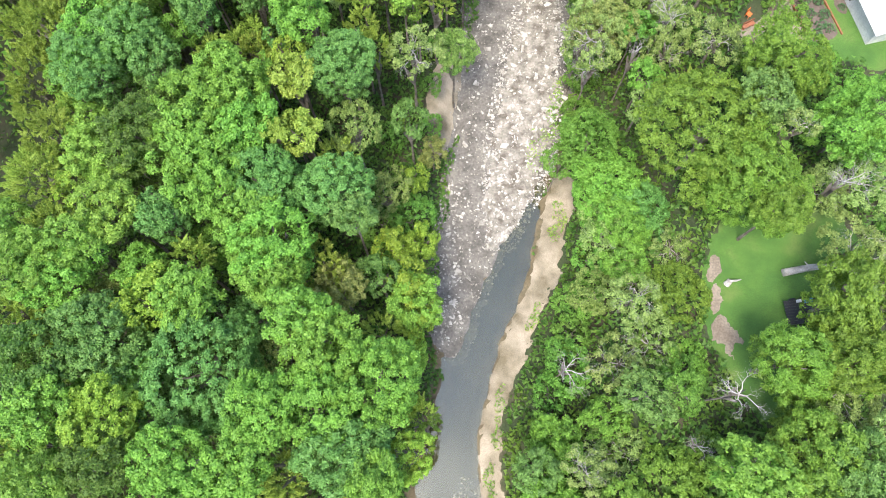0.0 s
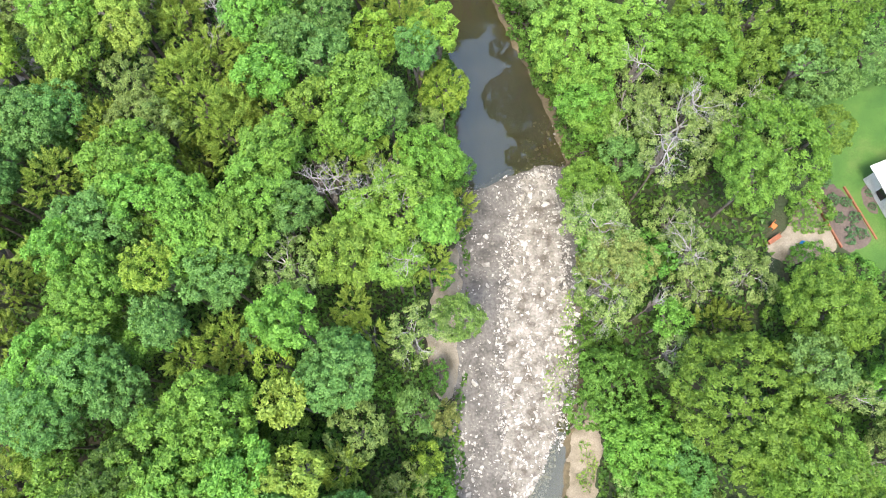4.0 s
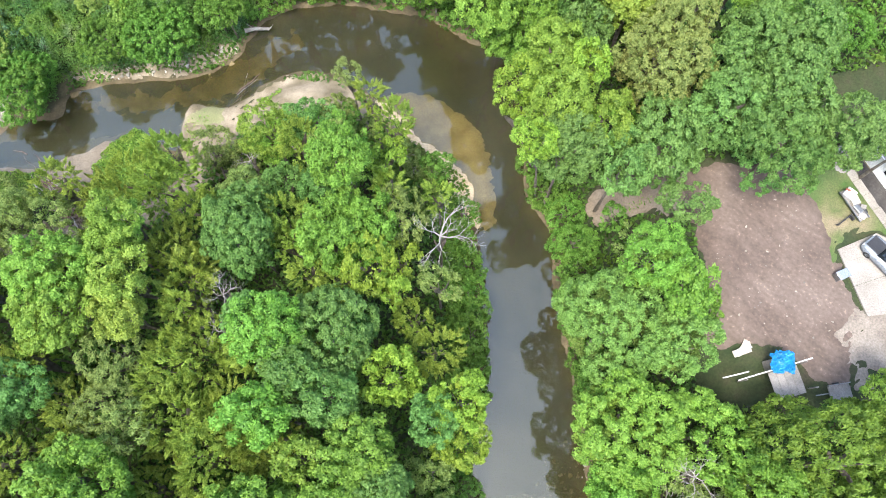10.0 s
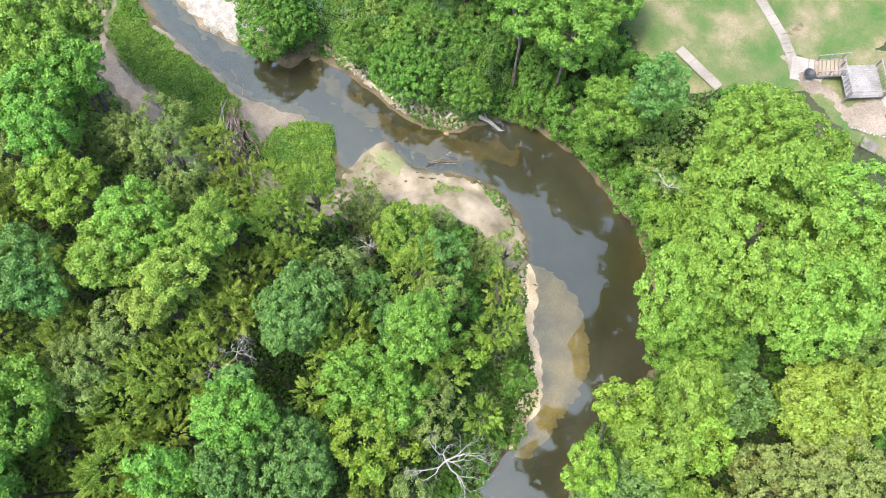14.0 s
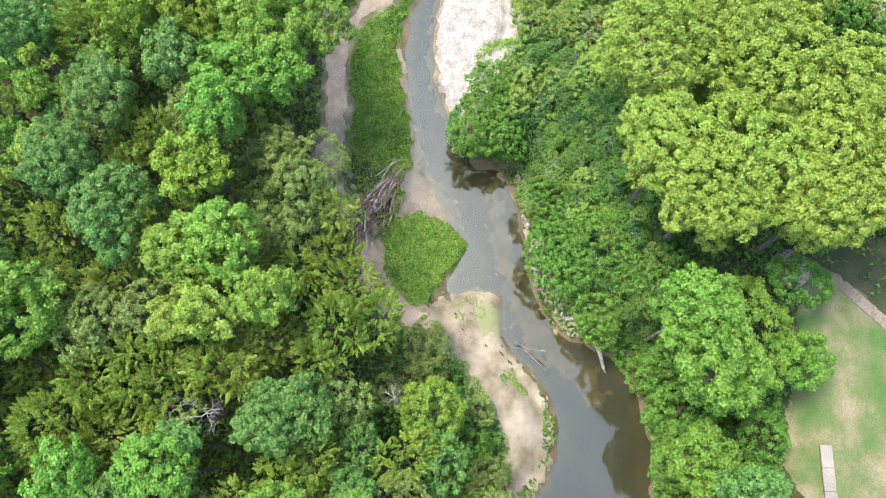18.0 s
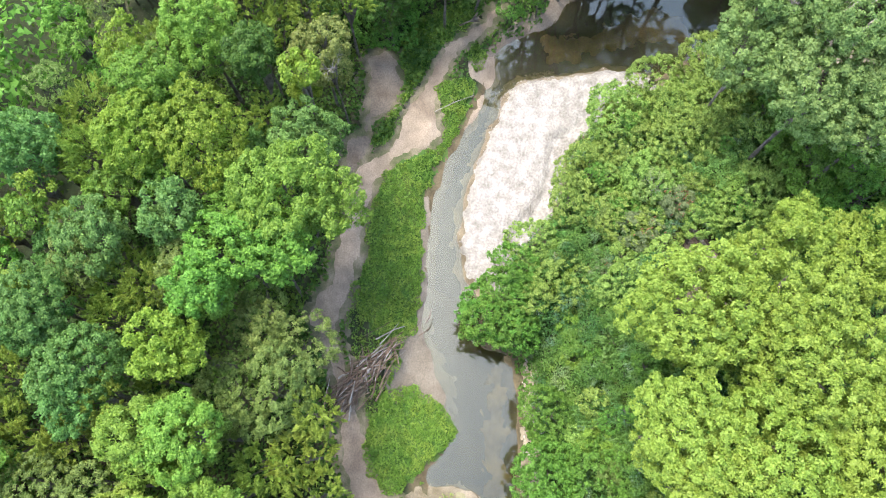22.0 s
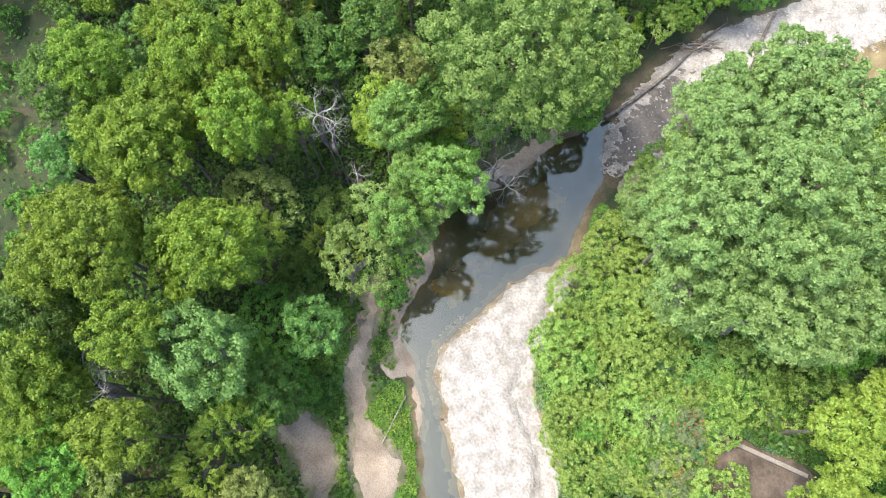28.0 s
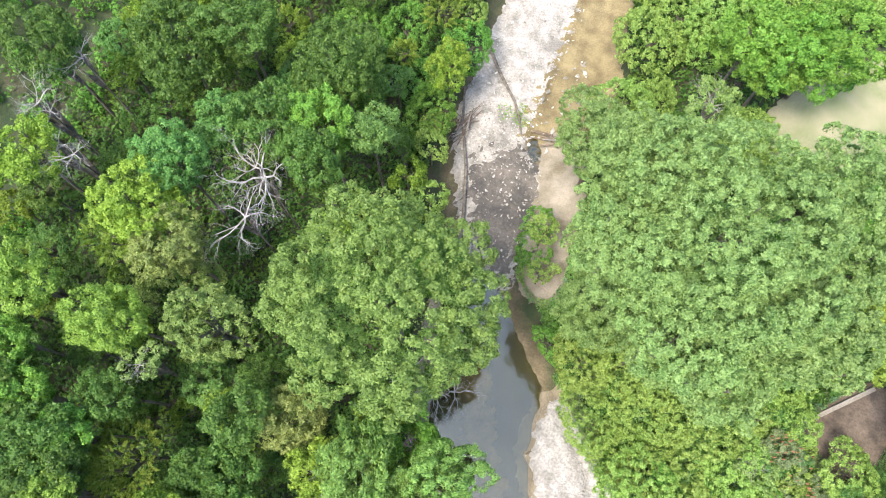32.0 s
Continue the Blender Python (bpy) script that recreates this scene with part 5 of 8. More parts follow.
grove = [(-16.1, 64.7, 1.7, 16), (-1.8, 44.4, 1.8, 16), (-7.5, 45.9, 2.0, 17), (-1.9, 39.3, 1.7, 17), (20.4, 55.1, 2.2, 14), (24.3, 55.6, 2.0, 14), (23.4, 49.8, 2.5, 16), (20.2, 45.8, 2.5, 16), (-0.1, 71.7, 3.3, 14), (-18.0, 78.0, 1.4, 10), (-9.1, 77.6, 1.4, 8), (-74.6, 59.1, 1.9, 17), (-88.9, 80.0, 2.2, 18), (-85.5, 94.2, 2.8, 12), (-86.3, 85.4, 2.6, 16)]
for place in grove:
    plant("D", *place)
grove = [(9.3, 79.9, 3.1, 17), (10.4, 90.8, 2.7, 16), (17.7, 81.2, 3.5, 17), (22.2, 84.1, 3.4, 18), (-41.8, 53.0, 3.0, 18), (-44.8, 58.6, 2.6, 18), (-53.8, 66.9, 3.2, 17), (-74.2, 66.7, 3.6, 20)]
for place in grove:
    plant("E", *place)
grove = [(-2.3, 33.8, 2.6, 15), (22.8, 49.0, 4.7, 15), (25.6, 35.4, 2.5, 13), (21.7, 37.6, 2.2, 13)]
for place in grove:
    plant("G", *place)
grove = [(30.1, 57.0, 6.4, 19), (28.9, 45.0, 4.6, 18)]
for place in grove:
    plant("M", *place)
grove = [(15.6, 38.5, 3.2, 13), (16.7, 88.5, 4.3, 19), (-91.9, 87.6, 2.5, 17)]
for place in grove:
    plant("N", *place)
grove = [(-6.3, 71.7, 3.0, 16), (-5.1, 51.5, 2.7, 18), (-23.3, 49.8, 3.6, 19), (-18.4, 45.8, 2.5, 19), (-12.8, 46.7, 3.2, 19), (0.9, 48.3, 3.0, 15), (-25.6, 40.5, 3.0, 19), (-28.0, 43.5, 2.1, 19), (-11.5, 35.9, 2.6, 19), (15.1, 46.0, 2.8, 10), (-8.4, 70.4, 3.1, 17)]
for place in grove:
    plant("O", *place)
grove = [(-23.8, 59.4, 2.6, 16), (-21.4, 54.3, 1.9, 16), (1.0, 53.2, 1.9, 11), (-37.2, 70.4, 3.2, 14), (-3.9, 73.2, 2.5, 14), (-11.6, 85.2, 2.1, 7), (-22.7, 80.1, 2.4, 8), (-41.5, 60.2, 2.0, 16), (-38.1, 67.2, 2.4, 14), (-33.4, 69.1, 3.9, 15), (-23.1, 55.0, 2.8, 16), (-77.8, 79.1, 3.2, 16)]
for place in grove:
    plant("P", *place)
grove = [(-98.8, 64.8, 3.3, 21), (-96.6, 72.9, 3.3, 21), (-90.1, 74.1, 3.2, 21), (-90.4, 67.4, 3.6, 21), (-83.6, 62.0, 3.7, 23), (-81.0, 70.2, 3.4, 21), (-77.3, 62.5, 2.9, 21), (-70.9, 60.1, 2.5, 20), (-83.1, 58.4, 2.2, 21), (-77.2, 55.7, 2.5, 21)]
for place in grove:
    plant("Q", *place)
grove = [(-29.0, 65.2, 3.2, 19), (-24.6, 69.1, 2.1, 19), (-8.3, 53.5, 1.8, 18), (-7.1, 40.8, 2.6, 17), (-5.3, 43.6, 2.0, 16), (-3.1, 39.9, 2.4, 16), (15.2, 58.0, 4.3, 16), (21.7, 58.1, 3.4, 15), (-24.8, 67.6, 2.0, 18), (-16.7, 81.1, 2.8, 11), (2.8, 99.5, 6.2, 23), (1.8, 93.2, 3.6, 18), (8.1, 84.4, 3.4, 18), (12.6, 82.9, 2.4, 16), (-47.7, 67.1, 4.6, 20), (-48.1, 71.2, 2.6, 18), (-28.4, 62.5, 3.6, 18)]
for place in grove:
    plant("T", *place)
grove = [(14.2, 66.0, 4.9, 17), (-80.5, 87.5, 3.0, 18)]
for place in grove:
    plant("W", *place)
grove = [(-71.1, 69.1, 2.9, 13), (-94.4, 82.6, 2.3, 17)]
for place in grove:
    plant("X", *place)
grove = [(-2.7, 60.0, 2.4, 16), (3.1, 56.1, 2.4, 13), (-20.7, 40.5, 2.0, 20), (-3.6, 67.1, 1.7, 14), (-35.0, 63.0, 2.0, 18), (-51.5, 58.9, 4.0, 19), (-88.2, 84.8, 2.9, 17), (-86.5, 90.4, 2.2, 15)]
for place in grove:
    plant("Y", *place)
grove = [(-23.0, 64.6, 2.2, 19), (14.4, 94.7, 3.4, 18), (-37.0, 48.7, 1.3, 17), (-23.0, 62.2, 2.1, 18)]
for place in grove:
    plant("Z", *place)
grove = [(-26.2, 34.4, 2.9, 19), (-29.3, 31.3, 2.9, 19), (-24.2, 32.0, 2.5, 18), (-8.1, 32.8, 2.4, 17), (-14.1, 21.1, 3.2, 18), (-8.7, 20.5, 3.0, 18), (-22.2, 18.1, 2.2, 18), (-108.1, 102.1, 2.8, 19), (-106.6, 106.8, 2.5, 17)]
for place in grove:
    plant("B", *place)
grove = [(-16.4, 34.3, 2.0, 15), (-20.1, 34.4, 1.8, 15), (-7.0, 36.5, 2.0, 15), (-20.6, 14.9, 2.3, 16), (-34.9, 41.6, 2.8, 17), (-34.7, 36.5, 2.7, 17), (-33.2, 26.2, 2.6, 17), (-33.1, 21.8, 2.3, 17), (-31.1, 29.1, 2.2, 16), (-31.9, 18.1, 2.1, 16), (-52.9, 48.5, 2.4, 17), (-71.0, 47.9, 2.7, 16)]
for place in grove:
    plant("C", *place)
grove = [(-8.7, 47.1, 1.7, 17), (-4.9, 45.4, 1.5, 17), (-61.2, 66.8, 1.9, 14), (-115.8, 99.9, 1.9, 17), (-119.4, 102.5, 1.7, 17), (-101.1, 103.4, 3.9, 17), (-83.3, 93.2, 2.7, 8), (-85.3, 91.2, 1.6, 10), (-90.5, 78.7, 1.3, 14), (-84.8, 81.3, 1.3, 14)]
for place in grove:
    plant("D", *place)
grove = [(-7.2, 18.1, 2.0, 17), (-79.1, 83.9, 2.3, 14), (-95.1, 110.1, 2.1, 17)]
for place in grove:
    plant("E", *place)
grove = [(14.2, 36.2, 3.4, 13), (21.7, 35.7, 2.4, 11), (14.7, 18.8, 2.6, 8), (17.1, 14.0, 2.2, 8), (20.3, 16.7, 2.0, 8), (32.0, 19.9, 2.3, 14), (-103.2, 87.2, 1.6, 17)]
for place in grove:
    plant("G", *place)
grove = [(22.1, 24.7, 5.8, 18), (29.7, 31.2, 4.0, 18), (20.3, 12.5, 2.8, 9)]
for place in grove:
    plant("M", *place)
grove = [(-8.8, 12.9, 2.4, 14), (-0.7, 27.5, 1.5, 7), (-63.1, 65.2, 3.3, 15), (-106.0, 96.2, 2.9, 18)]
for place in grove:
    plant("N", *place)
grove = [(-17.2, 29.6, 3.3, 19), (-19.8, 24.0, 3.6, 19), (-15.7, 25.2, 2.6, 19), (-15.2, 17.0, 2.7, 18), (-13.4, 13.1, 2.8, 18), (-30.1, 13.2, 2.8, 18), (-71.8, 54.0, 3.0, 17), (-98.7, 109.2, 3.0, 18), (-105.8, 81.2, 2.1, 18), (-110.4, 82.5, 2.2, 18), (-113.2, 85.4, 2.0, 18)]
for place in grove:
    plant("O", *place)
grove = [(-7.6, 27.0, 2.6, 14), (-5.1, 21.9, 2.2, 11), (13.6, 13.2, 2.5, 8), (-39.8, 51.8, 2.3, 16), (-64.1, 45.2, 3.3, 16), (-67.2, 41.7, 2.7, 16), (-68.6, 57.1, 1.9, 15), (-100.2, 91.6, 3.4, 18), (-81.2, 82.1, 1.9, 16)]
for place in grove:
    plant("P", *place)
grove = [(-96.5, 78.1, 3.0, 20), (-99.8, 72.2, 2.3, 20), (-90.3, 77.9, 2.1, 17)]
for place in grove:
    plant("Q", *place)
grove = [(-2.5, 44.2, 3.4, 17), (-27.3, 23.6, 2.9, 18), (-26.2, 18.5, 2.6, 19), (-2.5, 11.9, 2.5, 12), (-61.1, 55.5, 3.7, 18), (-113.6, 89.8, 2.4, 19), (-107.0, 89.4, 2.9, 19), (-104.1, 77.4, 2.0, 19)]
for place in grove:
    plant("T", *place)
grove = [(1.5, 35.0, 2.1, 13)]
for place in grove:
    plant("W", *place)
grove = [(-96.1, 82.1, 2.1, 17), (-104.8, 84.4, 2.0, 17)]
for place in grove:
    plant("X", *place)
grove = [(-22.4, 11.5, 2.6, 18), (-2.8, 24.3, 1.6, 8), (-1.9, 17.8, 1.6, 9), (-4.3, 17.3, 1.8, 10), (-58.2, 49.5, 2.5, 17), (-60.7, 63.6, 1.6, 10), (-108.8, 97.9, 3.5, 19), (-119.5, 98.9, 2.6, 18), (-96.9, 86.3, 1.6, 16), (-92.7, 121.8, 2.4, 10)]
for place in grove:
    plant("Y", *place)
grove = [(-12.1, 29.7, 1.9, 18), (-11.3, 24.8, 1.8, 18), (-13.6, 24.7, 1.0, 18)]
for place in grove:
    plant("Z", *place)



# ---------------------------------------------------------------- shrubs along the water's edge
for line, lo, hi in ((RIGHT_LINE, 28.0, 104.0), (LEFT_LINE, 50.0, 80.0)):
    last = Vector((1e6, 0))
    for p in line:
        p = Vector(p)
        if lo < p.y < hi and p.x > (-24 if line is RIGHT_LINE else 0) and (p - last).length > 2.0:
            last = p
            out = Vector((1.1, 0.8 if p.y > 90 else 0.1)) if line is RIGHT_LINE else Vector((-1.2, 0))
            x, y = p.x + out.x + float(rng.uniform(-0.3, 0.5)), p.y + out.y + float(rng.uniform(-0.4, 0.4))
            plant("V", x, y, float(rng.uniform(2.0, 2.8)), height_at(x, y) + float(rng.uniform(1.8, 3.4)))

grove = [(-15.2, 52.8, 3.8, 17.5), (-12.0, 54.6, 3.0, 16.5), (-18.1, 55.5, 3.2, 17)]
for place in grove:
    plant("C", *place)
# ---------------------------------------------------------------- thickets between the trees
OPEN = list(LAWNS)
OPEN.append([(20.8, 81.2), (22.5, 82.2), (27.9, 82.5), (33.4, 84.4), (48, 84), (47, 64), (34.1, 62.5), (24.5, 61.5), (22.5, 66), (22.5, 74.8)])
OPEN.append(TRACK_LINE)
OPEN.append(TRACK_PATCH)
OPEN.append(MUD_BANK)
OPEN.append(SAND_OPEN)
OPEN.append([(13.6, 80.6), (16.7, 82.4), (19.0, 83.0), (21.2, 81.4), (20.8, 77.8), (18.1, 78.6), (14.3, 78.0)])
OPEN.append([(-68.1, 74.9), (-69.3, 80.1), (-65.8, 80), (-60.2, 78.6), (-54, 77.5), (-46.8, 78.5), (-41, 79), (-36, 81), (-30, 82), (-27, 79), (-33, 75.5), (-40.6, 72), (-45.4, 70.8), (-54.3, 70.7), (-58.3, 71.5), (-62.5, 75.4), (-65.5, 74.8)])
OPEN.append([(-55.5, 101), (-52.5, 104.5), (-49.1, 108), (-47.0, 103.5), (-50.1, 98.0), (-53.5, 98.0)])
OPEN.append([(29, 36), (33, 44), (40, 45), (48, 45), (48, 34), (36, 35)])
OPEN.append([(6, 112), (5, 124), (16, 128), (24, 120), (17, 111)])
OPEN.append([(-8, 119), (-8, 136), (4, 136), (4, 119)])
OPEN.append([(34, 75), (34, 92), (50, 92), (50, 75)])
OPEN += [[(-12, 116), (-12, 121), (-6, 122), (-3, 119), (-8, 116)], [(-18, 122), (-14, 130), (-6, 134), (-2, 128), (-8, 121)]]
OPEN += [SAND_STRIP, SAND_BANK, BARS["pool_sand"][0]]
OPEN_LINES = [rounded(p, True, 2) for p in OPEN]


def clear_of_open(x, y, margin):
    ok = np.ones(x.shape, bool)
    for line in OPEN_LINES:
        ok &= inner(x, y, line) < -margin
    return ok


step_m = 2.7
fx, fy = np.meshgrid(np.arange(-146, 60, step_m), np.arange(-24, 152, step_m))
fx, fy = fx.ravel() + rng.uniform(-0.9, 0.9, fx.size), fy.ravel() + rng.uniform(-0.9, 0.9, fy.size)
dch = inner(fx, fy, CHANNEL)
ok = (dch < -2.2) & (dch > np.where(fx < -70, -64, -46)) & clear_of_open(fx, fy, 1.6)
fx, fy = fx[ok], fy[ok]
crowns = np.array(PLANTED)
fill_rows = []
for x, y in zip(fx, fy):
    near = np.hypot(crowns[:, 0] - x, crowns[:, 1] - y)
    seen = -36 < x < 35 and y < 64 or -90 < x < 35 and 41 < y < 112 or -126 < x < -52 and 58 < y < 140
    if seen and (near > crowns[:, 2] * 0.78 + 0.6).all():
        fill_rows.append((x, y))
low_x, low_y = np.meshgrid(np.arange(-140, 60, 4.6), np.arange(-24, 152, 4.6))
low_x, low_y = low_x.ravel() + rng.uniform(-1.2, 1.2, low_x.size), low_y.ravel() + rng.uniform(-1.2, 1.2, low_y.size)
dch = inner(low_x, low_y, CHANNEL)
ok = (dch < -2.0) & (dch > np.where(low_x < -70, -50, -38)) & clear_of_open(low_x, low_y, 1.4)
low_rows, filled = [], np.array(fill_rows)
for x, y in zip(low_x[ok], low_y[ok]):  # only where no crown hides them
    if (np.hypot(crowns[:, 0] - x, crowns[:, 1] - y) > crowns[:, 2] * 0.95).all() and (np.hypot(filled[:, 0] - x, filled[:, 1] - y) > 2.1).all():
        low_rows.append((x, y))
thickets, young = {}, []
for k, (x, y) in enumerate(fill_rows + low_rows):
    low = k >= len(fill_rows)
    if float(mat_reach(np.array(x), np.array(y))) > 0.5:
        continue
    vines = y > 84 and x > -80 and float(inner(np.array(x), np.array(y), CHANNEL)) > -34
    radius = float(rng.uniform(1.3, 1.9) if low else rng.uniform(1.5, 2.5))
    base = height_at(x, y)
    if not low and not vines:  # young trees that close the canopy between the large ones
        if x < -70:
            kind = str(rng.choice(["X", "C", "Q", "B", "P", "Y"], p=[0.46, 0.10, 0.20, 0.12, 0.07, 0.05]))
        elif y > 45 and x < 4:
            kind = str(rng.choice(["C", "O", "B", "P", "Y"], p=[0.42, 0.20, 0.16, 0.12, 0.10]))
        else:
            kind = str(rng.choice(["O", "B", "C", "Y", "P"] if x < 4 else ["E", "G", "V", "M", "O"], p=[0.38, 0.22, 0.24, 0.06, 0.10]))
        if all((x - a) ** 2 + (y - b) ** 2 > 5.5 for a, b in young):
            young.append((x, y))
            plant(kind, x, y, radius, base + float(rng.uniform(3.5, 9.0) if x < -70 else rng.uniform(9.5, 15.0) if x < 4 else rng.uniform(6.0, 10.0)), young=True)
        continue
    kind = "V" if not vines else "U" if x < -56 else "V"
    me, s = crown_for(kind, radius, not vines)
    co = np.empty(len(me.vertices) * 3, np.float32)
    me.vertices.foreach_get("co", co)
    turn = rng.uniform(0, 6.28)
    c, n = math.cos(turn), math.sin(turn)
    co = co.reshape(-1, 3) @ np.array([[c, n, 0], [-n, c, 0], [0, 0, 1]], np.float32) * s * np.array([1, 1, 1.25], np.float32)
    co += np.array([x, y, base + (radius * 0.6 if low else radius * 0.9 + rng.uniform(0.4, 2.2))], np.float32)
    thickets.setdefault(kind, []).append(co)
WORDS = {}
WORDS["U"] = "sunny light-green vines over the slope"
WORDS["V"] = "low green shrubs and vines filling the wood's floor"
for kind, rows in thickets.items():
    co = np.concatenate(rows)
    ob = new("thicket", faces_mesh("thicket", co, np.arange(len(co)).reshape(-1, 3)))
    ob.data.materials.append(LEAF[kind])
    tagged(ob, WORDS[kind], "thicket", kind="stuff")

# vines that drape the whole slope above the white gravel
lo, hi = MAT_ZONE.min(0) - 1, MAT_ZONE.max(0) + 1
k = int((hi[0] - lo[0]) * (hi[1] - lo[1]) * 470)
mx, my = rng.uniform(lo[0], hi[0], k), rng.uniform(lo[1], hi[1], k)
ok = (mat_reach(mx, my) + 0.5 * wavy(mx, my, 2.7, 3.0) > 0) & clear_of_open(mx, my, -0.2)
mx, my = mx[ok], my[ok]
mz = mat_height(mx, my)
sx, sy = (mat_height(mx + 0.15, my) - mz) / 0.15, (mat_height(mx, my + 0.15) - mz) / 0.15
ok = rng.uniform(size=len(mx)) * 2.6 < np.clip(np.sqrt(1 + sx * sx + sy * sy), 1, 2.6)
mx, my, mz, sx, sy = mx[ok], my[ok], mz[ok], sx[ok], sy[ok]
for kind, sel, words in (("U", mx < -56 + 3 * wavy(mx, my, 7.0, 1.0), "sunny light-green vines draped over the slope"), ("V", mx >= -56 + 3 * wavy(mx, my, 7.0, 1.0), "green vines and briars draped over the slope")):
    co = np.stack([mx, my, np.maximum(mz, on_sheet(mx, my) + 0.5) - rng.uniform(0, 1, len(mx)) ** 2 * 0.7], 1)[sel]
    nrm = np.stack([-sx, -sy, np.ones(len(mx))], 1)[sel]
    ob = new("vine_mat", leaves_mesh("vine_mat", co, unit(nrm) + rng.normal(size=nrm.shape) * 0.55, 0.145, 0.60, rng))
    ob.data.materials.append(MAT_LEAF[kind])
    tagged(ob, words, "vines", kind="stuff")

# shrubs that stand out of the vines
k = 0
while k < 70:
    x, y = float(rng.uniform(-80, -26)), float(rng.uniform(85, 113))
    if float(mat_reach(np.array(x), np.array(y))) < 1.0 or not clear_of_open(np.array([x]), np.array([y]), 1.5)[0]:
        continue
    plant(str(rng.choice(["V", "U", "P", "T", "G", "B"], p=[0.26, 0.26, 0.16, 0.12, 0.08, 0.12])), x, y, float(rng.uniform(0.9, 2.0)), float(mat_height(np.array(x), np.array(y))) + float(rng.uniform(0.3, 1.3)))
    k += 1

# shrubs with seed heads
HEADS = surface("rusty_seed_heads", (0.20, 0.085, 0.035), (0.34, 0.17, 0.085), 2.0, 18.0, 0.9, 0.4)
for x, y, radius in ((-53.7, 97.0, 2.5), (-50.2, 94.4, 2.1), (-56.6, 98.6, 1.6)):
    top = float(mat_height(np.array(x), np.array(y))) + 1.2
    bush = plant("S", x, y, radius, top)
    for i in range(26):
        a, q = float(rng.uniform(0, 6.28)), radius * 0.92 * math.sqrt(float(rng.uniform(0.02, 1)))
        bm = bmesh.new()
        tube(bm, (0, 0, -0.12), (0.02, 0.01, 0.08), 0.075, 0.055, 6)
        tube(bm, (0.02, 0.01, 0.08), (0.05, 0.02, 0.26), 0.055, 0.015, 6)
        part("seed_head", bm, HEADS, bush).location = (q * math.cos(a), q * math.sin(a), top - bush.location.z - 0.06 - 0.5 * radius * (q / radius) ** 2)

# weedy bushes behind the sand of the inner bend
k = 0
while k < 30:
    x, y = float(rng.uniform(-25, -1)), float(rng.uniform(77, 90))
    d = float(inner(np.array(x), np.array(y), CHANNEL))
    if d > -0.8 or d < -6 or float(inner(np.array(x), np.array(y), OPEN_LINES[len(LAWNS) + 4])) > -0.2:
        continue
    plant(str(rng.choice(["P", "G", "V"])), x, y, float(rng.uniform(0.7, 1.5)), height_at(x, y) + float(rng.uniform(0.8, 2.4)))
    k += 1

# undergrowth on the wooded ground
n = 680000
ux, uy = rng.uniform(-142, 58, n), rng.uniform(-24, 150, n)
ok = ((ux > -40) & (ux < 40) & (uy < 66)) | ((ux > -92) & (ux < 40) & (uy > 44) & (uy < 116)) | ((ux > -128) & (ux < -50) & (uy > 58) & (uy < 142)) | (rng.uniform(size=n) < 0.12)
ux, uy = ux[ok], uy[ok]
dch = inner(ux, uy, CHANNEL) + 0.6 * wavy(ux, uy, 6.0, 1.0)
ok = (dch < np.where((ux < -42) & (uy > 84), -2.5, 0.1)) & (dch > np.where(ux < -70, -64, -46)) & clear_of_open(ux, uy, 0.3)
ux, uy, dch = ux[ok], uy[ok], dch[ok]
tall = 0.35 + 1.5 * np.clip(wavy(ux, uy, 5.0, 5.0) + 0.6, 0, 1.6) * step(-dch, 0.5, 4.0)
uz = on_sheet(ux, uy) + tall * rng.uniform(0.1, 1.0, len(ux))
under = new("undergrowth", leaves_mesh("undergrowth", np.stack([ux, uy, uz], 1), rng.normal(size=(len(ux), 3)) * 0.5 + np.array([0, 0, 1]), 0.40, 0.62, rng))
under.data.materials.append(LEAF_LOW)
tagged(under, "dense low green undergrowth and weeds on the wooded banks", "undergrowth", kind="stuff")

# grass on the open bank, the spit, the islet and the bars' edges
GRASSY = []
GRASSY.append(([(-68.1, 74.9), (-69.3, 78.6), (-65.8, 78.2), (-63.0, 77.6), (-60.2, 76.8), (-56.1, 76.0), (-51.3, 76.8), (-46.8, 77.7), (-42.9, 78.2), (-41.1, 77.5), (-38.4, 77.3), (-36.2, 77.0), (-37.4, 76.4), (-40.6, 74.8), (-42.3, 72.7),
            (-45.4, 71.6), (-48.0, 72.0), (-50.0, 71.2), (-54.3, 71.2), (-58.3, 72.2), (-60.3, 75.4), (-62.5, 76.4), (-65.5, 75.2)], 55))
GRASSY.append(([(-78.6, 77.0), (-75.2, 76.5), (-72.7, 74.5), (-70.4, 73.5), (-66.8, 72.8), (-64.2, 71.7), (-60.2, 71.3), (-59.6, 69.7), (-61.8, 69.7), (-63.7, 70.6), (-66.2, 71.4), (-69.6, 70.0), (-73.1, 70.1), (-76.5, 72.4)], 30))
GRASSY.append(([(-73.4, 77.2), (-71.8, 77.0), (-70.0, 78.0), (-71.0, 79.0), (-73.6, 79.0)], 40))
GRASSY.append(([(14, 82.5), (18, 84), (22, 82.5), (20.8, 81.8), (17, 82.6), (14.4, 81.4)], 25))
GRASSY.append(([(16.4, 79.4), (19.4, 80.2), (19.6, 79.4), (17, 78.6)], 12))
GRASSY.append(([(4.0, 0.0), (4.8, 5.0), (5.6, 5.2), (5.0, 0.2)], 20))
GRASSY.append(([(10.6, 20.4), (11.6, 24), (12.6, 23), (11.6, 19.5)], 22))
GRASSY.append(([(10.4, 32.4), (12.4, 32.8), (12.6, 29.4), (10.4, 27.2), (8.6, 28.2), (9.2, 30.6)], 13))
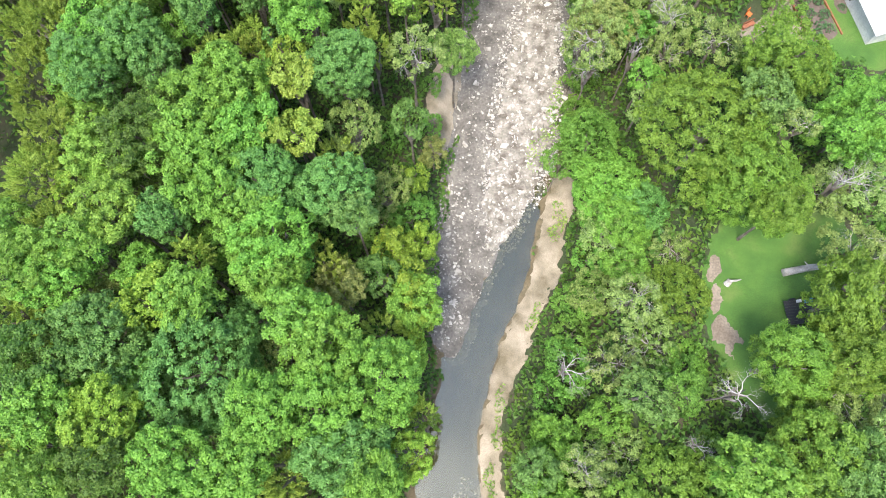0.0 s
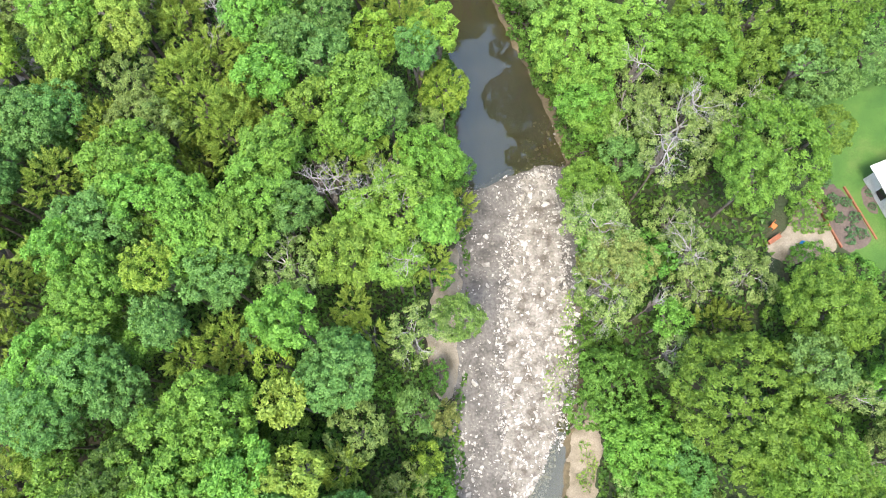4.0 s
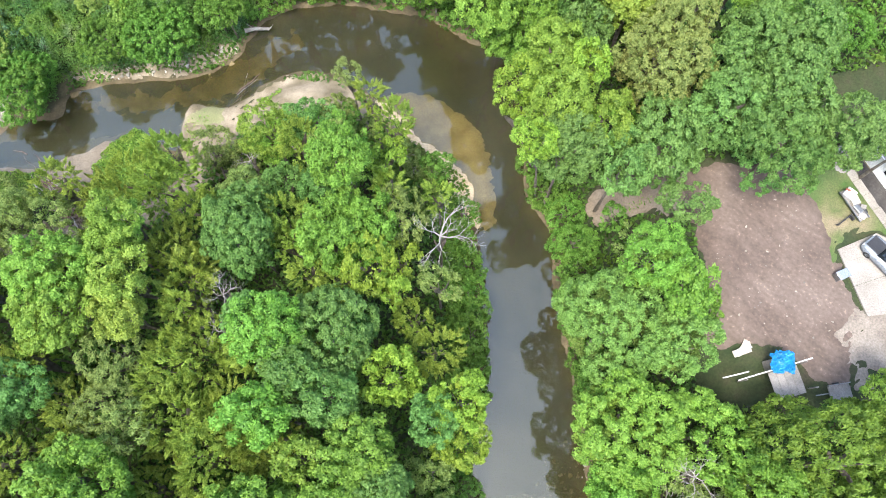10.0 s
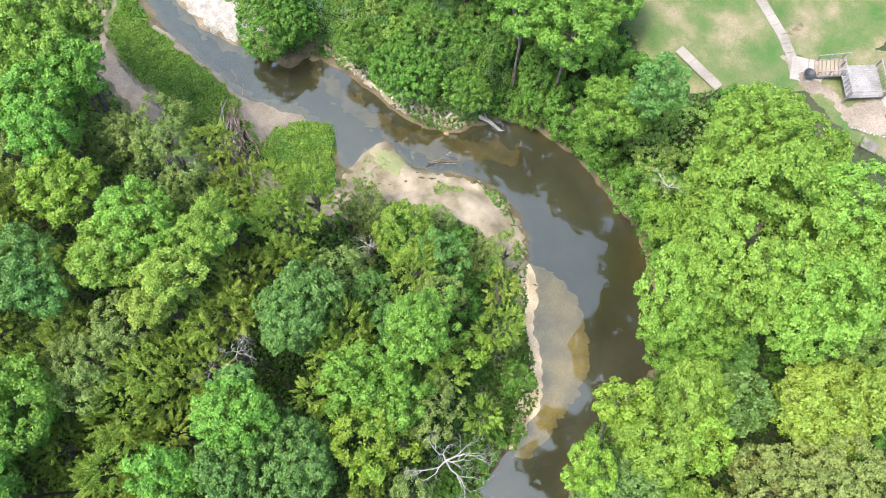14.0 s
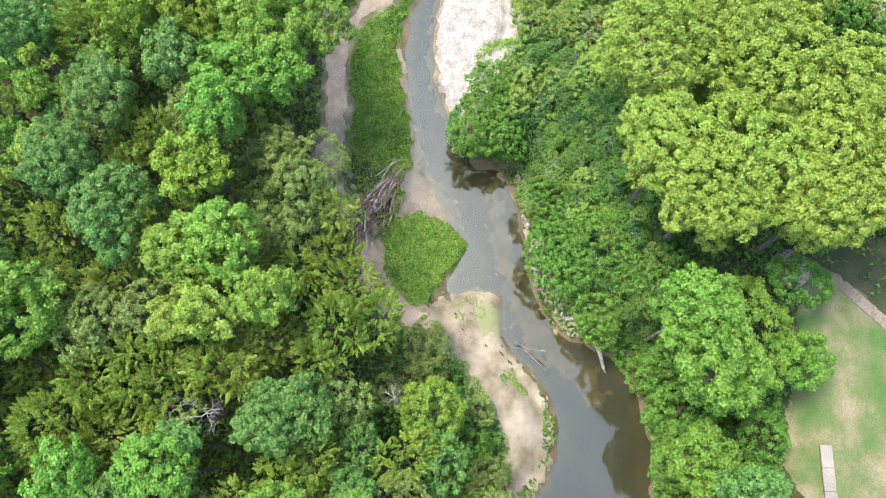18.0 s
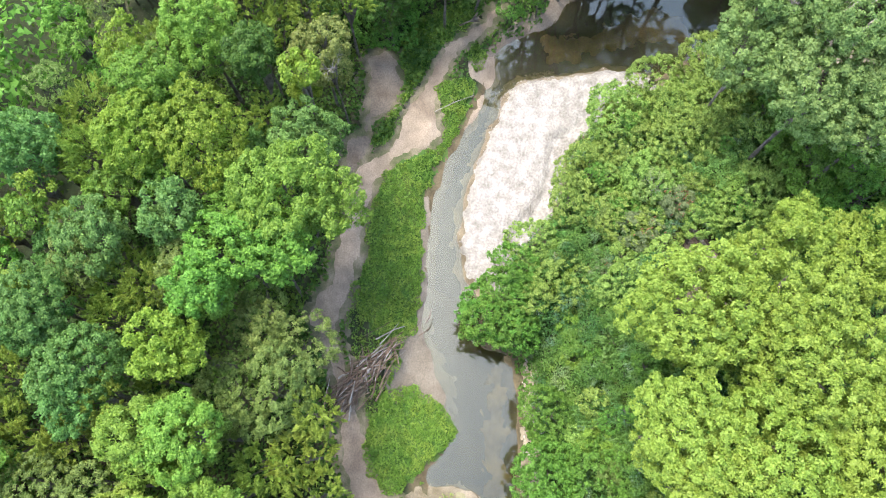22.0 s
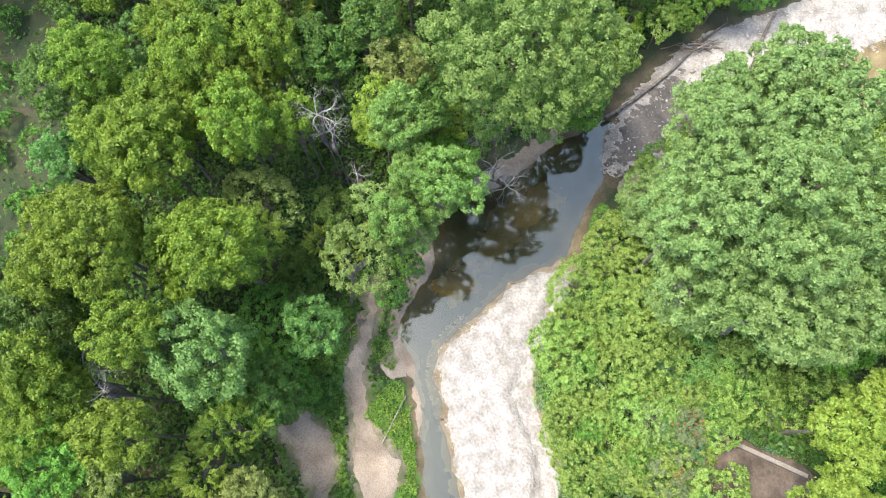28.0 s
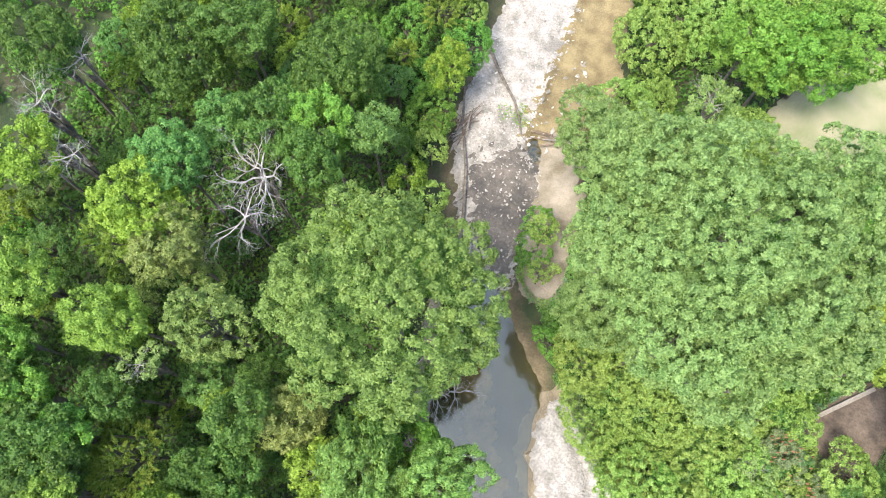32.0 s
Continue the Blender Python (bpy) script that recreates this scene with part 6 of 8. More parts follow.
GRASSY.append(([(7.6, 11.2), (8.8, 13.4), (9.6, 13.0), (8.4, 10.8)], 18))
GRASSY.append(([(3.2, -6), (3.6, -1), (4.4, -2), (4.2, -6)], 20))
GRASSY.append(([(-42.3, 72.7), (-45.4, 71.5), (-43.5, 71.0), (-40.0, 72.2), (-36.0, 74.6), (-32.0, 76.2), (-30.0, 77.7), (-34.0, 77.2), (-37.4, 76.4), (-40.6, 74.8)], 20))
GRASSY.append((BARS["grass_spit"][0], 60))
GRASSY.append(([(-24, 82), (-20, 85.4), (-15, 88), (-9, 88), (-4, 84.8), (-1, 82), (1, 78), (-2, 76), (-9, 82), (-16, 82)], 26))
GRASSY.append(([(-21.6, 87.6), (-20.2, 89.4), (-19.0, 89.6), (-20.4, 87.4)], 30))
GRASSY.append(([(-28.6, 82.6), (-28.0, 85.5), (-26, 86.4), (-25.8, 83.2)], 5))
GRASSY.append(([(3.6, 62), (3.0, 70), (1.6, 77), (-1, 82), (-3, 81), (-1, 76), (0.5, 69), (1.5, 62)], 45))
GRASSY.append(([(11.6, 31), (13.2, 33), (13.6, 38.5), (12.4, 37), (11.2, 34)], 22))
GRASSY.append(([(-85, 121), (-84.2, 122.5), (-85.6, 124.6), (-86.8, 123.4)], 14))
GRASSY.append(([(-87.4, 121.6), (-86.4, 123.2), (-87.4, 124), (-88.2, 122.6)], 8))
rows = []
for outline, per in GRASSY:
    per *= 2.6
    if per > 60:
        draped("grass_bank", outline, GRASS, "grassy earth on the low creek bank", "grass bank", lift=0.06, ragged=0.6)
    line = rounded(outline, True, 3)
    lo, hi = line.min(0), line.max(0)
    k = int((hi[0] - lo[0]) * (hi[1] - lo[1]) * per)
    x, y = rng.uniform(lo[0], hi[0], k), rng.uniform(lo[1], hi[1], k)
    ok = inner(x, y, line) + 0.5 * wavy(x, y, 3.0, 2.0) > 0.1
    rows.append(np.stack([x[ok], y[ok], on_sheet(x[ok], y[ok]) + rng.uniform(0.05, 0.30, ok.sum()) + 0.12 * wavy(x[ok], y[ok], 2.3, 4.0)], 1))
rows = np.concatenate(rows)
grass = new("grass", leaves_mesh("grass", rows, rng.normal(size=(len(rows), 3)) * 0.7 + np.array([0, 0, 0.9]), 0.27, 0.36, rng))
grass.data.materials.append(LEAF_GRASS)
tagged(grass, "tall bright green grass and weeds along the creek", "grass", kind="stuff")

# ---------------------------------------------------------------- stones
def stone_mesh(seed):
    """An angular flat limestone block about a metre across."""
    rnd = random.Random(seed)
    bm = bmesh.new()
    for i in range(9):
        a = rnd.uniform(0, 6.283)
        z = rnd.choice((-0.5, 0.5)) * rnd.uniform(0.55, 1.0)
        bm.verts.new((math.cos(a) * rnd.uniform(0.34, 0.52), math.sin(a) * rnd.uniform(0.3, 0.42), z * 0.42))
    bmesh.ops.convex_hull(bm, input=bm.verts)
    bmesh.ops.delete(bm, geom=[v for v in bm.verts if not v.link_faces], context="VERTS")
    bmesh.ops.recalc_face_normals(bm, faces=bm.faces)
    me = bpy.data.meshes.new("stone")
    bm.to_mesh(me)
    bm.free()
    return me


def stone_material(name, dark, light):
    m, n, l, b = nodes_of(name)
    info = n.new("ShaderNodeObjectInfo")
    geo = n.new("ShaderNodeNewGeometry")
    mix = n.new("ShaderNodeMath")
    mix.operation = "ADD"
    l.new(info.outputs["Random"], mix.inputs[0])
    l.new(geo.outputs["Random Per Island"], mix.inputs[1])
    wrap = n.new("ShaderNodeMath")
    wrap.operation = "FRACT"
    l.new(mix.outputs[0], wrap.inputs[0])
    col = ramp(n, l, wrap.outputs[0], [(0.0, dark), (0.55, light), (1.0, tuple(min(0.62, c * 1.2) for c in light))])
    spots = noise_of(n, l, 3.0, 5, "World")
    l.new(mixed(n, l, 1.0, col, ramp(n, l, spots, [(0.32, (0.62, 0.6, 0.56)), (0.6, (1.1, 1.1, 1.1))]), "MULTIPLY"), b.inputs["Base Color"])
    b.inputs["Roughness"].default_value = 0.9
    bump(n, l, b, noise_of(n, l, 14.0, 3, "World"), 0.5, 0.03)
    return m


STONE_DRY = stone_material("dry_limestone_block", (0.15, 0.140, 0.120), (0.335, 0.318, 0.288))
STONE_GREY = stone_material("damp_stone", (0.10, 0.092, 0.08), (0.25, 0.23, 0.195))
STONES = [stone_mesh(i) for i in range(9)]
for me in STONES:
    me.materials.append(STONE_DRY)


def stone_places(outline, count, sizes, r, edge=0.2):
    line = rounded(outline, True, 3)
    lo, hi = line.min(0), line.max(0)
    out = []
    while len(out) < count:
        x, y = r.uniform(lo[0], hi[0], 400), r.uniform(lo[1], hi[1], 400)
        ok = inner(x, y, line) > edge
        for a, b in zip(x[ok], y[ok]):
            s = sizes[0] + (sizes[1] - sizes[0]) * r.uniform() ** 3
            out.append((a, b, s))
    return out[:count]


def lay_stones(parent, places, r):
    """Stones as single pieces of their bar."""
    for x, y, s in places:
        ob = new("stone", STONES[int(r.integers(9))])
        ob.parent = parent
        ob.location = (x, y, height_at(x, y) + 0.05 + s * 0.1)
        ob.rotation_euler = (r.uniform(-0.25, 0.25), r.uniform(-0.25, 0.25), r.uniform(0, 6.28))
        ob.scale = (s * r.uniform(0.9, 1.5), s, s * r.uniform(0.7, 1.1))


def heap_stones(name, places, material, label, r):
    """The many smaller stones of a bar, joined."""
    base = [(np.array([v.co for v in me.vertices]), [tuple(p.vertices) for p in me.polygons]) for me in STONES]
    verts, faces, k = [], [], 0
    xs = np.array([p[0] for p in places])
    ys = np.array([p[1] for p in places])
    zs = on_sheet(xs, ys)
    for (x, y, s), z in zip(places, zs):
        co, f = base[int(r.integers(9))]
        a = r.uniform(0, 6.28)
        rot = np.array([[math.cos(a), -math.sin(a), 0], [math.sin(a), math.cos(a), 0], [0, 0, 1]])
        verts.append((co * np.array([s * r.uniform(0.9, 1.4), s, s])) @ rot.T + np.array([x, y, z + 0.05 + s * 0.1]))
        faces += [tuple(i + k for i in q) for q in f]
        k += len(co)
    me = bpy.data.meshes.new(name)
    me.from_pydata(np.concatenate(verts).tolist(), [], faces)
    ob = new(name, me)
    me.materials.append(material)
    return tagged(ob, label, "stones", kind="stuff")


sr = np.random.default_rng(11)
lay_stones(rock_bar, stone_places(WHITE_ZONE, 215, (0.38, 1.0), sr), sr)
lay_stones(rock_bar, stone_places(BARS["rock_bar"][0], 75, (0.35, 1.0), sr), sr)
heap_stones("stones", stone_places(WHITE_ZONE, 6800, (0.09, 0.46), sr, -0.8), STONE_DRY, "loose pale limestone rubble covering the rock bar", sr)
heap_stones("stones", stone_places(BARS["rock_bar"][0], 2300, (0.07, 0.36), sr, -0.8), STONE_DRY, "scattered small pale stones on dark gravel", sr)
heap_stones("stones", stone_places(BARS["rock_bar"][0], 3600, (0.06, 0.24), sr, -0.8), STONE_GREY, "small grey stones strewn over the dark gravel", sr)
heap_stones("stones", stone_places([(10, 47), (11, 55), (14.5, 58), (15.2, 50), (14, 45)], 170, (0.12, 0.7), sr, 0), STONE_GREY, "damp stones in the shallows below the pool", sr)
heap_stones("stones", stone_places([(-0.8, 9.5), (-1.0, 20), (0.5, 26), (2.5, 26), (1.8, 18), (2, 12)], 420, (0.1, 0.5), sr, 0), STONE_DRY, "small pale stones at the bar's foot", sr)
heap_stones("stones", stone_places([(1.0, -3), (0.2, -7), (2.2, -7.5), (2.6, -3)], 120, (0.1, 0.45), sr, 0), STONE_DRY, "pale stones breaking the shallow water", sr)
heap_stones("stones", stone_places(BARS["white_bar"][0], 2200, (0.06, 0.30), sr, -0.2), STONE_DRY, "bleached cobbles on the white gravel bar", sr)
heap_stones("stones", stone_places(BARS["white_bar"][0], 4200, (0.07, 0.27), sr, -0.3), STONE_GREY, "scattered grey cobbles on the white gravel bar", sr)
heap_stones("stones", stone_places([(-66, 80.6), (-70.5, 81.6), (-73.2, 86), (-71.2, 86.4), (-68.9, 84.6), (-66.4, 83.6)], 1500, (0.1, 0.35), sr, 0), STONE_GREY, "grey wet cobbles at the water's edge", sr)
lay_stones(upper_bar, stone_places([(-84.5, 119), (-84, 127), (-81, 132), (-79.5, 126), (-81, 120)], 60, (0.3, 0.9), sr), sr)
heap_stones("stones", stone_places(BARS["upper_bar"][0], 2300, (0.07, 0.38), sr, 0), STONE_DRY, "bleached cobbles on the upper gravel bar", sr)
heap_stones("stones", stone_places([(-81, 105.5), (-84, 107), (-87, 111), (-88.5, 116), (-86, 119), (-83.5, 119.5), (-80.5, 116), (-80.5, 109)], 2600, (0.06, 0.30), sr, 0), STONE_GREY, "dark wet cobbles between two pools", sr)
heap_stones("stones", stone_places([(-80.5, 112), (-87, 113), (-90, 119), (-86, 122), (-82, 119)], 620, (0.07, 0.34), sr, 0), STONE_DRY, "pale cobbles thinning out over dark gravel", sr)
heap_stones("stones", stone_places([(-86, 116), (-90.5, 121), (-88, 125), (-84.5, 122), (-84, 118)], 420, (0.07, 0.3), sr, 0), STONE_GREY, "grey cobbles thinning out over pale gravel", sr)
lay_stones(gravel_beach, stone_places(BARS["gravel_beach"][0], 45, (0.3, 0.8), sr), sr)
heap_stones("stones", stone_places(BARS["gravel_beach"][0], 300, (0.08, 0.35), sr, 0), STONE_DRY, "small stones on the narrow beach", sr)

# ---------------------------------------------------------------- the wood going on all round
wx_, wy_ = np.meshgrid(np.arange(-270, 190, 7.5), np.arange(-165, 290, 7.5))
wx_, wy_ = wx_.ravel() + rng.uniform(-2.6, 2.6, wx_.size), wy_.ravel() + rng.uniform(-2.6, 2.6, wy_.size)
dch = inner(wx_, wy_, CHANNEL)
ok = (dch < -7) & clear_of_open(wx_, wy_, 4.0)
ok &= (dch < np.where(wx_ < -70, -50, -38)) | (wy_ < -26) | (wy_ > 152)
for x0, y0, x1, y1 in ((36, 62, 56, 94), (36, 30, 54, 58), (-12, 118, 24, 142), (28, -4, 44, 24), (-66, 122, -44, 142)):
    ok &= ~((wx_ > x0) & (wx_ < x1) & (wy_ > y0) & (wy_ < y1))
far_leaves, far_way, far_size = {k: [] for k in "OCY"}, {k: [] for k in "OCY"}, {k: [] for k in "OCY"}
for x, y, apart in zip(wx_[ok], wy_[ok], dch[ok]):
    if not (np.hypot(crowns[:, 0] - x, crowns[:, 1] - y) > crowns[:, 2] * 0.8 + 2.0).all():
        continue
    near = apart > -80
    kind, radius = str(rng.choice(["O", "O", "C", "Y"], p=[0.4, 0.25, 0.25, 0.1])), float(rng.uniform(4.2, 6.2))
    k = 620 if apart > -66 else 170 if near else 44
    d = unit(rng.normal(size=(k, 3)) + np.array([0, 0, 0.5]))
    lump = 1 + 0.18 * np.sin(d[:, :1] * 5 + x) * np.cos(d[:, 1:2] * 6 + y)
    c = d * lump * radius * rng.uniform(0.75, 1.0, (k, 1)) * np.array([1, 1, 0.9])
    far_leaves[kind].append(c + np.array([x, y, height_at(x, y) + rng.uniform(6.5, 11.5)]))
    far_size[kind].append(np.full((k, 1), 0.6 if apart > -62 else 1.0 if near else 2.0))
    far_way[kind].append(d + rng.normal(size=(k, 3)) * 0.6)
for kind, words in (("O", "mid-green woods stretching away from the creek"), ("C", "olive cedar woods stretching away from the creek"), ("Y", "bright yellow-green trees scattered in the far woods")):
    c, w = np.concatenate(far_leaves[kind]), np.concatenate(far_way[kind])
    ob = new("woods", leaves_mesh("woods", c, w, np.concatenate(far_size[kind]), 0.75, rng))
    ob.data.materials.append(LEAF[kind])
    tagged(ob, words, "woods", kind="stuff")

# ---------------------------------------------------------------- yards, houses and things
def plain(name, colour, rough=0.6, metal=0.0, wear=0.15):
    return surface(name, tuple(c * (1 - wear) for c in colour), tuple(c * (1 + wear) for c in colour), 0.8, 12.0, rough, 0.15, metal=metal, high=0.01)


SILVER = plain("silver_car_paint", (0.30, 0.33, 0.37), 0.25, 0.5, 0.03)
BLACK = plain("black_plastic", (0.018, 0.018, 0.02), 0.5)
RUBBER = plain("rubber", (0.02, 0.02, 0.02), 0.85)
GLASS = plain("dark_glass", (0.012, 0.015, 0.018), 0.05, 0.0, 0.02)
STEEL = plain("grey_steel", (0.22, 0.23, 0.24), 0.4, 0.8)
WHITE = plain("white_paint", (0.48, 0.48, 0.47), 0.6)
SIDING = plain("white_siding", (0.76, 0.76, 0.74), 0.6, 0.0, 0.04)
BLUE = plain("blue_tarpaulin", (0.008, 0.16, 0.36), 0.45, 0.0, 0.25)
SHINGLE = plain("grey_shingles", (0.155, 0.14, 0.135), 0.9, 0.0, 0.2)
SLATE = plain("blue_grey_shingles", (0.125, 0.14, 0.155), 0.9, 0.0, 0.2)
BRICK = plain("red_brick", (0.17, 0.062, 0.042), 0.9, 0.0, 0.25)
TIMBER = plain("reddish_timber", (0.20, 0.072, 0.035), 0.8, 0.0, 0.25)
GREYWOOD = plain("weathered_boards", (0.19, 0.18, 0.17), 0.9, 0.0, 0.25)
TANWOOD = plain("tan_boards", (0.21, 0.17, 0.13), 0.85, 0.0, 0.2)
PAPER = plain("pale_board", (0.40, 0.36, 0.30), 0.8)
ORANGE = plain("orange_plastic", (0.42, 0.11, 0.02), 0.5)


def box(bm, at, size, turn=0.0, bevel=0.0, tilt=(0, 0)):
    """A box with its centre at a place, optionally with softened edges."""
    m = Matrix.Translation(at) @ Euler((tilt[0], tilt[1], turn)).to_matrix().to_4x4() @ Matrix.Diagonal((*size, 1))
    made = bmesh.ops.create_cube(bm, size=1.0, matrix=m)["verts"]
    if bevel:
        edges = list({e for v in made for e in v.link_edges})
        bmesh.ops.bevel(bm, geom=edges, offset=bevel, segments=2, affect="EDGES", profile=0.5)
    return bm


def boxed(at, size, turn=0.0, bevel=0.0, tilt=(0, 0)):
    return box(bmesh.new(), at, size, turn, bevel, tilt)


def thing(name, label, category, x, y, turn=0.0, z=None, group=""):
    ob = new(name)
    ob.location, ob.rotation_euler = (x, y, height_at(x, y) if z is None else z), (0, 0, radians(turn))
    return tagged(ob, label, category, group)


def ring(radius, thick, segs=20, around=8):
    bm = bmesh.new()
    rows = []
    for i in range(segs):
        a = 2 * math.pi * i / segs
        rows.append([bm.verts.new(((radius + thick * math.cos(b)) * math.cos(a), (radius + thick * math.cos(b)) * math.sin(a), thick * math.sin(b))) for b in (2 * math.pi * j / around for j in range(around))])
    for i in range(segs):
        for j in range(around):
            bm.faces.new((rows[i][j], rows[(i + 1) % segs][j], rows[(i + 1) % segs][(j + 1) % around], rows[i][(j + 1) % around]))
    return bm


def loft(sections, cap=True):
    """A skin over a row of outlines with equal counts of points."""
    bm = bmesh.new()
    rows = [[bm.verts.new(p) for p in s] for s in sections]
    n = len(rows[0])
    for a, b in zip(rows, rows[1:]):
        for i in range(n):
            bm.faces.new((a[i], a[(i + 1) % n], b[(i + 1) % n], b[i]))
    if cap:
        bm.faces.new(rows[0][::-1])
        bm.faces.new(rows[-1])
    bmesh.ops.recalc_face_normals(bm, faces=bm.faces)
    for f in bm.faces:
        f.smooth = True
    return bm


def car_section(x, half, low, high, crown=0.06):
    s = [(-1, 0.12), (-1.0, 0.55), (-0.93, 0.86), (-0.72, 1.0), (0, 1.0 + crown), (0.72, 1.0), (0.93, 0.86), (1.0, 0.55), (1, 0.12), (0.8, 0.0), (-0.8, 0.0)]
    return [(x, y * half, low + z * (high - low)) for y, z in s]


def silver_coupe(x, y, turn):
    car = thing("car", "silver sports coupe with a black bonnet parked on the driveway", "car", x, y, turn, height_at(x, y) + 0.1)
    body = [(-2.48, 0.70, 0.42, 0.80), (-2.40, 0.88, 0.32, 0.94), (-2.0, 0.98, 0.24, 1.0), (-1.4, 1.0, 0.22, 1.02), (-0.5, 0.95, 0.22, 0.96), (0.6, 0.95, 0.22, 0.95), (1.3, 0.99, 0.22, 0.92), (2.0, 0.96, 0.24, 0.86), (2.36, 0.82, 0.32, 0.78), (2.46, 0.64, 0.42, 0.68)]
    b = part("body", loft([car_section(*s) for s in body]), SILVER, car, "glossy silver body")
    cab = [(-1.75, 0.66, 0.92, 0.98), (-1.2, 0.70, 0.92, 1.26), (-0.75, 0.68, 0.92, 1.38), (0.0, 0.66, 0.92, 1.40), (0.35, 0.66, 0.92, 1.36), (1.05, 0.68, 0.90, 0.96)]
    part("cabin_glass", loft([car_section(*s, crown=0.02) for s in cab]), GLASS, car, "dark tinted windows")
    roof = [(-0.95, 0.62, 1.28, 1.40), (-0.7, 0.65, 1.30, 1.43), (0.0, 0.64, 1.32, 1.45), (0.32, 0.60, 1.30, 1.41)]
    r = part("roof", loft([car_section(*s, crown=0.02) for s in roof]), SILVER, car)
    part("sunroof", boxed((-0.05, 0, 1.475), (0.5, 0.66, 0.03), 0, 0.01), GLASS, r, "dark sunroof panel")
    part("bonnet_panel", boxed((1.66, 0, 0.955), (1.3, 1.22, 0.05), 0, 0.02, (0, 0.07)), BLACK, car, "matt black bonnet panel")
    part("spoiler", boxed((-2.32, 0, 1.0), (0.22, 1.5, 0.05), 0, 0.015), BLACK, car)
    for sy in (-1, 1):
        part("pillar", boxed((-1.35, sy * 0.62, 1.17), (0.95, 0.26, 0.10), 0, 0.03, (0, -0.42)), SILVER, car)
        part("bonnet_ridge", boxed((1.66, sy * 0.34, 0.975), (1.2, 0.07, 0.05), 0, 0.015, (0, 0.07)), BLACK, car)
        part("mirror", boxed((0.75, sy * 1.0, 0.98), (0.16, 0.18, 0.12), 0, 0.03), SILVER, car)
        part("headlight", boxed((2.36, sy * 0.62, 0.68), (0.12, 0.28, 0.12), 0, 0.02), WHITE, car)
        part("tail_light", boxed((-2.42, sy * 0.5, 0.8), (0.08, 0.5, 0.1), 0, 0.02), BRICK, car)
        for sx in (-1.45, 1.5):
            w = part("wheel", ring(0.26, 0.09), RUBBER, car, "black tyre on a dark rim")
            w.location, w.rotation_euler = (sx, sy * 0.93, 0.33), (radians(90), 0, 0)
            part("rim", boxed((0, 0, 0), (0.34, 0.34, 0.1), 0.4, 0.04), STEEL, w)
    return car


silver_coupe(37.95, 74.45, 133)


def gable_house(name, label, x, y, turn, length, depth, wall_h, rise, wall_mat, roof_mat, windows, base, over=0.5, wall_label="", roof_label=""):
    """A house with one ridge; its near long wall lies along the local x axis."""
    house = thing(name, label, "house", x, y, turn, base)
    for at, size in (((length / 2, 0.1, wall_h / 2), (length, 0.2, wall_h)), ((length / 2, depth - 0.1, wall_h / 2), (length, 0.2, wall_h)),
                     ((0.1, depth / 2, wall_h / 2), (0.2, depth - 0.4, wall_h)), ((length - 0.1, depth / 2, wall_h / 2), (0.2, depth - 0.4, wall_h))):
        part("wall", boxed(at, size), wall_mat, house, wall_label)
    for side in (0, 1):
        bm = bmesh.new()
        y0, y1 = (-over, depth / 2) if side == 0 else (depth + over, depth / 2)
        z0, z1 = wall_h + 0.02, wall_h + rise
        rows = 26
        profile = [(y0, z0 - 0.12)]  # courses of shingles, each lapping over the one below
        for k in range(rows):
            a, b = k / rows, (k + 1) / rows
            profile += [(y0 + (y1 - y0) * a, z0 + (z1 - z0) * a + 0.014), (y0 + (y1 - y0) * b, z0 + (z1 - z0) * b)]
        pairs = [(bm.verts.new((-over, y, z)), bm.verts.new((length + over, y, z))) for y, z in profile]
        for p, q in zip(pairs, pairs[1:]):
            bm.faces.new((p[0], p[1], q[1], q[0]))
        bmesh.ops.recalc_face_normals(bm, faces=bm.faces)
        part("roof_slope", bm, roof_mat, house, roof_label)
    part("gutter", boxed((length / 2, -over - 0.05, wall_h - 0.02), (length + 2 * over, 0.12, 0.12), 0, 0.02), WHITE, house)
    for wx, wz, w, h in windows:
        f = part("window", boxed((wx, -0.03, wz), (w + 0.16, 0.08, h + 0.16), 0, 0.01), WHITE, house, "white window frame")
        part("pane", boxed((wx, -0.08, wz), (w, 0.03, h)), GLASS, f, "dark glass pane")
    return house


gable_house("house", "white single-storey house with a low grey shingle roof", 36.9, 83.9, -58.5, 7.4, 9.5, 2.7, 1.5, SIDING, SHINGLE, [(2.1, 1.75, 0.8, 0.8), (5.5, 1.75, 0.7, 0.8), (6.5, 1.75, 0.7, 0.8)], 8.35, 0.35)
gable_house("house", "house with a bright white metal roof beside the garden", 39.6, 43.2, -78, 7.0, 9.0, 2.6, 1.2, WHITE, WHITE, [(2.0, 1.4, 0.9, 1.1)], 8.35, 0.5)
gable_house("house", "red brick house with a blue-grey shingle roof and deck", 10.9, 122.3, -56, 12.0, 9.0, 3.2, 1.6, BRICK, SLATE, [(3.0, 1.7, 0.9, 1.1), (7.0, 1.7, 0.9, 1.1)], 8.2, 0.4)
gable_house("house", "white-walled house with a blue-grey roof behind the platform", -3.6, 132.2, -48.5, 11.0, 8.0, 3.0, 1.5, SIDING, SLATE, [(4.6, 1.7, 0.9, 1.5), (6.6, 1.7, 0.9, 1.5), (8.4, 1.7, 0.9, 1.5)], 7.0, 0.25)


WALK = surface("worn_concrete", (0.150, 0.132, 0.112), (0.225, 0.205, 0.178), 0.35, 9.0, 0.9, 0.2)


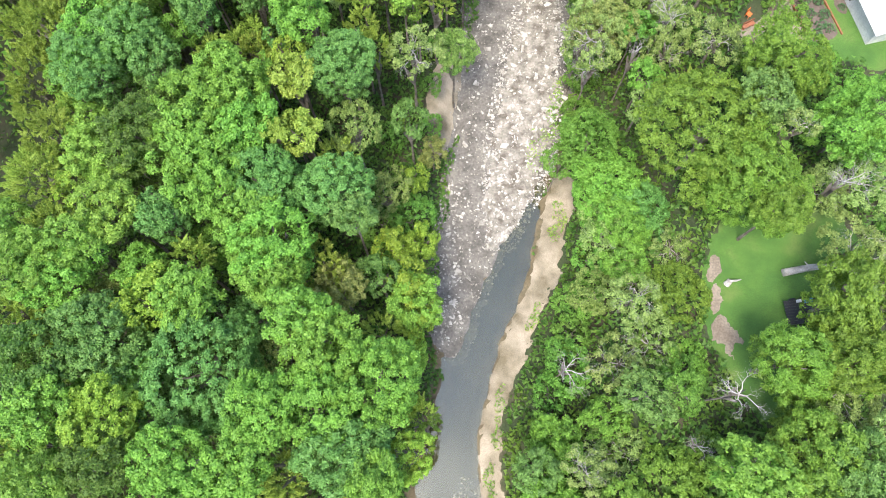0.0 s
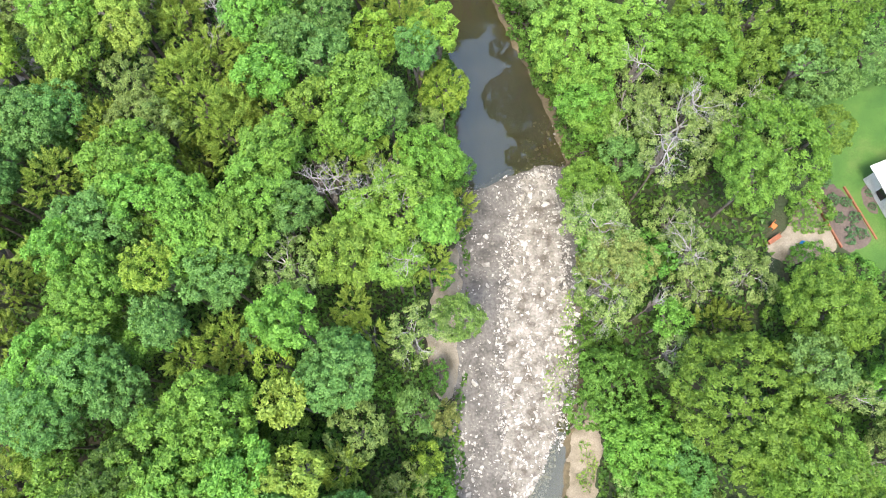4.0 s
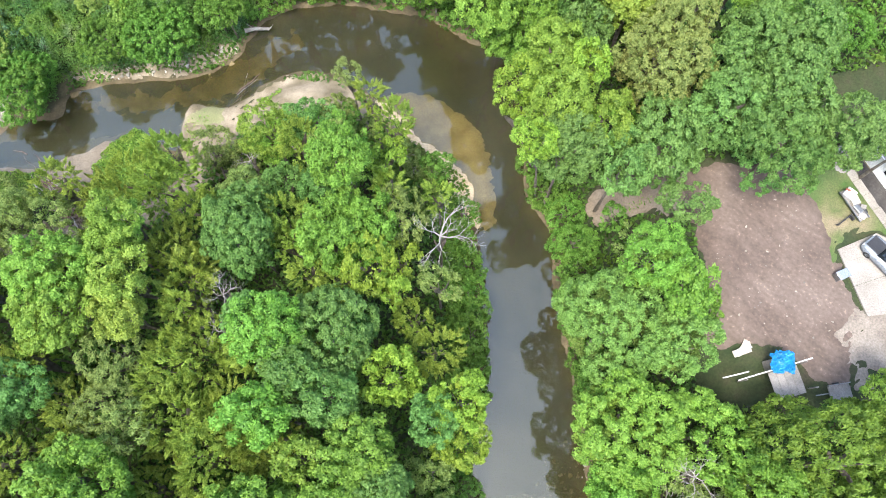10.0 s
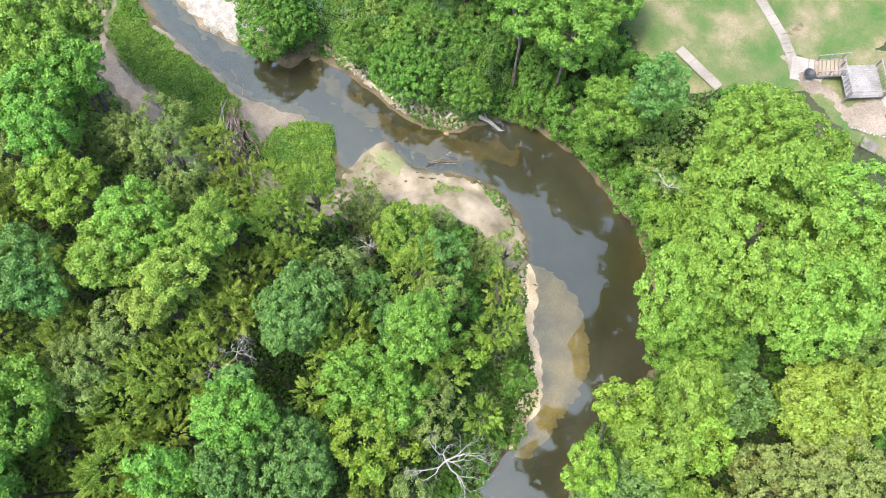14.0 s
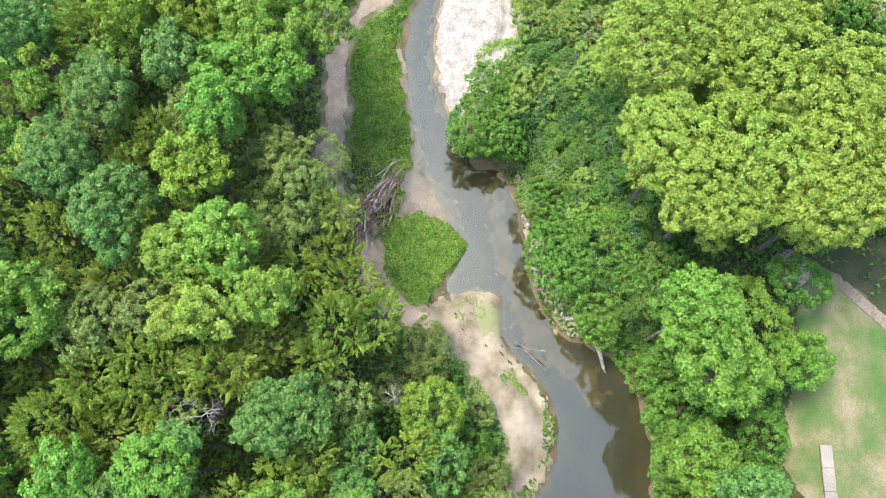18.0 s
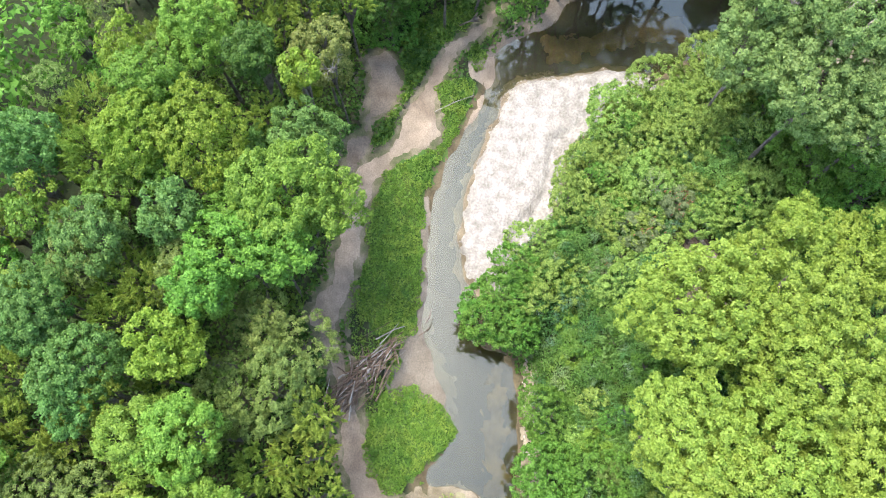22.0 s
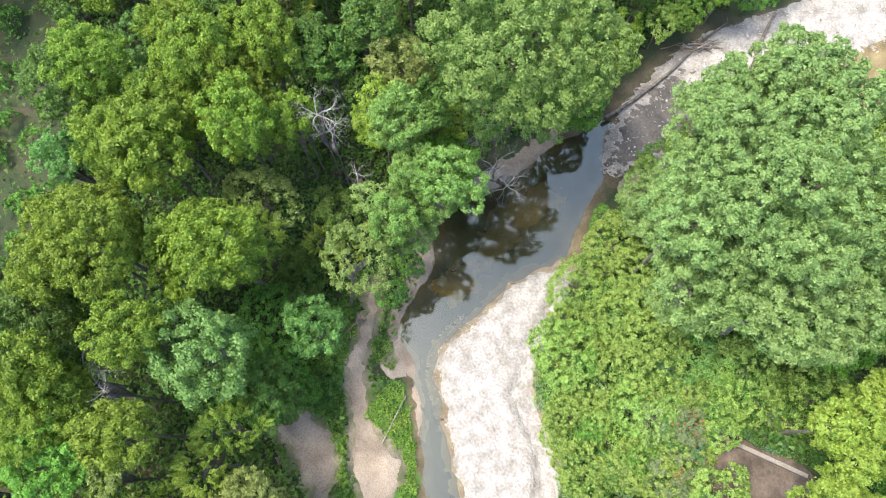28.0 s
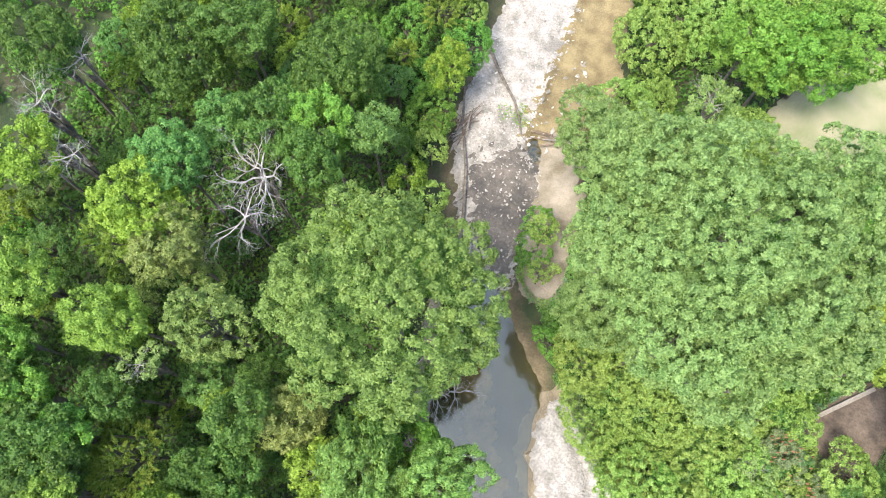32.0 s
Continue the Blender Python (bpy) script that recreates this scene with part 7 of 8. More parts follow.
def strip(name, label, category, a, b, wide, thick, material, lift=0.06, slabs=1):
    """A paved strip between two places, laid in slabs."""
    a, b = Vector(a), Vector(b)
    d = b - a
    turn = math.atan2(d.y, d.x)
    ob = new(name)
    tagged(ob, label, category, kind="structure")
    for i in range(slabs):
        c = a + d * ((i + 0.5) / slabs)
        part("slab", boxed((c.x, c.y, height_at(c.x, c.y) + lift), (d.length / slabs - 0.03, wide, thick), turn, 0.015), material, ob)
    return ob


drive = new("driveway")
tagged(drive, "pale dusty concrete driveway laid in square bays", "driveway", kind="structure")
for bay in ([(34.0, 75.3), (35.2, 72.1), (38.95, 73.8), (37.35, 77.1)], [(35.2, 72.1), (36.2, 69.6), (40.45, 70.6), (38.95, 73.8)], [(37.35, 77.1), (38.95, 73.8), (42.35, 72.45), (40.85, 75.6)],
            [(38.95, 73.8), (40.45, 70.6), (43.65, 69.4), (42.35, 72.45)], [(40.85, 75.6), (42.35, 72.45), (45.65, 71.15), (44.45, 74.4)], [(42.35, 72.45), (43.65, 69.4), (47.0, 68.4), (45.65, 71.15)], [(44.45, 74.4), (45.65, 71.15), (49.0, 70.0), (48.0, 73.4)]):
    mx_, my_ = sum(p[0] for p in bay) / 4, sum(p[1] for p in bay) / 4
    bay = [(mx_ + (x - mx_) * 0.991, my_ + (y - my_) * 0.991) for x, y in bay]
    bm = bmesh.new()
    rows = [[bm.verts.new((x, y, height_at(x, y) + z)) for x, y in bay] for z in (-0.1, 0.15)]
    bm.faces.new(rows[1])
    for k in range(4):
        bm.faces.new((rows[0][k], rows[0][(k + 1) % 4], rows[1][(k + 1) % 4], rows[1][k]))
    bmesh.ops.recalc_face_normals(bm, faces=bm.faces)
    part("slab", bm, CONCRETE, drive)
draped("patio", [(33.4, 84.0), (33.9, 82.6), (35.0, 82.2), (36.2, 83.2), (35.6, 85.4), (34.2, 85.6)], CONCRETE, "round pale concrete pad at the corner of the house", "patio", lift=0.14, ragged=0.05)
draped("planting_bed", [(35.7, 83.0), (37.0, 83.9), (40.9, 77.8), (39.5, 76.9)], MULCH, "dark mulched bed along the white house", "garden bed", lift=0.22, ragged=0.08, cell=0.2)
strip("walkway", "pale concrete walkway along the white house", "walkway", (35.2, 83.2), (39.9, 75.6), 0.8, 0.12, CONCRETE, 0.08, 6)
strip("walkway", "short pale concrete strip in the lawn", "walkway", (-15.2, 113.9), (-9.7, 113.8), 1.0, 0.14, WALK, 0.16, 3)
strip("walkway", "curving garden walkway of pale concrete", "walkway", (-16.5, 124.8), (-9.8, 122.6), 1.0, 0.12, WALK, 0.1, 6)
strip("walkway", "curving garden walkway of pale concrete", "walkway", (-9.8, 122.6), (-6.1, 120.8), 1.0, 0.12, WALK, 0.1, 4)
strip("walkway", "bare dirt path across the lawn", "walkway", (-28.9, 116.9), (-23.7, 122.1), 1.0, 0.12, DIRT_PALE, 0.1, 5)
strip("walkway", "pale concrete path to the wooden platform", "walkway", (1.0, 124.3), (3.7, 123.1), 0.9, 0.12, CONCRETE, 0.2, 3)
strip("walkway", "pale concrete path to the wooden platform", "walkway", (3.7, 123.1), (8.2, 126.4), 1.0, 0.12, CONCRETE, 0.2, 4)
strip("walkway", "narrow curving path beside the brick house", "walkway", (6.0, 124.2), (7.8, 122.0), 0.7, 0.12, CONCRETE, 0.19, 3)
rocks = thing("rock_edging", "row of grey stones edging the yard", "rocks", 2.8, 120.4)
for k in range(14):
    st = new("rock", STONES[k % 9])
    st.parent = rocks
    st.location, st.scale, st.rotation_euler = (-1.6 + k * 0.25, -1.0 + k * 0.15, 0.16), (0.34, 0.3, 0.4), (0, 0, k * 1.3)
slab = thing("stone_slab", "large flat grey stone slab at the yard's edge", "stone", 3.4, 119.1, 20)
part("slab", boxed((0, 0, 0.2), (1.5, 1.1, 0.35), 0, 0.08, (0.05, 0.04)), STONE, slab)
strip("terrace", "pale concrete terrace by the steps", "terrace", (-6.8, 120.6), (-4.2, 122.4), 2.6, 0.14, CONCRETE, 0.1, 2)
strip("wall", "low concrete retaining wall at the yard's edge", "wall", (-55.6, 100.6), (-49.6, 106.4), 0.35, 0.5, WALK, 0.2, 6)
draped("yard", [(-55.5, 100.2), (-52.3, 103.3), (-49.4, 106.2), (-47.0, 103.5), (-49.5, 98.2), (-53.5, 97.6)], SOIL, "bare dark-brown yard behind the wall", "yard", lift=0.1, ragged=0.15, grow=0.8)
draped("patio", [(34.2, 42.6), (31.2, 39.2), (29.3, 38.3), (30.9, 36.4), (35.3, 37.2), (35.2, 39.6)], SAND, "pale gravel patio beside the garden", "patio", lift=0.1, ragged=0.2)
draped("garden_bed", [(34.8, 42.8), (37.6, 42.8), (39.0, 37.4), (36.0, 37.0)], DIRT, "dark soil of the vegetable bed", "garden bed", lift=0.12, ragged=0.1)
draped("garden_bed", [(39.0, 42.6), (38.6, 41.2), (39.0, 39.8), (40.2, 39.6), (40.4, 42.8)], DIRT, "mulched flower bed in the bay of the house", "garden bed", lift=0.14, ragged=0.05)


def kerb_timber(a, b):
    a, b = Vector(a), Vector(b)
    d = b - a
    c = (a + b) / 2
    t = thing("garden_edging", "reddish timber edging of the vegetable bed", "edging", c.x, c.y, group="edging of the vegetable bed")
    for i in range(3):
        p = d * ((i + 0.5) / 3 - 0.5)
        part("plank", boxed((p.x, p.y, 0.16), (d.length / 3 - 0.02, 0.14, 0.28), math.atan2(d.y, d.x), 0.015), TIMBER, t)


kerb_timber((34.4, 42.8), (35.8, 37.2))
kerb_timber((37.6, 42.7), (39.0, 37.5))
VEG = leaf_material("vegetable_leaves", (0.045, 0.11, 0.035), (0.10, 0.20, 0.08))
for x, y, r in ((35.5, 43.5, 1.0), (36.2, 41.6, 0.6), (37.3, 41.2, 0.55), (36.3, 39.9, 0.55), (37.6, 39.7, 0.6), (37.0, 38.5, 0.6), (37.8, 38.1, 0.5), (36.6, 37.7, 0.5), (39.6, 41.8, 0.35), (39.5, 40.5, 0.4)):
    v = thing("vegetable_plant", "leafy green vegetable plant in the garden bed", "plant", x, y, group="vegetables in the bed")
    me = crown_mesh("V", 1.6, np.random.default_rng(int(x * 7)), True)
    me.materials.append(VEG)
    c = part("foliage", me, None, v)
    c.scale, c.location = (r / 1.6,) * 3, (0, 0, 0.35 * r + 0.1)
    part("stem", boxed((0, 0, 0.15), (0.05, 0.05, 0.4)), BARK, v)

bench = thing("bench", "reddish wooden garden bench on the patio", "bench", 30.1, 38.7, 25)
part("seat", boxed((0, 0, 0.43), (1.3, 0.38, 0.05), 0, 0.01), TIMBER, bench)
part("backrest", boxed((0, 0.2, 0.7), (1.3, 0.05, 0.35), 0, 0.01), TIMBER, bench)
for sx in (-0.55, 0.55):
    part("leg", boxed((sx, 0, 0.2), (0.07, 0.34, 0.42)), TIMBER, bench)
bucket = thing("bucket", "small blue plastic bucket on the patio", "bucket", 32.4, 38.0)
part("body", loft([[(r * math.cos(a), r * math.sin(a), z) for a in (k * math.pi / 6 for k in range(12))] for r, z in ((0.16, 0.1), (0.22, 0.5))]), BLUE, bucket)
chair = thing("chair", "orange plastic garden chair under the trees", "chair", 30.3, 39.9, 40)
part("seat", boxed((0, 0, 0.42), (0.5, 0.5, 0.05), 0, 0.02), ORANGE, chair)
part("backrest", boxed((0, 0.24, 0.72), (0.5, 0.05, 0.55), 0, 0.02, (-0.15, 0)), ORANGE, chair)
for sx in (-0.2, 0.2):
    for sy in (-0.2, 0.2):
        part("leg", boxed((sx, sy, 0.21), (0.04, 0.04, 0.44)), ORANGE, chair)

boat = thing("trailer", "narrow low trailer loaded with pale junk on the lawn", "trailer", 35.4, 79.4, -58)
part("bed", boxed((0, 0, 0.5), (3.0, 0.9, 0.08), 0, 0.01), GREYWOOD, boat)
for sy in (-0.48, 0.48):
    part("side_rail", boxed((0, sy, 0.6), (3.1, 0.06, 0.12)), STEEL, boat, "bare steel rail")
for at, size, turn, mat in (((-1.0, 0.1, 0.78), (0.9, 0.9, 0.4), 0.3, WHITE), ((-0.3, 0.15, 0.75), (0.8, 0.7, 0.35), -0.2, PAPER), ((-1.3, 0.1, 0.85), (0.5, 0.35, 0.25), 0.5, BRICK),
                            ((0.45, 0.0, 0.68), (0.9, 0.5, 0.22), 0.1, STEEL), ((1.2, -0.05, 0.66), (0.55, 0.5, 0.2), 0.5, WHITE), ((0.5, 0.55, 0.66), (0.5, 0.4, 0.16), 0.8, GREYWOOD)):
    part("crate", boxed(at, size, turn, 0.08, (0.12, -0.08)), mat, boat)
part("axle", boxed((0.9, 0, 0.3), (0.08, 1.3, 0.08)), STEEL, boat)
part("drawbar", boxed((0.75, -1.2, 0.42), (1.9, 0.09, 0.09), 1.75, 0.01), BLACK, boat, "black drawbar")
w = part("jockey_wheel", ring(0.14, 0.06), RUBBER, boat)
w.location, w.rotation_euler = (0.9, -2.1, 0.2), (radians(90), 0, 1.2)
for sx, sy in ((0.9, -0.7), (0.9, 0.7), (-1.3, 0.65)):
    w = part("wheel", ring(0.2, 0.09), RUBBER, boat)
    w.location, w.rotation_euler = (sx, sy, 0.28), (radians(90), 0, 0)
bin_ = thing("storage_bin", "grey-blue lidded storage bin by the driveway", "bin", 34.0, 72.9, 30)
part("body", boxed((0, 0, 0.4), (1.0, 0.7, 0.8), 0, 0.04), STEEL, bin_)
part("lid", boxed((0, 0, 0.85), (1.08, 0.78, 0.1), 0, 0.03), SILVER, bin_)


def motorcycle(x, y, turn, paint, label):
    m = thing("motorcycle", label, "motorcycle", x, y, turn, height_at(x, y) + 0.12, group="motorcycles by the house")
    for sx in (-0.7, 0.7):
        w = part("wheel", ring(0.25, 0.07), RUBBER, m)
        w.location, w.rotation_euler = (sx, 0, 0.32), (radians(90), 0, 0)
    part("frame", boxed((0, 0, 0.5), (1.1, 0.2, 0.3), 0, 0.05), BLACK, m)
    part("tank", boxed((0.2, 0, 0.8), (0.55, 0.32, 0.24), 0, 0.08), paint, m)
    part("seat", boxed((-0.35, 0, 0.78), (0.65, 0.3, 0.12), 0, 0.05), BLACK, m)
    part("handlebar", boxed((0.55, 0, 1.0), (0.06, 0.8, 0.06), 0, 0.02), STEEL, m)
    part("fender", boxed((0.78, 0, 0.62), (0.5, 0.16, 0.06), 0, 0.02), paint, m)


motorcycle(42.02, 75.72, 20, BLACK, "black motorcycle beside the house")
motorcycle(42.34, 74.92, 55, BLUE, "blue motorcycle beside the house")
motorcycle(46.72, 72.45, 40, BLACK, "dark motorcycle parked on the driveway")
can = thing("fuel_can", "red plastic fuel can by the motorcycles", "can", 43.33, 75.09, 30, height_at(43.33, 75.09) + 0.14)
part("body", boxed((0, 0, 0.2), (0.45, 0.3, 0.4), 0, 0.05), plain("red_plastic", (0.45, 0.03, 0.02), 0.5), can)
part("spout", boxed((0.2, 0, 0.45), (0.2, 0.06, 0.06), 0, 0.01, (0, -0.6)), BLACK, can)
tub = thing("tub", "blue plastic tub on the concrete driveway", "tub", 41.93, 73.91, 60, height_at(41.93, 73.91) + 0.14)
part("body", loft([[(r * math.cos(a), r * math.sin(a), z) for a in (k * math.pi / 6 for k in range(12))] for r, z in ((0.25, 0.0), (0.34, 0.4), (0.3, 0.42), (0.22, 0.1))]), BLUE, tub)
junk = thing("scrap_heap", "heap of scrap boards, pipes and frames by the house", "scrap", 44.48, 73.75, 35, height_at(44.48, 73.75) + 0.1)
jr = random.Random(4)
for k in range(44):
    size = (jr.uniform(0.3, 1.1), jr.uniform(0.05, 0.28), jr.uniform(0.04, 0.16))
    part("scrap_piece", boxed((jr.gauss(0, 0.9), jr.gauss(0, 0.7), 0.15 + 0.012 * k), size, jr.uniform(0, 3.14), 0.01, (jr.gauss(0, 0.1), jr.gauss(0, 0.1))), (GREYWOOD, STEEL, WHITE, BLACK, PAPER, GREYWOOD, BRICK)[k % 7], junk)
table = thing("table", "small white folding table by the house", "table", 46.62, 73.89, 35, height_at(46.62, 73.89) + 0.1)
part("tabletop", boxed((0, 0, 0.72), (1.2, 0.8, 0.05), 0, 0.02), WHITE, table)
part("crate", boxed((0.1, 0, 0.84), (0.5, 0.45, 0.2), 0.2, 0.03), BLACK, table)
for sx in (-0.5, 0.5):
    for sy in (-0.3, 0.3):
        part("leg", boxed((sx, sy, 0.36), (0.05, 0.05, 0.72)), STEEL, table)

shed = thing("lean_to", "grey board lean-to shelter at the lot's edge", "shelter", 28.2, 63.2, 22, 8.1)
for k in range(4):
    part("roof_board", boxed((-0.6 + k * 0.62, -0.2, 1.95 + 0.01 * (k % 2)), (0.6, 2.3, 0.04), 0, 0.0, (0.1, 0)), GREYWOOD, shed)
for sx in (-2.6, 0.0, 2.6):
    for sy in (-1.2, 0.9):
        part("post", boxed((sx, sy, 0.95), (0.1, 0.1, 2.0)), GREYWOOD, shed)
part("rail", boxed((-0.2, 1.05, 2.15), (6.4, 0.1, 0.14), 0, 0.01), WHITE, shed, "white painted rail")
part("rail", boxed((-3.2, 1.5, 1.6), (2.2, 0.1, 0.12), -0.05, 0.01), WHITE, shed)
tarp = new("tarpaulin")
tarp.location = (28.1, 64.7, height_at(28.1, 64.7) + 1.9)
tagged(tarp, "crumpled bright blue tarpaulin thrown over the shelter", "tarpaulin")
ts = np.linspace(-0.95, 0.95, 30)
tx, ty = np.meshgrid(ts, ts)
tz = 0.35 + 0.22 * wavy(tx * 3, ty * 3, 2.4, 1.0) + 0.1 * wavy(tx, ty, 0.5, 3.0) - 0.4 * np.clip(np.hypot(tx, ty) - 0.6, 0, 2)
part("sheet", grid_mesh("sheet", ts, ts, tz, np.maximum(np.abs(tx * 0.9 + ty * 0.35), np.abs(ty * 1.15 - tx * 0.3)) + 0.28 * wavy(tx, ty, 1.1, 2.0) < 1.15, False), BLUE, tarp)
part("stack", boxed((0, -0.1, -0.95), (1.4, 1.0, 1.9), 0.3, 0.05), GREYWOOD, tarp, "boards stacked under the sheet")
panel = thing("board_pile", "pale boards lying at the edge of the lot", "boards", 26.0, 65.7, 25)
for k in range(4):
    part("board", boxed((0.1 * k - 0.2, 0.12 * k, 0.1 + 0.07 * k), (1.7 - 0.25 * k, 0.55, 0.05), 0.25 * k, 0.01), (PAPER, WHITE, PAPER, PAPER)[k], panel)
cart = thing("utility_trailer", "small rusty utility trailer under the branches", "trailer", 33.3, 63.0, 15)
part("bed", boxed((0, 0, 0.55), (1.8, 1.1, 0.08)), GREYWOOD, cart)
part("drawbar", boxed((-1.4, 0, 0.45), (1.1, 0.08, 0.08)), STEEL, cart)
for sy in (-0.6, 0.6):
    part("side_rail", boxed((0, sy, 0.75), (1.8, 0.06, 0.3)), STEEL, cart)
    w = part("wheel", ring(0.2, 0.08), RUBBER, cart)
    w.location, w.rotation_euler = (0, sy * 1.15, 0.28), (radians(90), 0, 0)
truck = thing("flatbed_trailer", "black flatbed trailer with blue gear on the lawn", "trailer", 30.6, 10.5, 5)
for k in range(8):
    part("plank", boxed((0, -0.84 + k * 0.24, 0.62), (2.9, 0.22, 0.06)), BLACK, truck)
for sy in (-1.0, 1.0):
    part("side_rail", boxed((0, sy, 0.72), (3.0, 0.08, 0.16)), BLACK, truck)
    for sx in (-0.5, 0.4):
        w = part("wheel", ring(0.22, 0.09), RUBBER, truck)
        w.location, w.rotation_euler = (sx, sy * 1.15, 0.3), (radians(90), 0, 0)
part("case", boxed((0.6, 0.85, 0.85), (0.7, 0.35, 0.3), 0.05, 0.03), BLUE, truck)
part("case", boxed((-0.2, 0.9, 0.8), (0.4, 0.25, 0.2), 0.05, 0.03), WHITE, truck)


def log(name, label, places, r0, r1, material=DEADWOOD, lift=None):
    """A fallen trunk along a row of places (x, y, height over the ground)."""
    x, y, z = places[0]
    ob = new(name)
    ob.location = (x, y, height_at(x, y))
    tagged(ob, label, "log")
    bm = bmesh.new()
    pts = [Vector((a - x, b - y, height_at(a, b) + c - ob.location.z)) for a, b, c in places]
    k = len(pts) - 1
    for i in range(k):
        tube(bm, pts[i], pts[i + 1], r0 + (r1 - r0) * i / k, r0 + (r1 - r0) * (i + 1) / k, 9)
    part("trunk", bm, material, ob)
    rnd = random.Random(int(abs(x) * 10))
    for i in range(1, k + 1):
        way = Vector((rnd.uniform(-1, 1), rnd.uniform(-1, 1), 0.35)).normalized() * rnd.uniform(0.5, 1.1)
        part("branch", limb([pts[i], pts[i] + way * 0.5 + Vector((0.06, -0.05, 0.03)), pts[i] + way], [r1 * 0.5, r1 * 0.35, r1 * 0.15]), material, ob)
    return ob


log("log", "thick pale fallen trunk lying over the lawn", [(29.6, 14.0, 0.3), (32.0, 14.4, 0.32), (34.1, 14.6, 0.35), (36.4, 13.6, 0.3)], 0.34, 0.2)
log("log", "bleached trunk stranded at the water's edge", [(-24.2, 96.2, 0.7), (-23.2, 96.6, 0.9), (-21.8, 97.0, 1.0)], 0.24, 0.16)
log("driftwood_log", "long curved driftwood log on the white gravel bar", [(-91.0, 129.4, 0.2), (-89.3, 127.2, 0.22), (-88.0, 125.8, 0.22), (-86.5, 124.3, 0.22), (-85.5, 122.8, 0.2), (-84.6, 120.9, 0.2)], 0.2, 0.11, BARK)
log("driftwood_log", "dark driftwood trunk along the wooded bank", [(-86.4, 107.2, 0.9), (-87.2, 111.0, 0.5), (-88.6, 115.5, 0.4), (-90.8, 120.5, 0.4), (-91.8, 124, 0.4)], 0.2, 0.1, BARK)
log("fallen_branch", "thin pale pole lying in the bank grass", [(-64.5, 75.1, 0.35), (-66.1, 76.8, 0.4), (-67.7, 78.5, 0.35)], 0.045, 0.03)
log("stump", "grey cut stump at the lawn's edge", [(24.6, 13.1, 0.1), (24.75, 13.3, 0.55)], 0.3, 0.25)


lr = np.random.default_rng(21)
heap_stones("clods", [(x, y, d) for x, y, d in stone_places([(24.5, 68), (24, 76), (27, 80.5), (31, 79), (32.5, 72), (33, 67)], 150, (0.05, 0.26), lr, 0)], STONE_GREY, "pale stones and clods scattered over the bare lot", lr)
DRIFT = surface("brown_driftwood", (0.075, 0.05, 0.036), (0.19, 0.14, 0.105), 2.0, 18.0, 0.95, 0.5)


def brush_pile(x, y, turn, length, wide, count, label, z=None):
    """Sticks and branches flooded into a heap."""
    pile = thing("brush_pile", label, "brush pile", x, y, turn, z)
    rnd = random.Random(int(abs(x * 3)))
    for i in range(count):
        px, py = rnd.gauss(0, length * 0.22), rnd.gauss(0, wide * 0.25)
        a, size, q = rnd.gauss(0, 0.45), rnd.uniform(1.2, 3.4), rnd.uniform(0.03, 0.10)
        way = Vector((math.cos(a), math.sin(a), rnd.uniform(-0.1, 0.15)))
        start = Vector((px, py, 0.2 + rnd.uniform(0, 1.0))) - way * size * 0.5
        pts = [start + way * size * k / 3 + Vector((rnd.gauss(0, 0.07), rnd.gauss(0, 0.07), rnd.gauss(0, 0.05))) for k in range(4)]
        part("stick", limb(pts, [q, q * 0.85, q * 0.65, q * 0.35]), DRIFT if i % 4 else DEADWOOD, pile)


brush_pile(-37.3, 74.6, 148, 10.0, 2.6, 150, "heap of brown flood-borne branches and sticks beside the track")
brush_pile(-90.3, 119.5, 75, 5.0, 1.6, 22, "tangle of dead sticks at the foot of the bank")
brush_pile(-84.0, 90.0, 120, 4.0, 1.6, 14, "drift of dead twigs at the pool's edge", 0.4)
brush_pile(-23.4, 89.6, 60, 3.0, 1.4, 9, "dead twigs standing from the sand islet")
brush_pile(-54.5, 106.0, 30, 4.5, 2.0, 14, "cut dead branches behind the retaining wall")
brush_pile(-81.5, 121.5, 10, 4.0, 1.6, 12, "dead weeds and sticks beside the gravel bar")

tyre = thing("tyre", "old black tyre lying on the white gravel", "tyre", -63.17, 82.97)
w = part("tread", ring(0.27, 0.07), plain("worn_rubber", (0.10, 0.095, 0.10), 0.9), tyre)
w.location = (0, 0, 0.12)
r_ = part("rim", ring(0.19, 0.03), STEEL, tyre)
r_.location = (0, 0, 0.12)

pit = thing("stone_ring", "round gravel bed with a tree stump in it", "garden bed", -30.2, 112.6)
bm = bmesh.new()
bmesh.ops.create_cone(bm, cap_ends=True, segments=28, radius1=1.75, radius2=1.65, depth=0.16)
part("gravel_disc", bm, TRACK, pit).location = (0, 0, 0.1)
for k in range(22):
    part("edging_stone", boxed((1.75 * math.cos(k * 0.2856), 1.75 * math.sin(k * 0.2856), 0.14), (0.44, 0.2, 0.2), k * 0.2856 + 1.571, 0.04), STONE, pit)
bm = bmesh.new()
tube(bm, (0, 0, 0.05), (0.03, 0.02, 0.5), 0.34, 0.26, 10)
part("stump", bm, BARK, pit)

disc = thing("fire_bowl", "round dark fire bowl on the concrete terrace", "fire bowl", -5.1, 120.9, 0, 7.0)
part("bowl", loft([[(r * math.cos(a), r * math.sin(a), z) for a in (k * math.pi / 10 for k in range(20))] for r, z in ((0.3, 0.1), (0.52, 0.42), (0.56, 0.45), (0.5, 0.44), (0.2, 0.24))]), BLACK, disc)


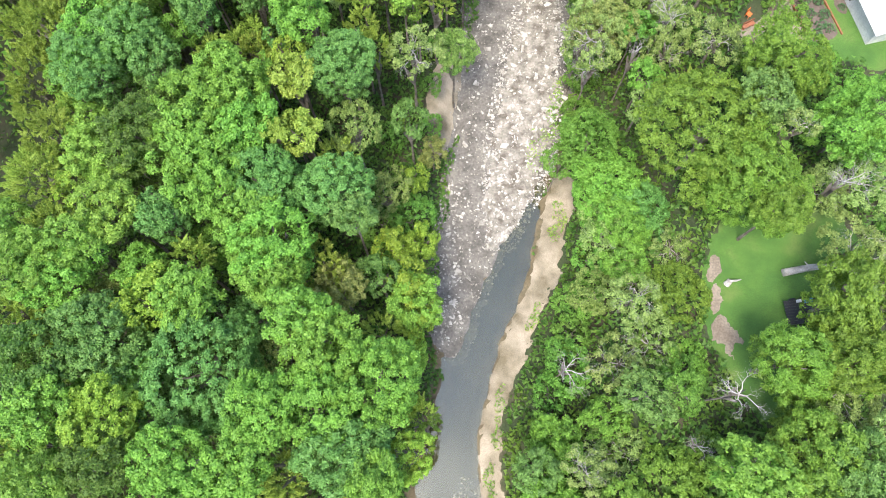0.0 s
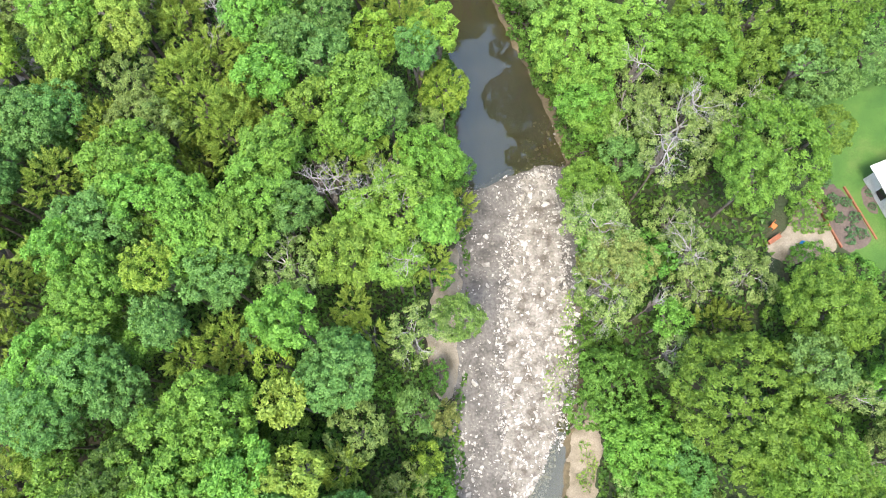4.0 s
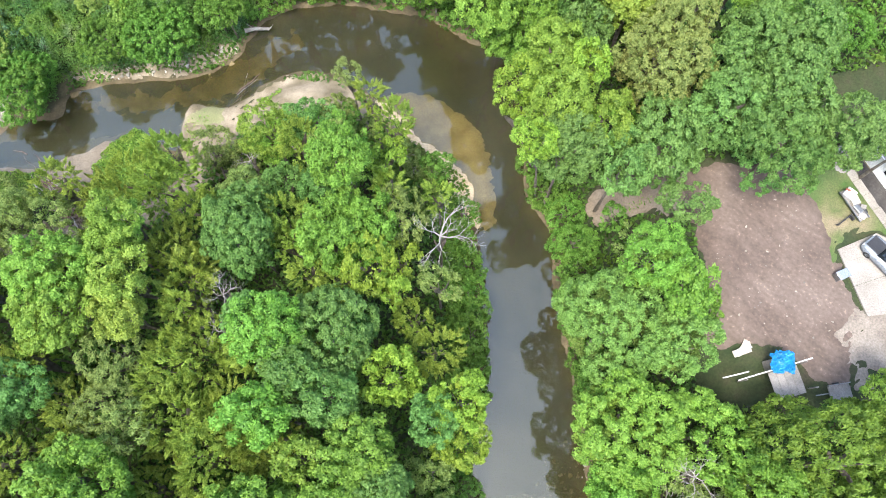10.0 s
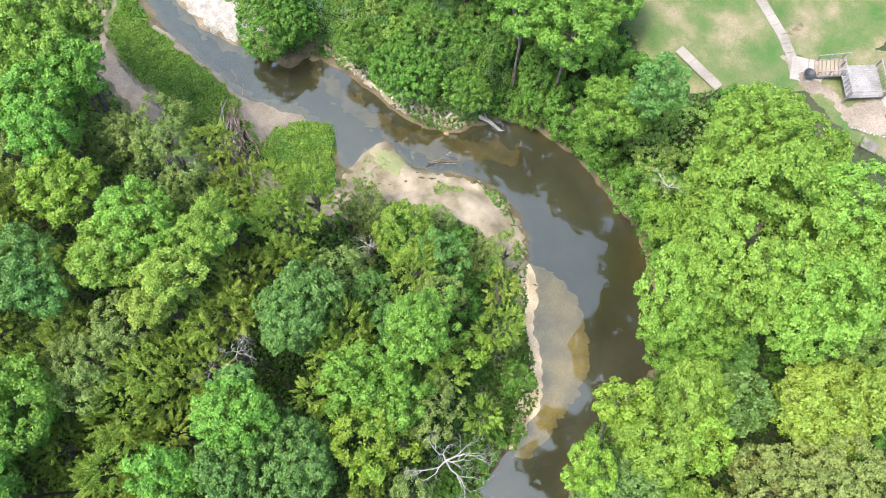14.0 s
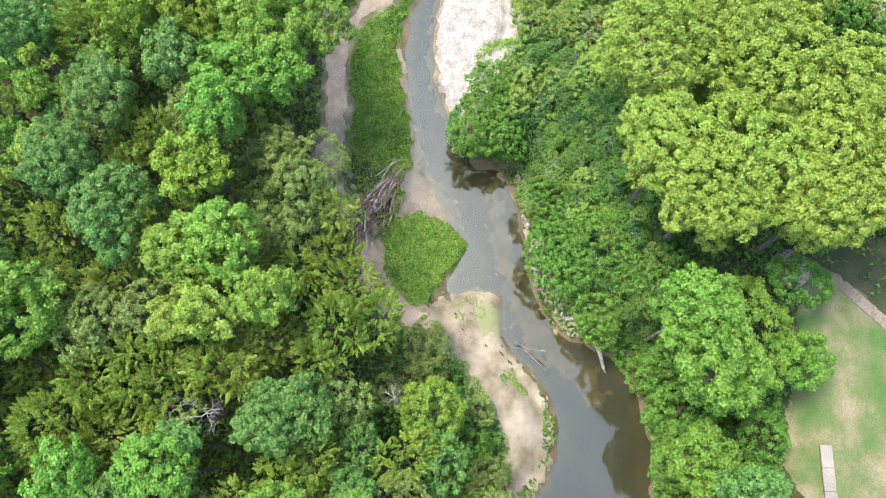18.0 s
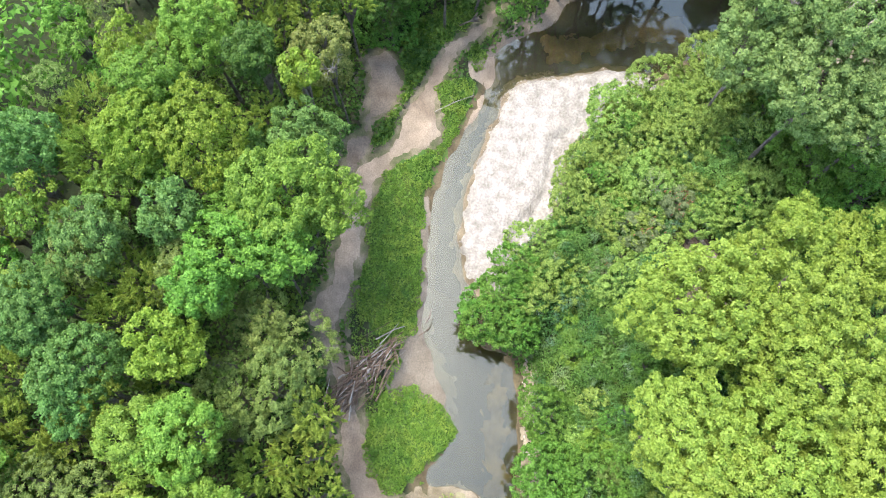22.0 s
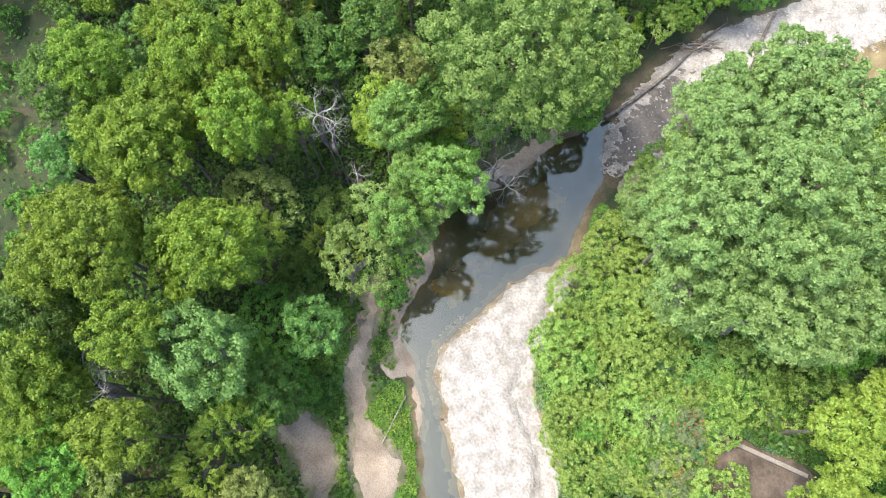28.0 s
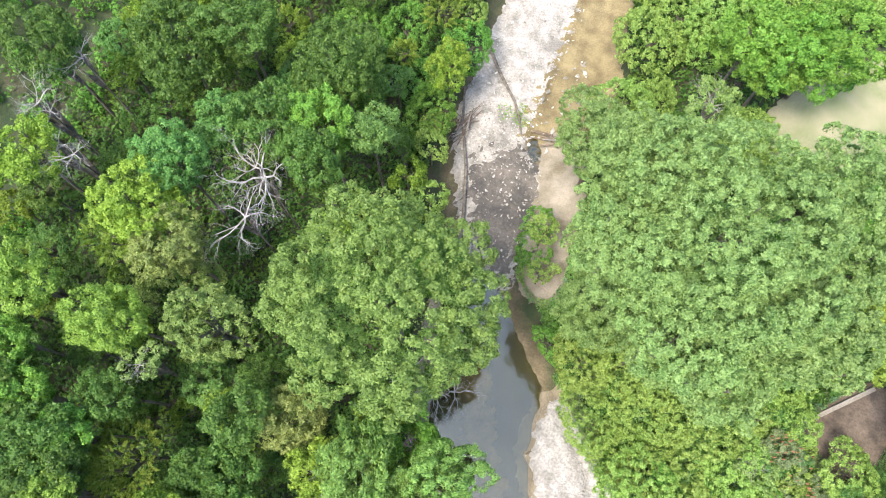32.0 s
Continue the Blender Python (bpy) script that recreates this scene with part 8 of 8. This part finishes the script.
def stairs(x, y, turn, count, wide, z, label, mat, rail_mat):
    s = thing("staircase", label, "stairs", x, y, turn, z)
    for k in range(count):
        part("tread", boxed((k * 0.3 + 0.15, 0, k * 0.17 + 0.1), (0.32, wide, 0.06), 0, 0.008), mat, s)
    for sy in (-wide / 2, wide / 2):
        part("stringer", boxed((count * 0.15, sy, count * 0.085), (count * 0.34, 0.06, 0.24), 0, 0.0, (0, -0.515)), rail_mat, s)
        part("handrail", boxed((count * 0.15, sy, count * 0.085 + 0.95), (count * 0.34, 0.07, 0.07), 0, 0.0, (0, -0.515)), rail_mat, s)
        for k in range(0, count, 3):
            part("post", boxed((k * 0.3 + 0.15, sy, k * 0.17 + 0.55), (0.07, 0.07, 1.0)), rail_mat, s)
    return s


stairs(-5.2, 121.9, 38, 8, 1.8, 6.95, "tan wooden outdoor stairs with pale handrails", TANWOOD, GREYWOOD)
stairs(9.3, 117.6, 112, 12, 1.4, 8.0, "grey wooden stairs with white handrails", GREYWOOD, WHITE)


def deck(x, y, turn, length, depth, z, label, height, rail=WHITE):
    d = thing("deck", label, "deck", x, y, turn, z)
    k = int(depth / 0.2)
    for i in range(k):
        part("deck_board", boxed((0, -depth / 2 + (i + 0.5) * 0.2, height), (length, 0.185, 0.05), 0, 0.0), GREYWOOD, d)
    for sx in (-length / 2 + 0.06, length / 2 - 0.06):
        for sy in (-depth / 2 + 0.06, depth / 2 - 0.06):
            part("post", boxed((sx, sy, height / 2 + 0.5), (0.12, 0.12, height + 1.0)), rail, d)
        part("rail", boxed((sx, 0, height + 1.02), (0.1, depth, 0.06)), rail, d)
        for j in range(8):
            part("baluster", boxed((sx, -depth / 2 + (j + 0.5) * depth / 8, height + 0.5), (0.05, 0.05, 1.0)), rail, d)
    part("rail", boxed((0, -depth / 2 + 0.06, height + 1.02), (length, 0.1, 0.06)), rail, d)
    return d


deck(13.0, 116.2, -56, 5.5, 2.4, 8.2, "grey wooden deck with white railings on the brick house", 1.7)
deck(-1.4, 123.4, 52, 3.5, 3.4, 6.9, "square weathered wooden platform with grey railings", 1.2, GREYWOOD)
ac = thing("air_conditioner", "pale outdoor air-conditioning unit beside the house", "air conditioner", 10.2, 123.8, -56, 8.2)
part("casing", boxed((0, 0, 0.4), (0.8, 0.8, 0.8), 0, 0.03), WHITE, ac)
fan = part("fan_grille", ring(0.24, 0.04, 18, 6), STEEL, ac)
fan.location = (0, 0, 0.82)
heap = thing("rock_pile", "small pile of dark rocks by the walkway", "rocks", 34.4, 83.8)
for k in range(8):
    st = new("rock", STONES[k])
    st.parent = heap
    st.location, st.scale = (math.cos(k * 0.8) * 0.45, math.sin(k * 0.8) * 0.45, 0.14), (0.45, 0.4, 0.5)
BLOSSOM = plain("white_blossom", (0.5, 0.5, 0.46), 0.7)
flowers = thing("flowering_shrub", "cluster of white blossoms among bank shrubs", "shrub", -45.7, 88.94)
pr = np.random.default_rng(5)
fl = unit(pr.normal(size=(160, 3)) * np.array([1, 1, 0.3])) * pr.uniform(0.1, 0.62, (160, 1)) + np.array([0, 0, 5.25 - height_at(-45.7, 88.94)])
part("blossom", leaves_mesh("blossom", fl, pr.normal(size=(160, 3)) * 0.4 + np.array([0, 0, 1]), 0.24, 0.8, pr), BLOSSOM, flowers, "white blossom heads")
bm = bmesh.new()
tube(bm, (0, 0, 0), (0.1, 0, 5.2 - height_at(-45.7, 88.94)), 0.07, 0.03, 6)
part("stem", bm, BARK, flowers)
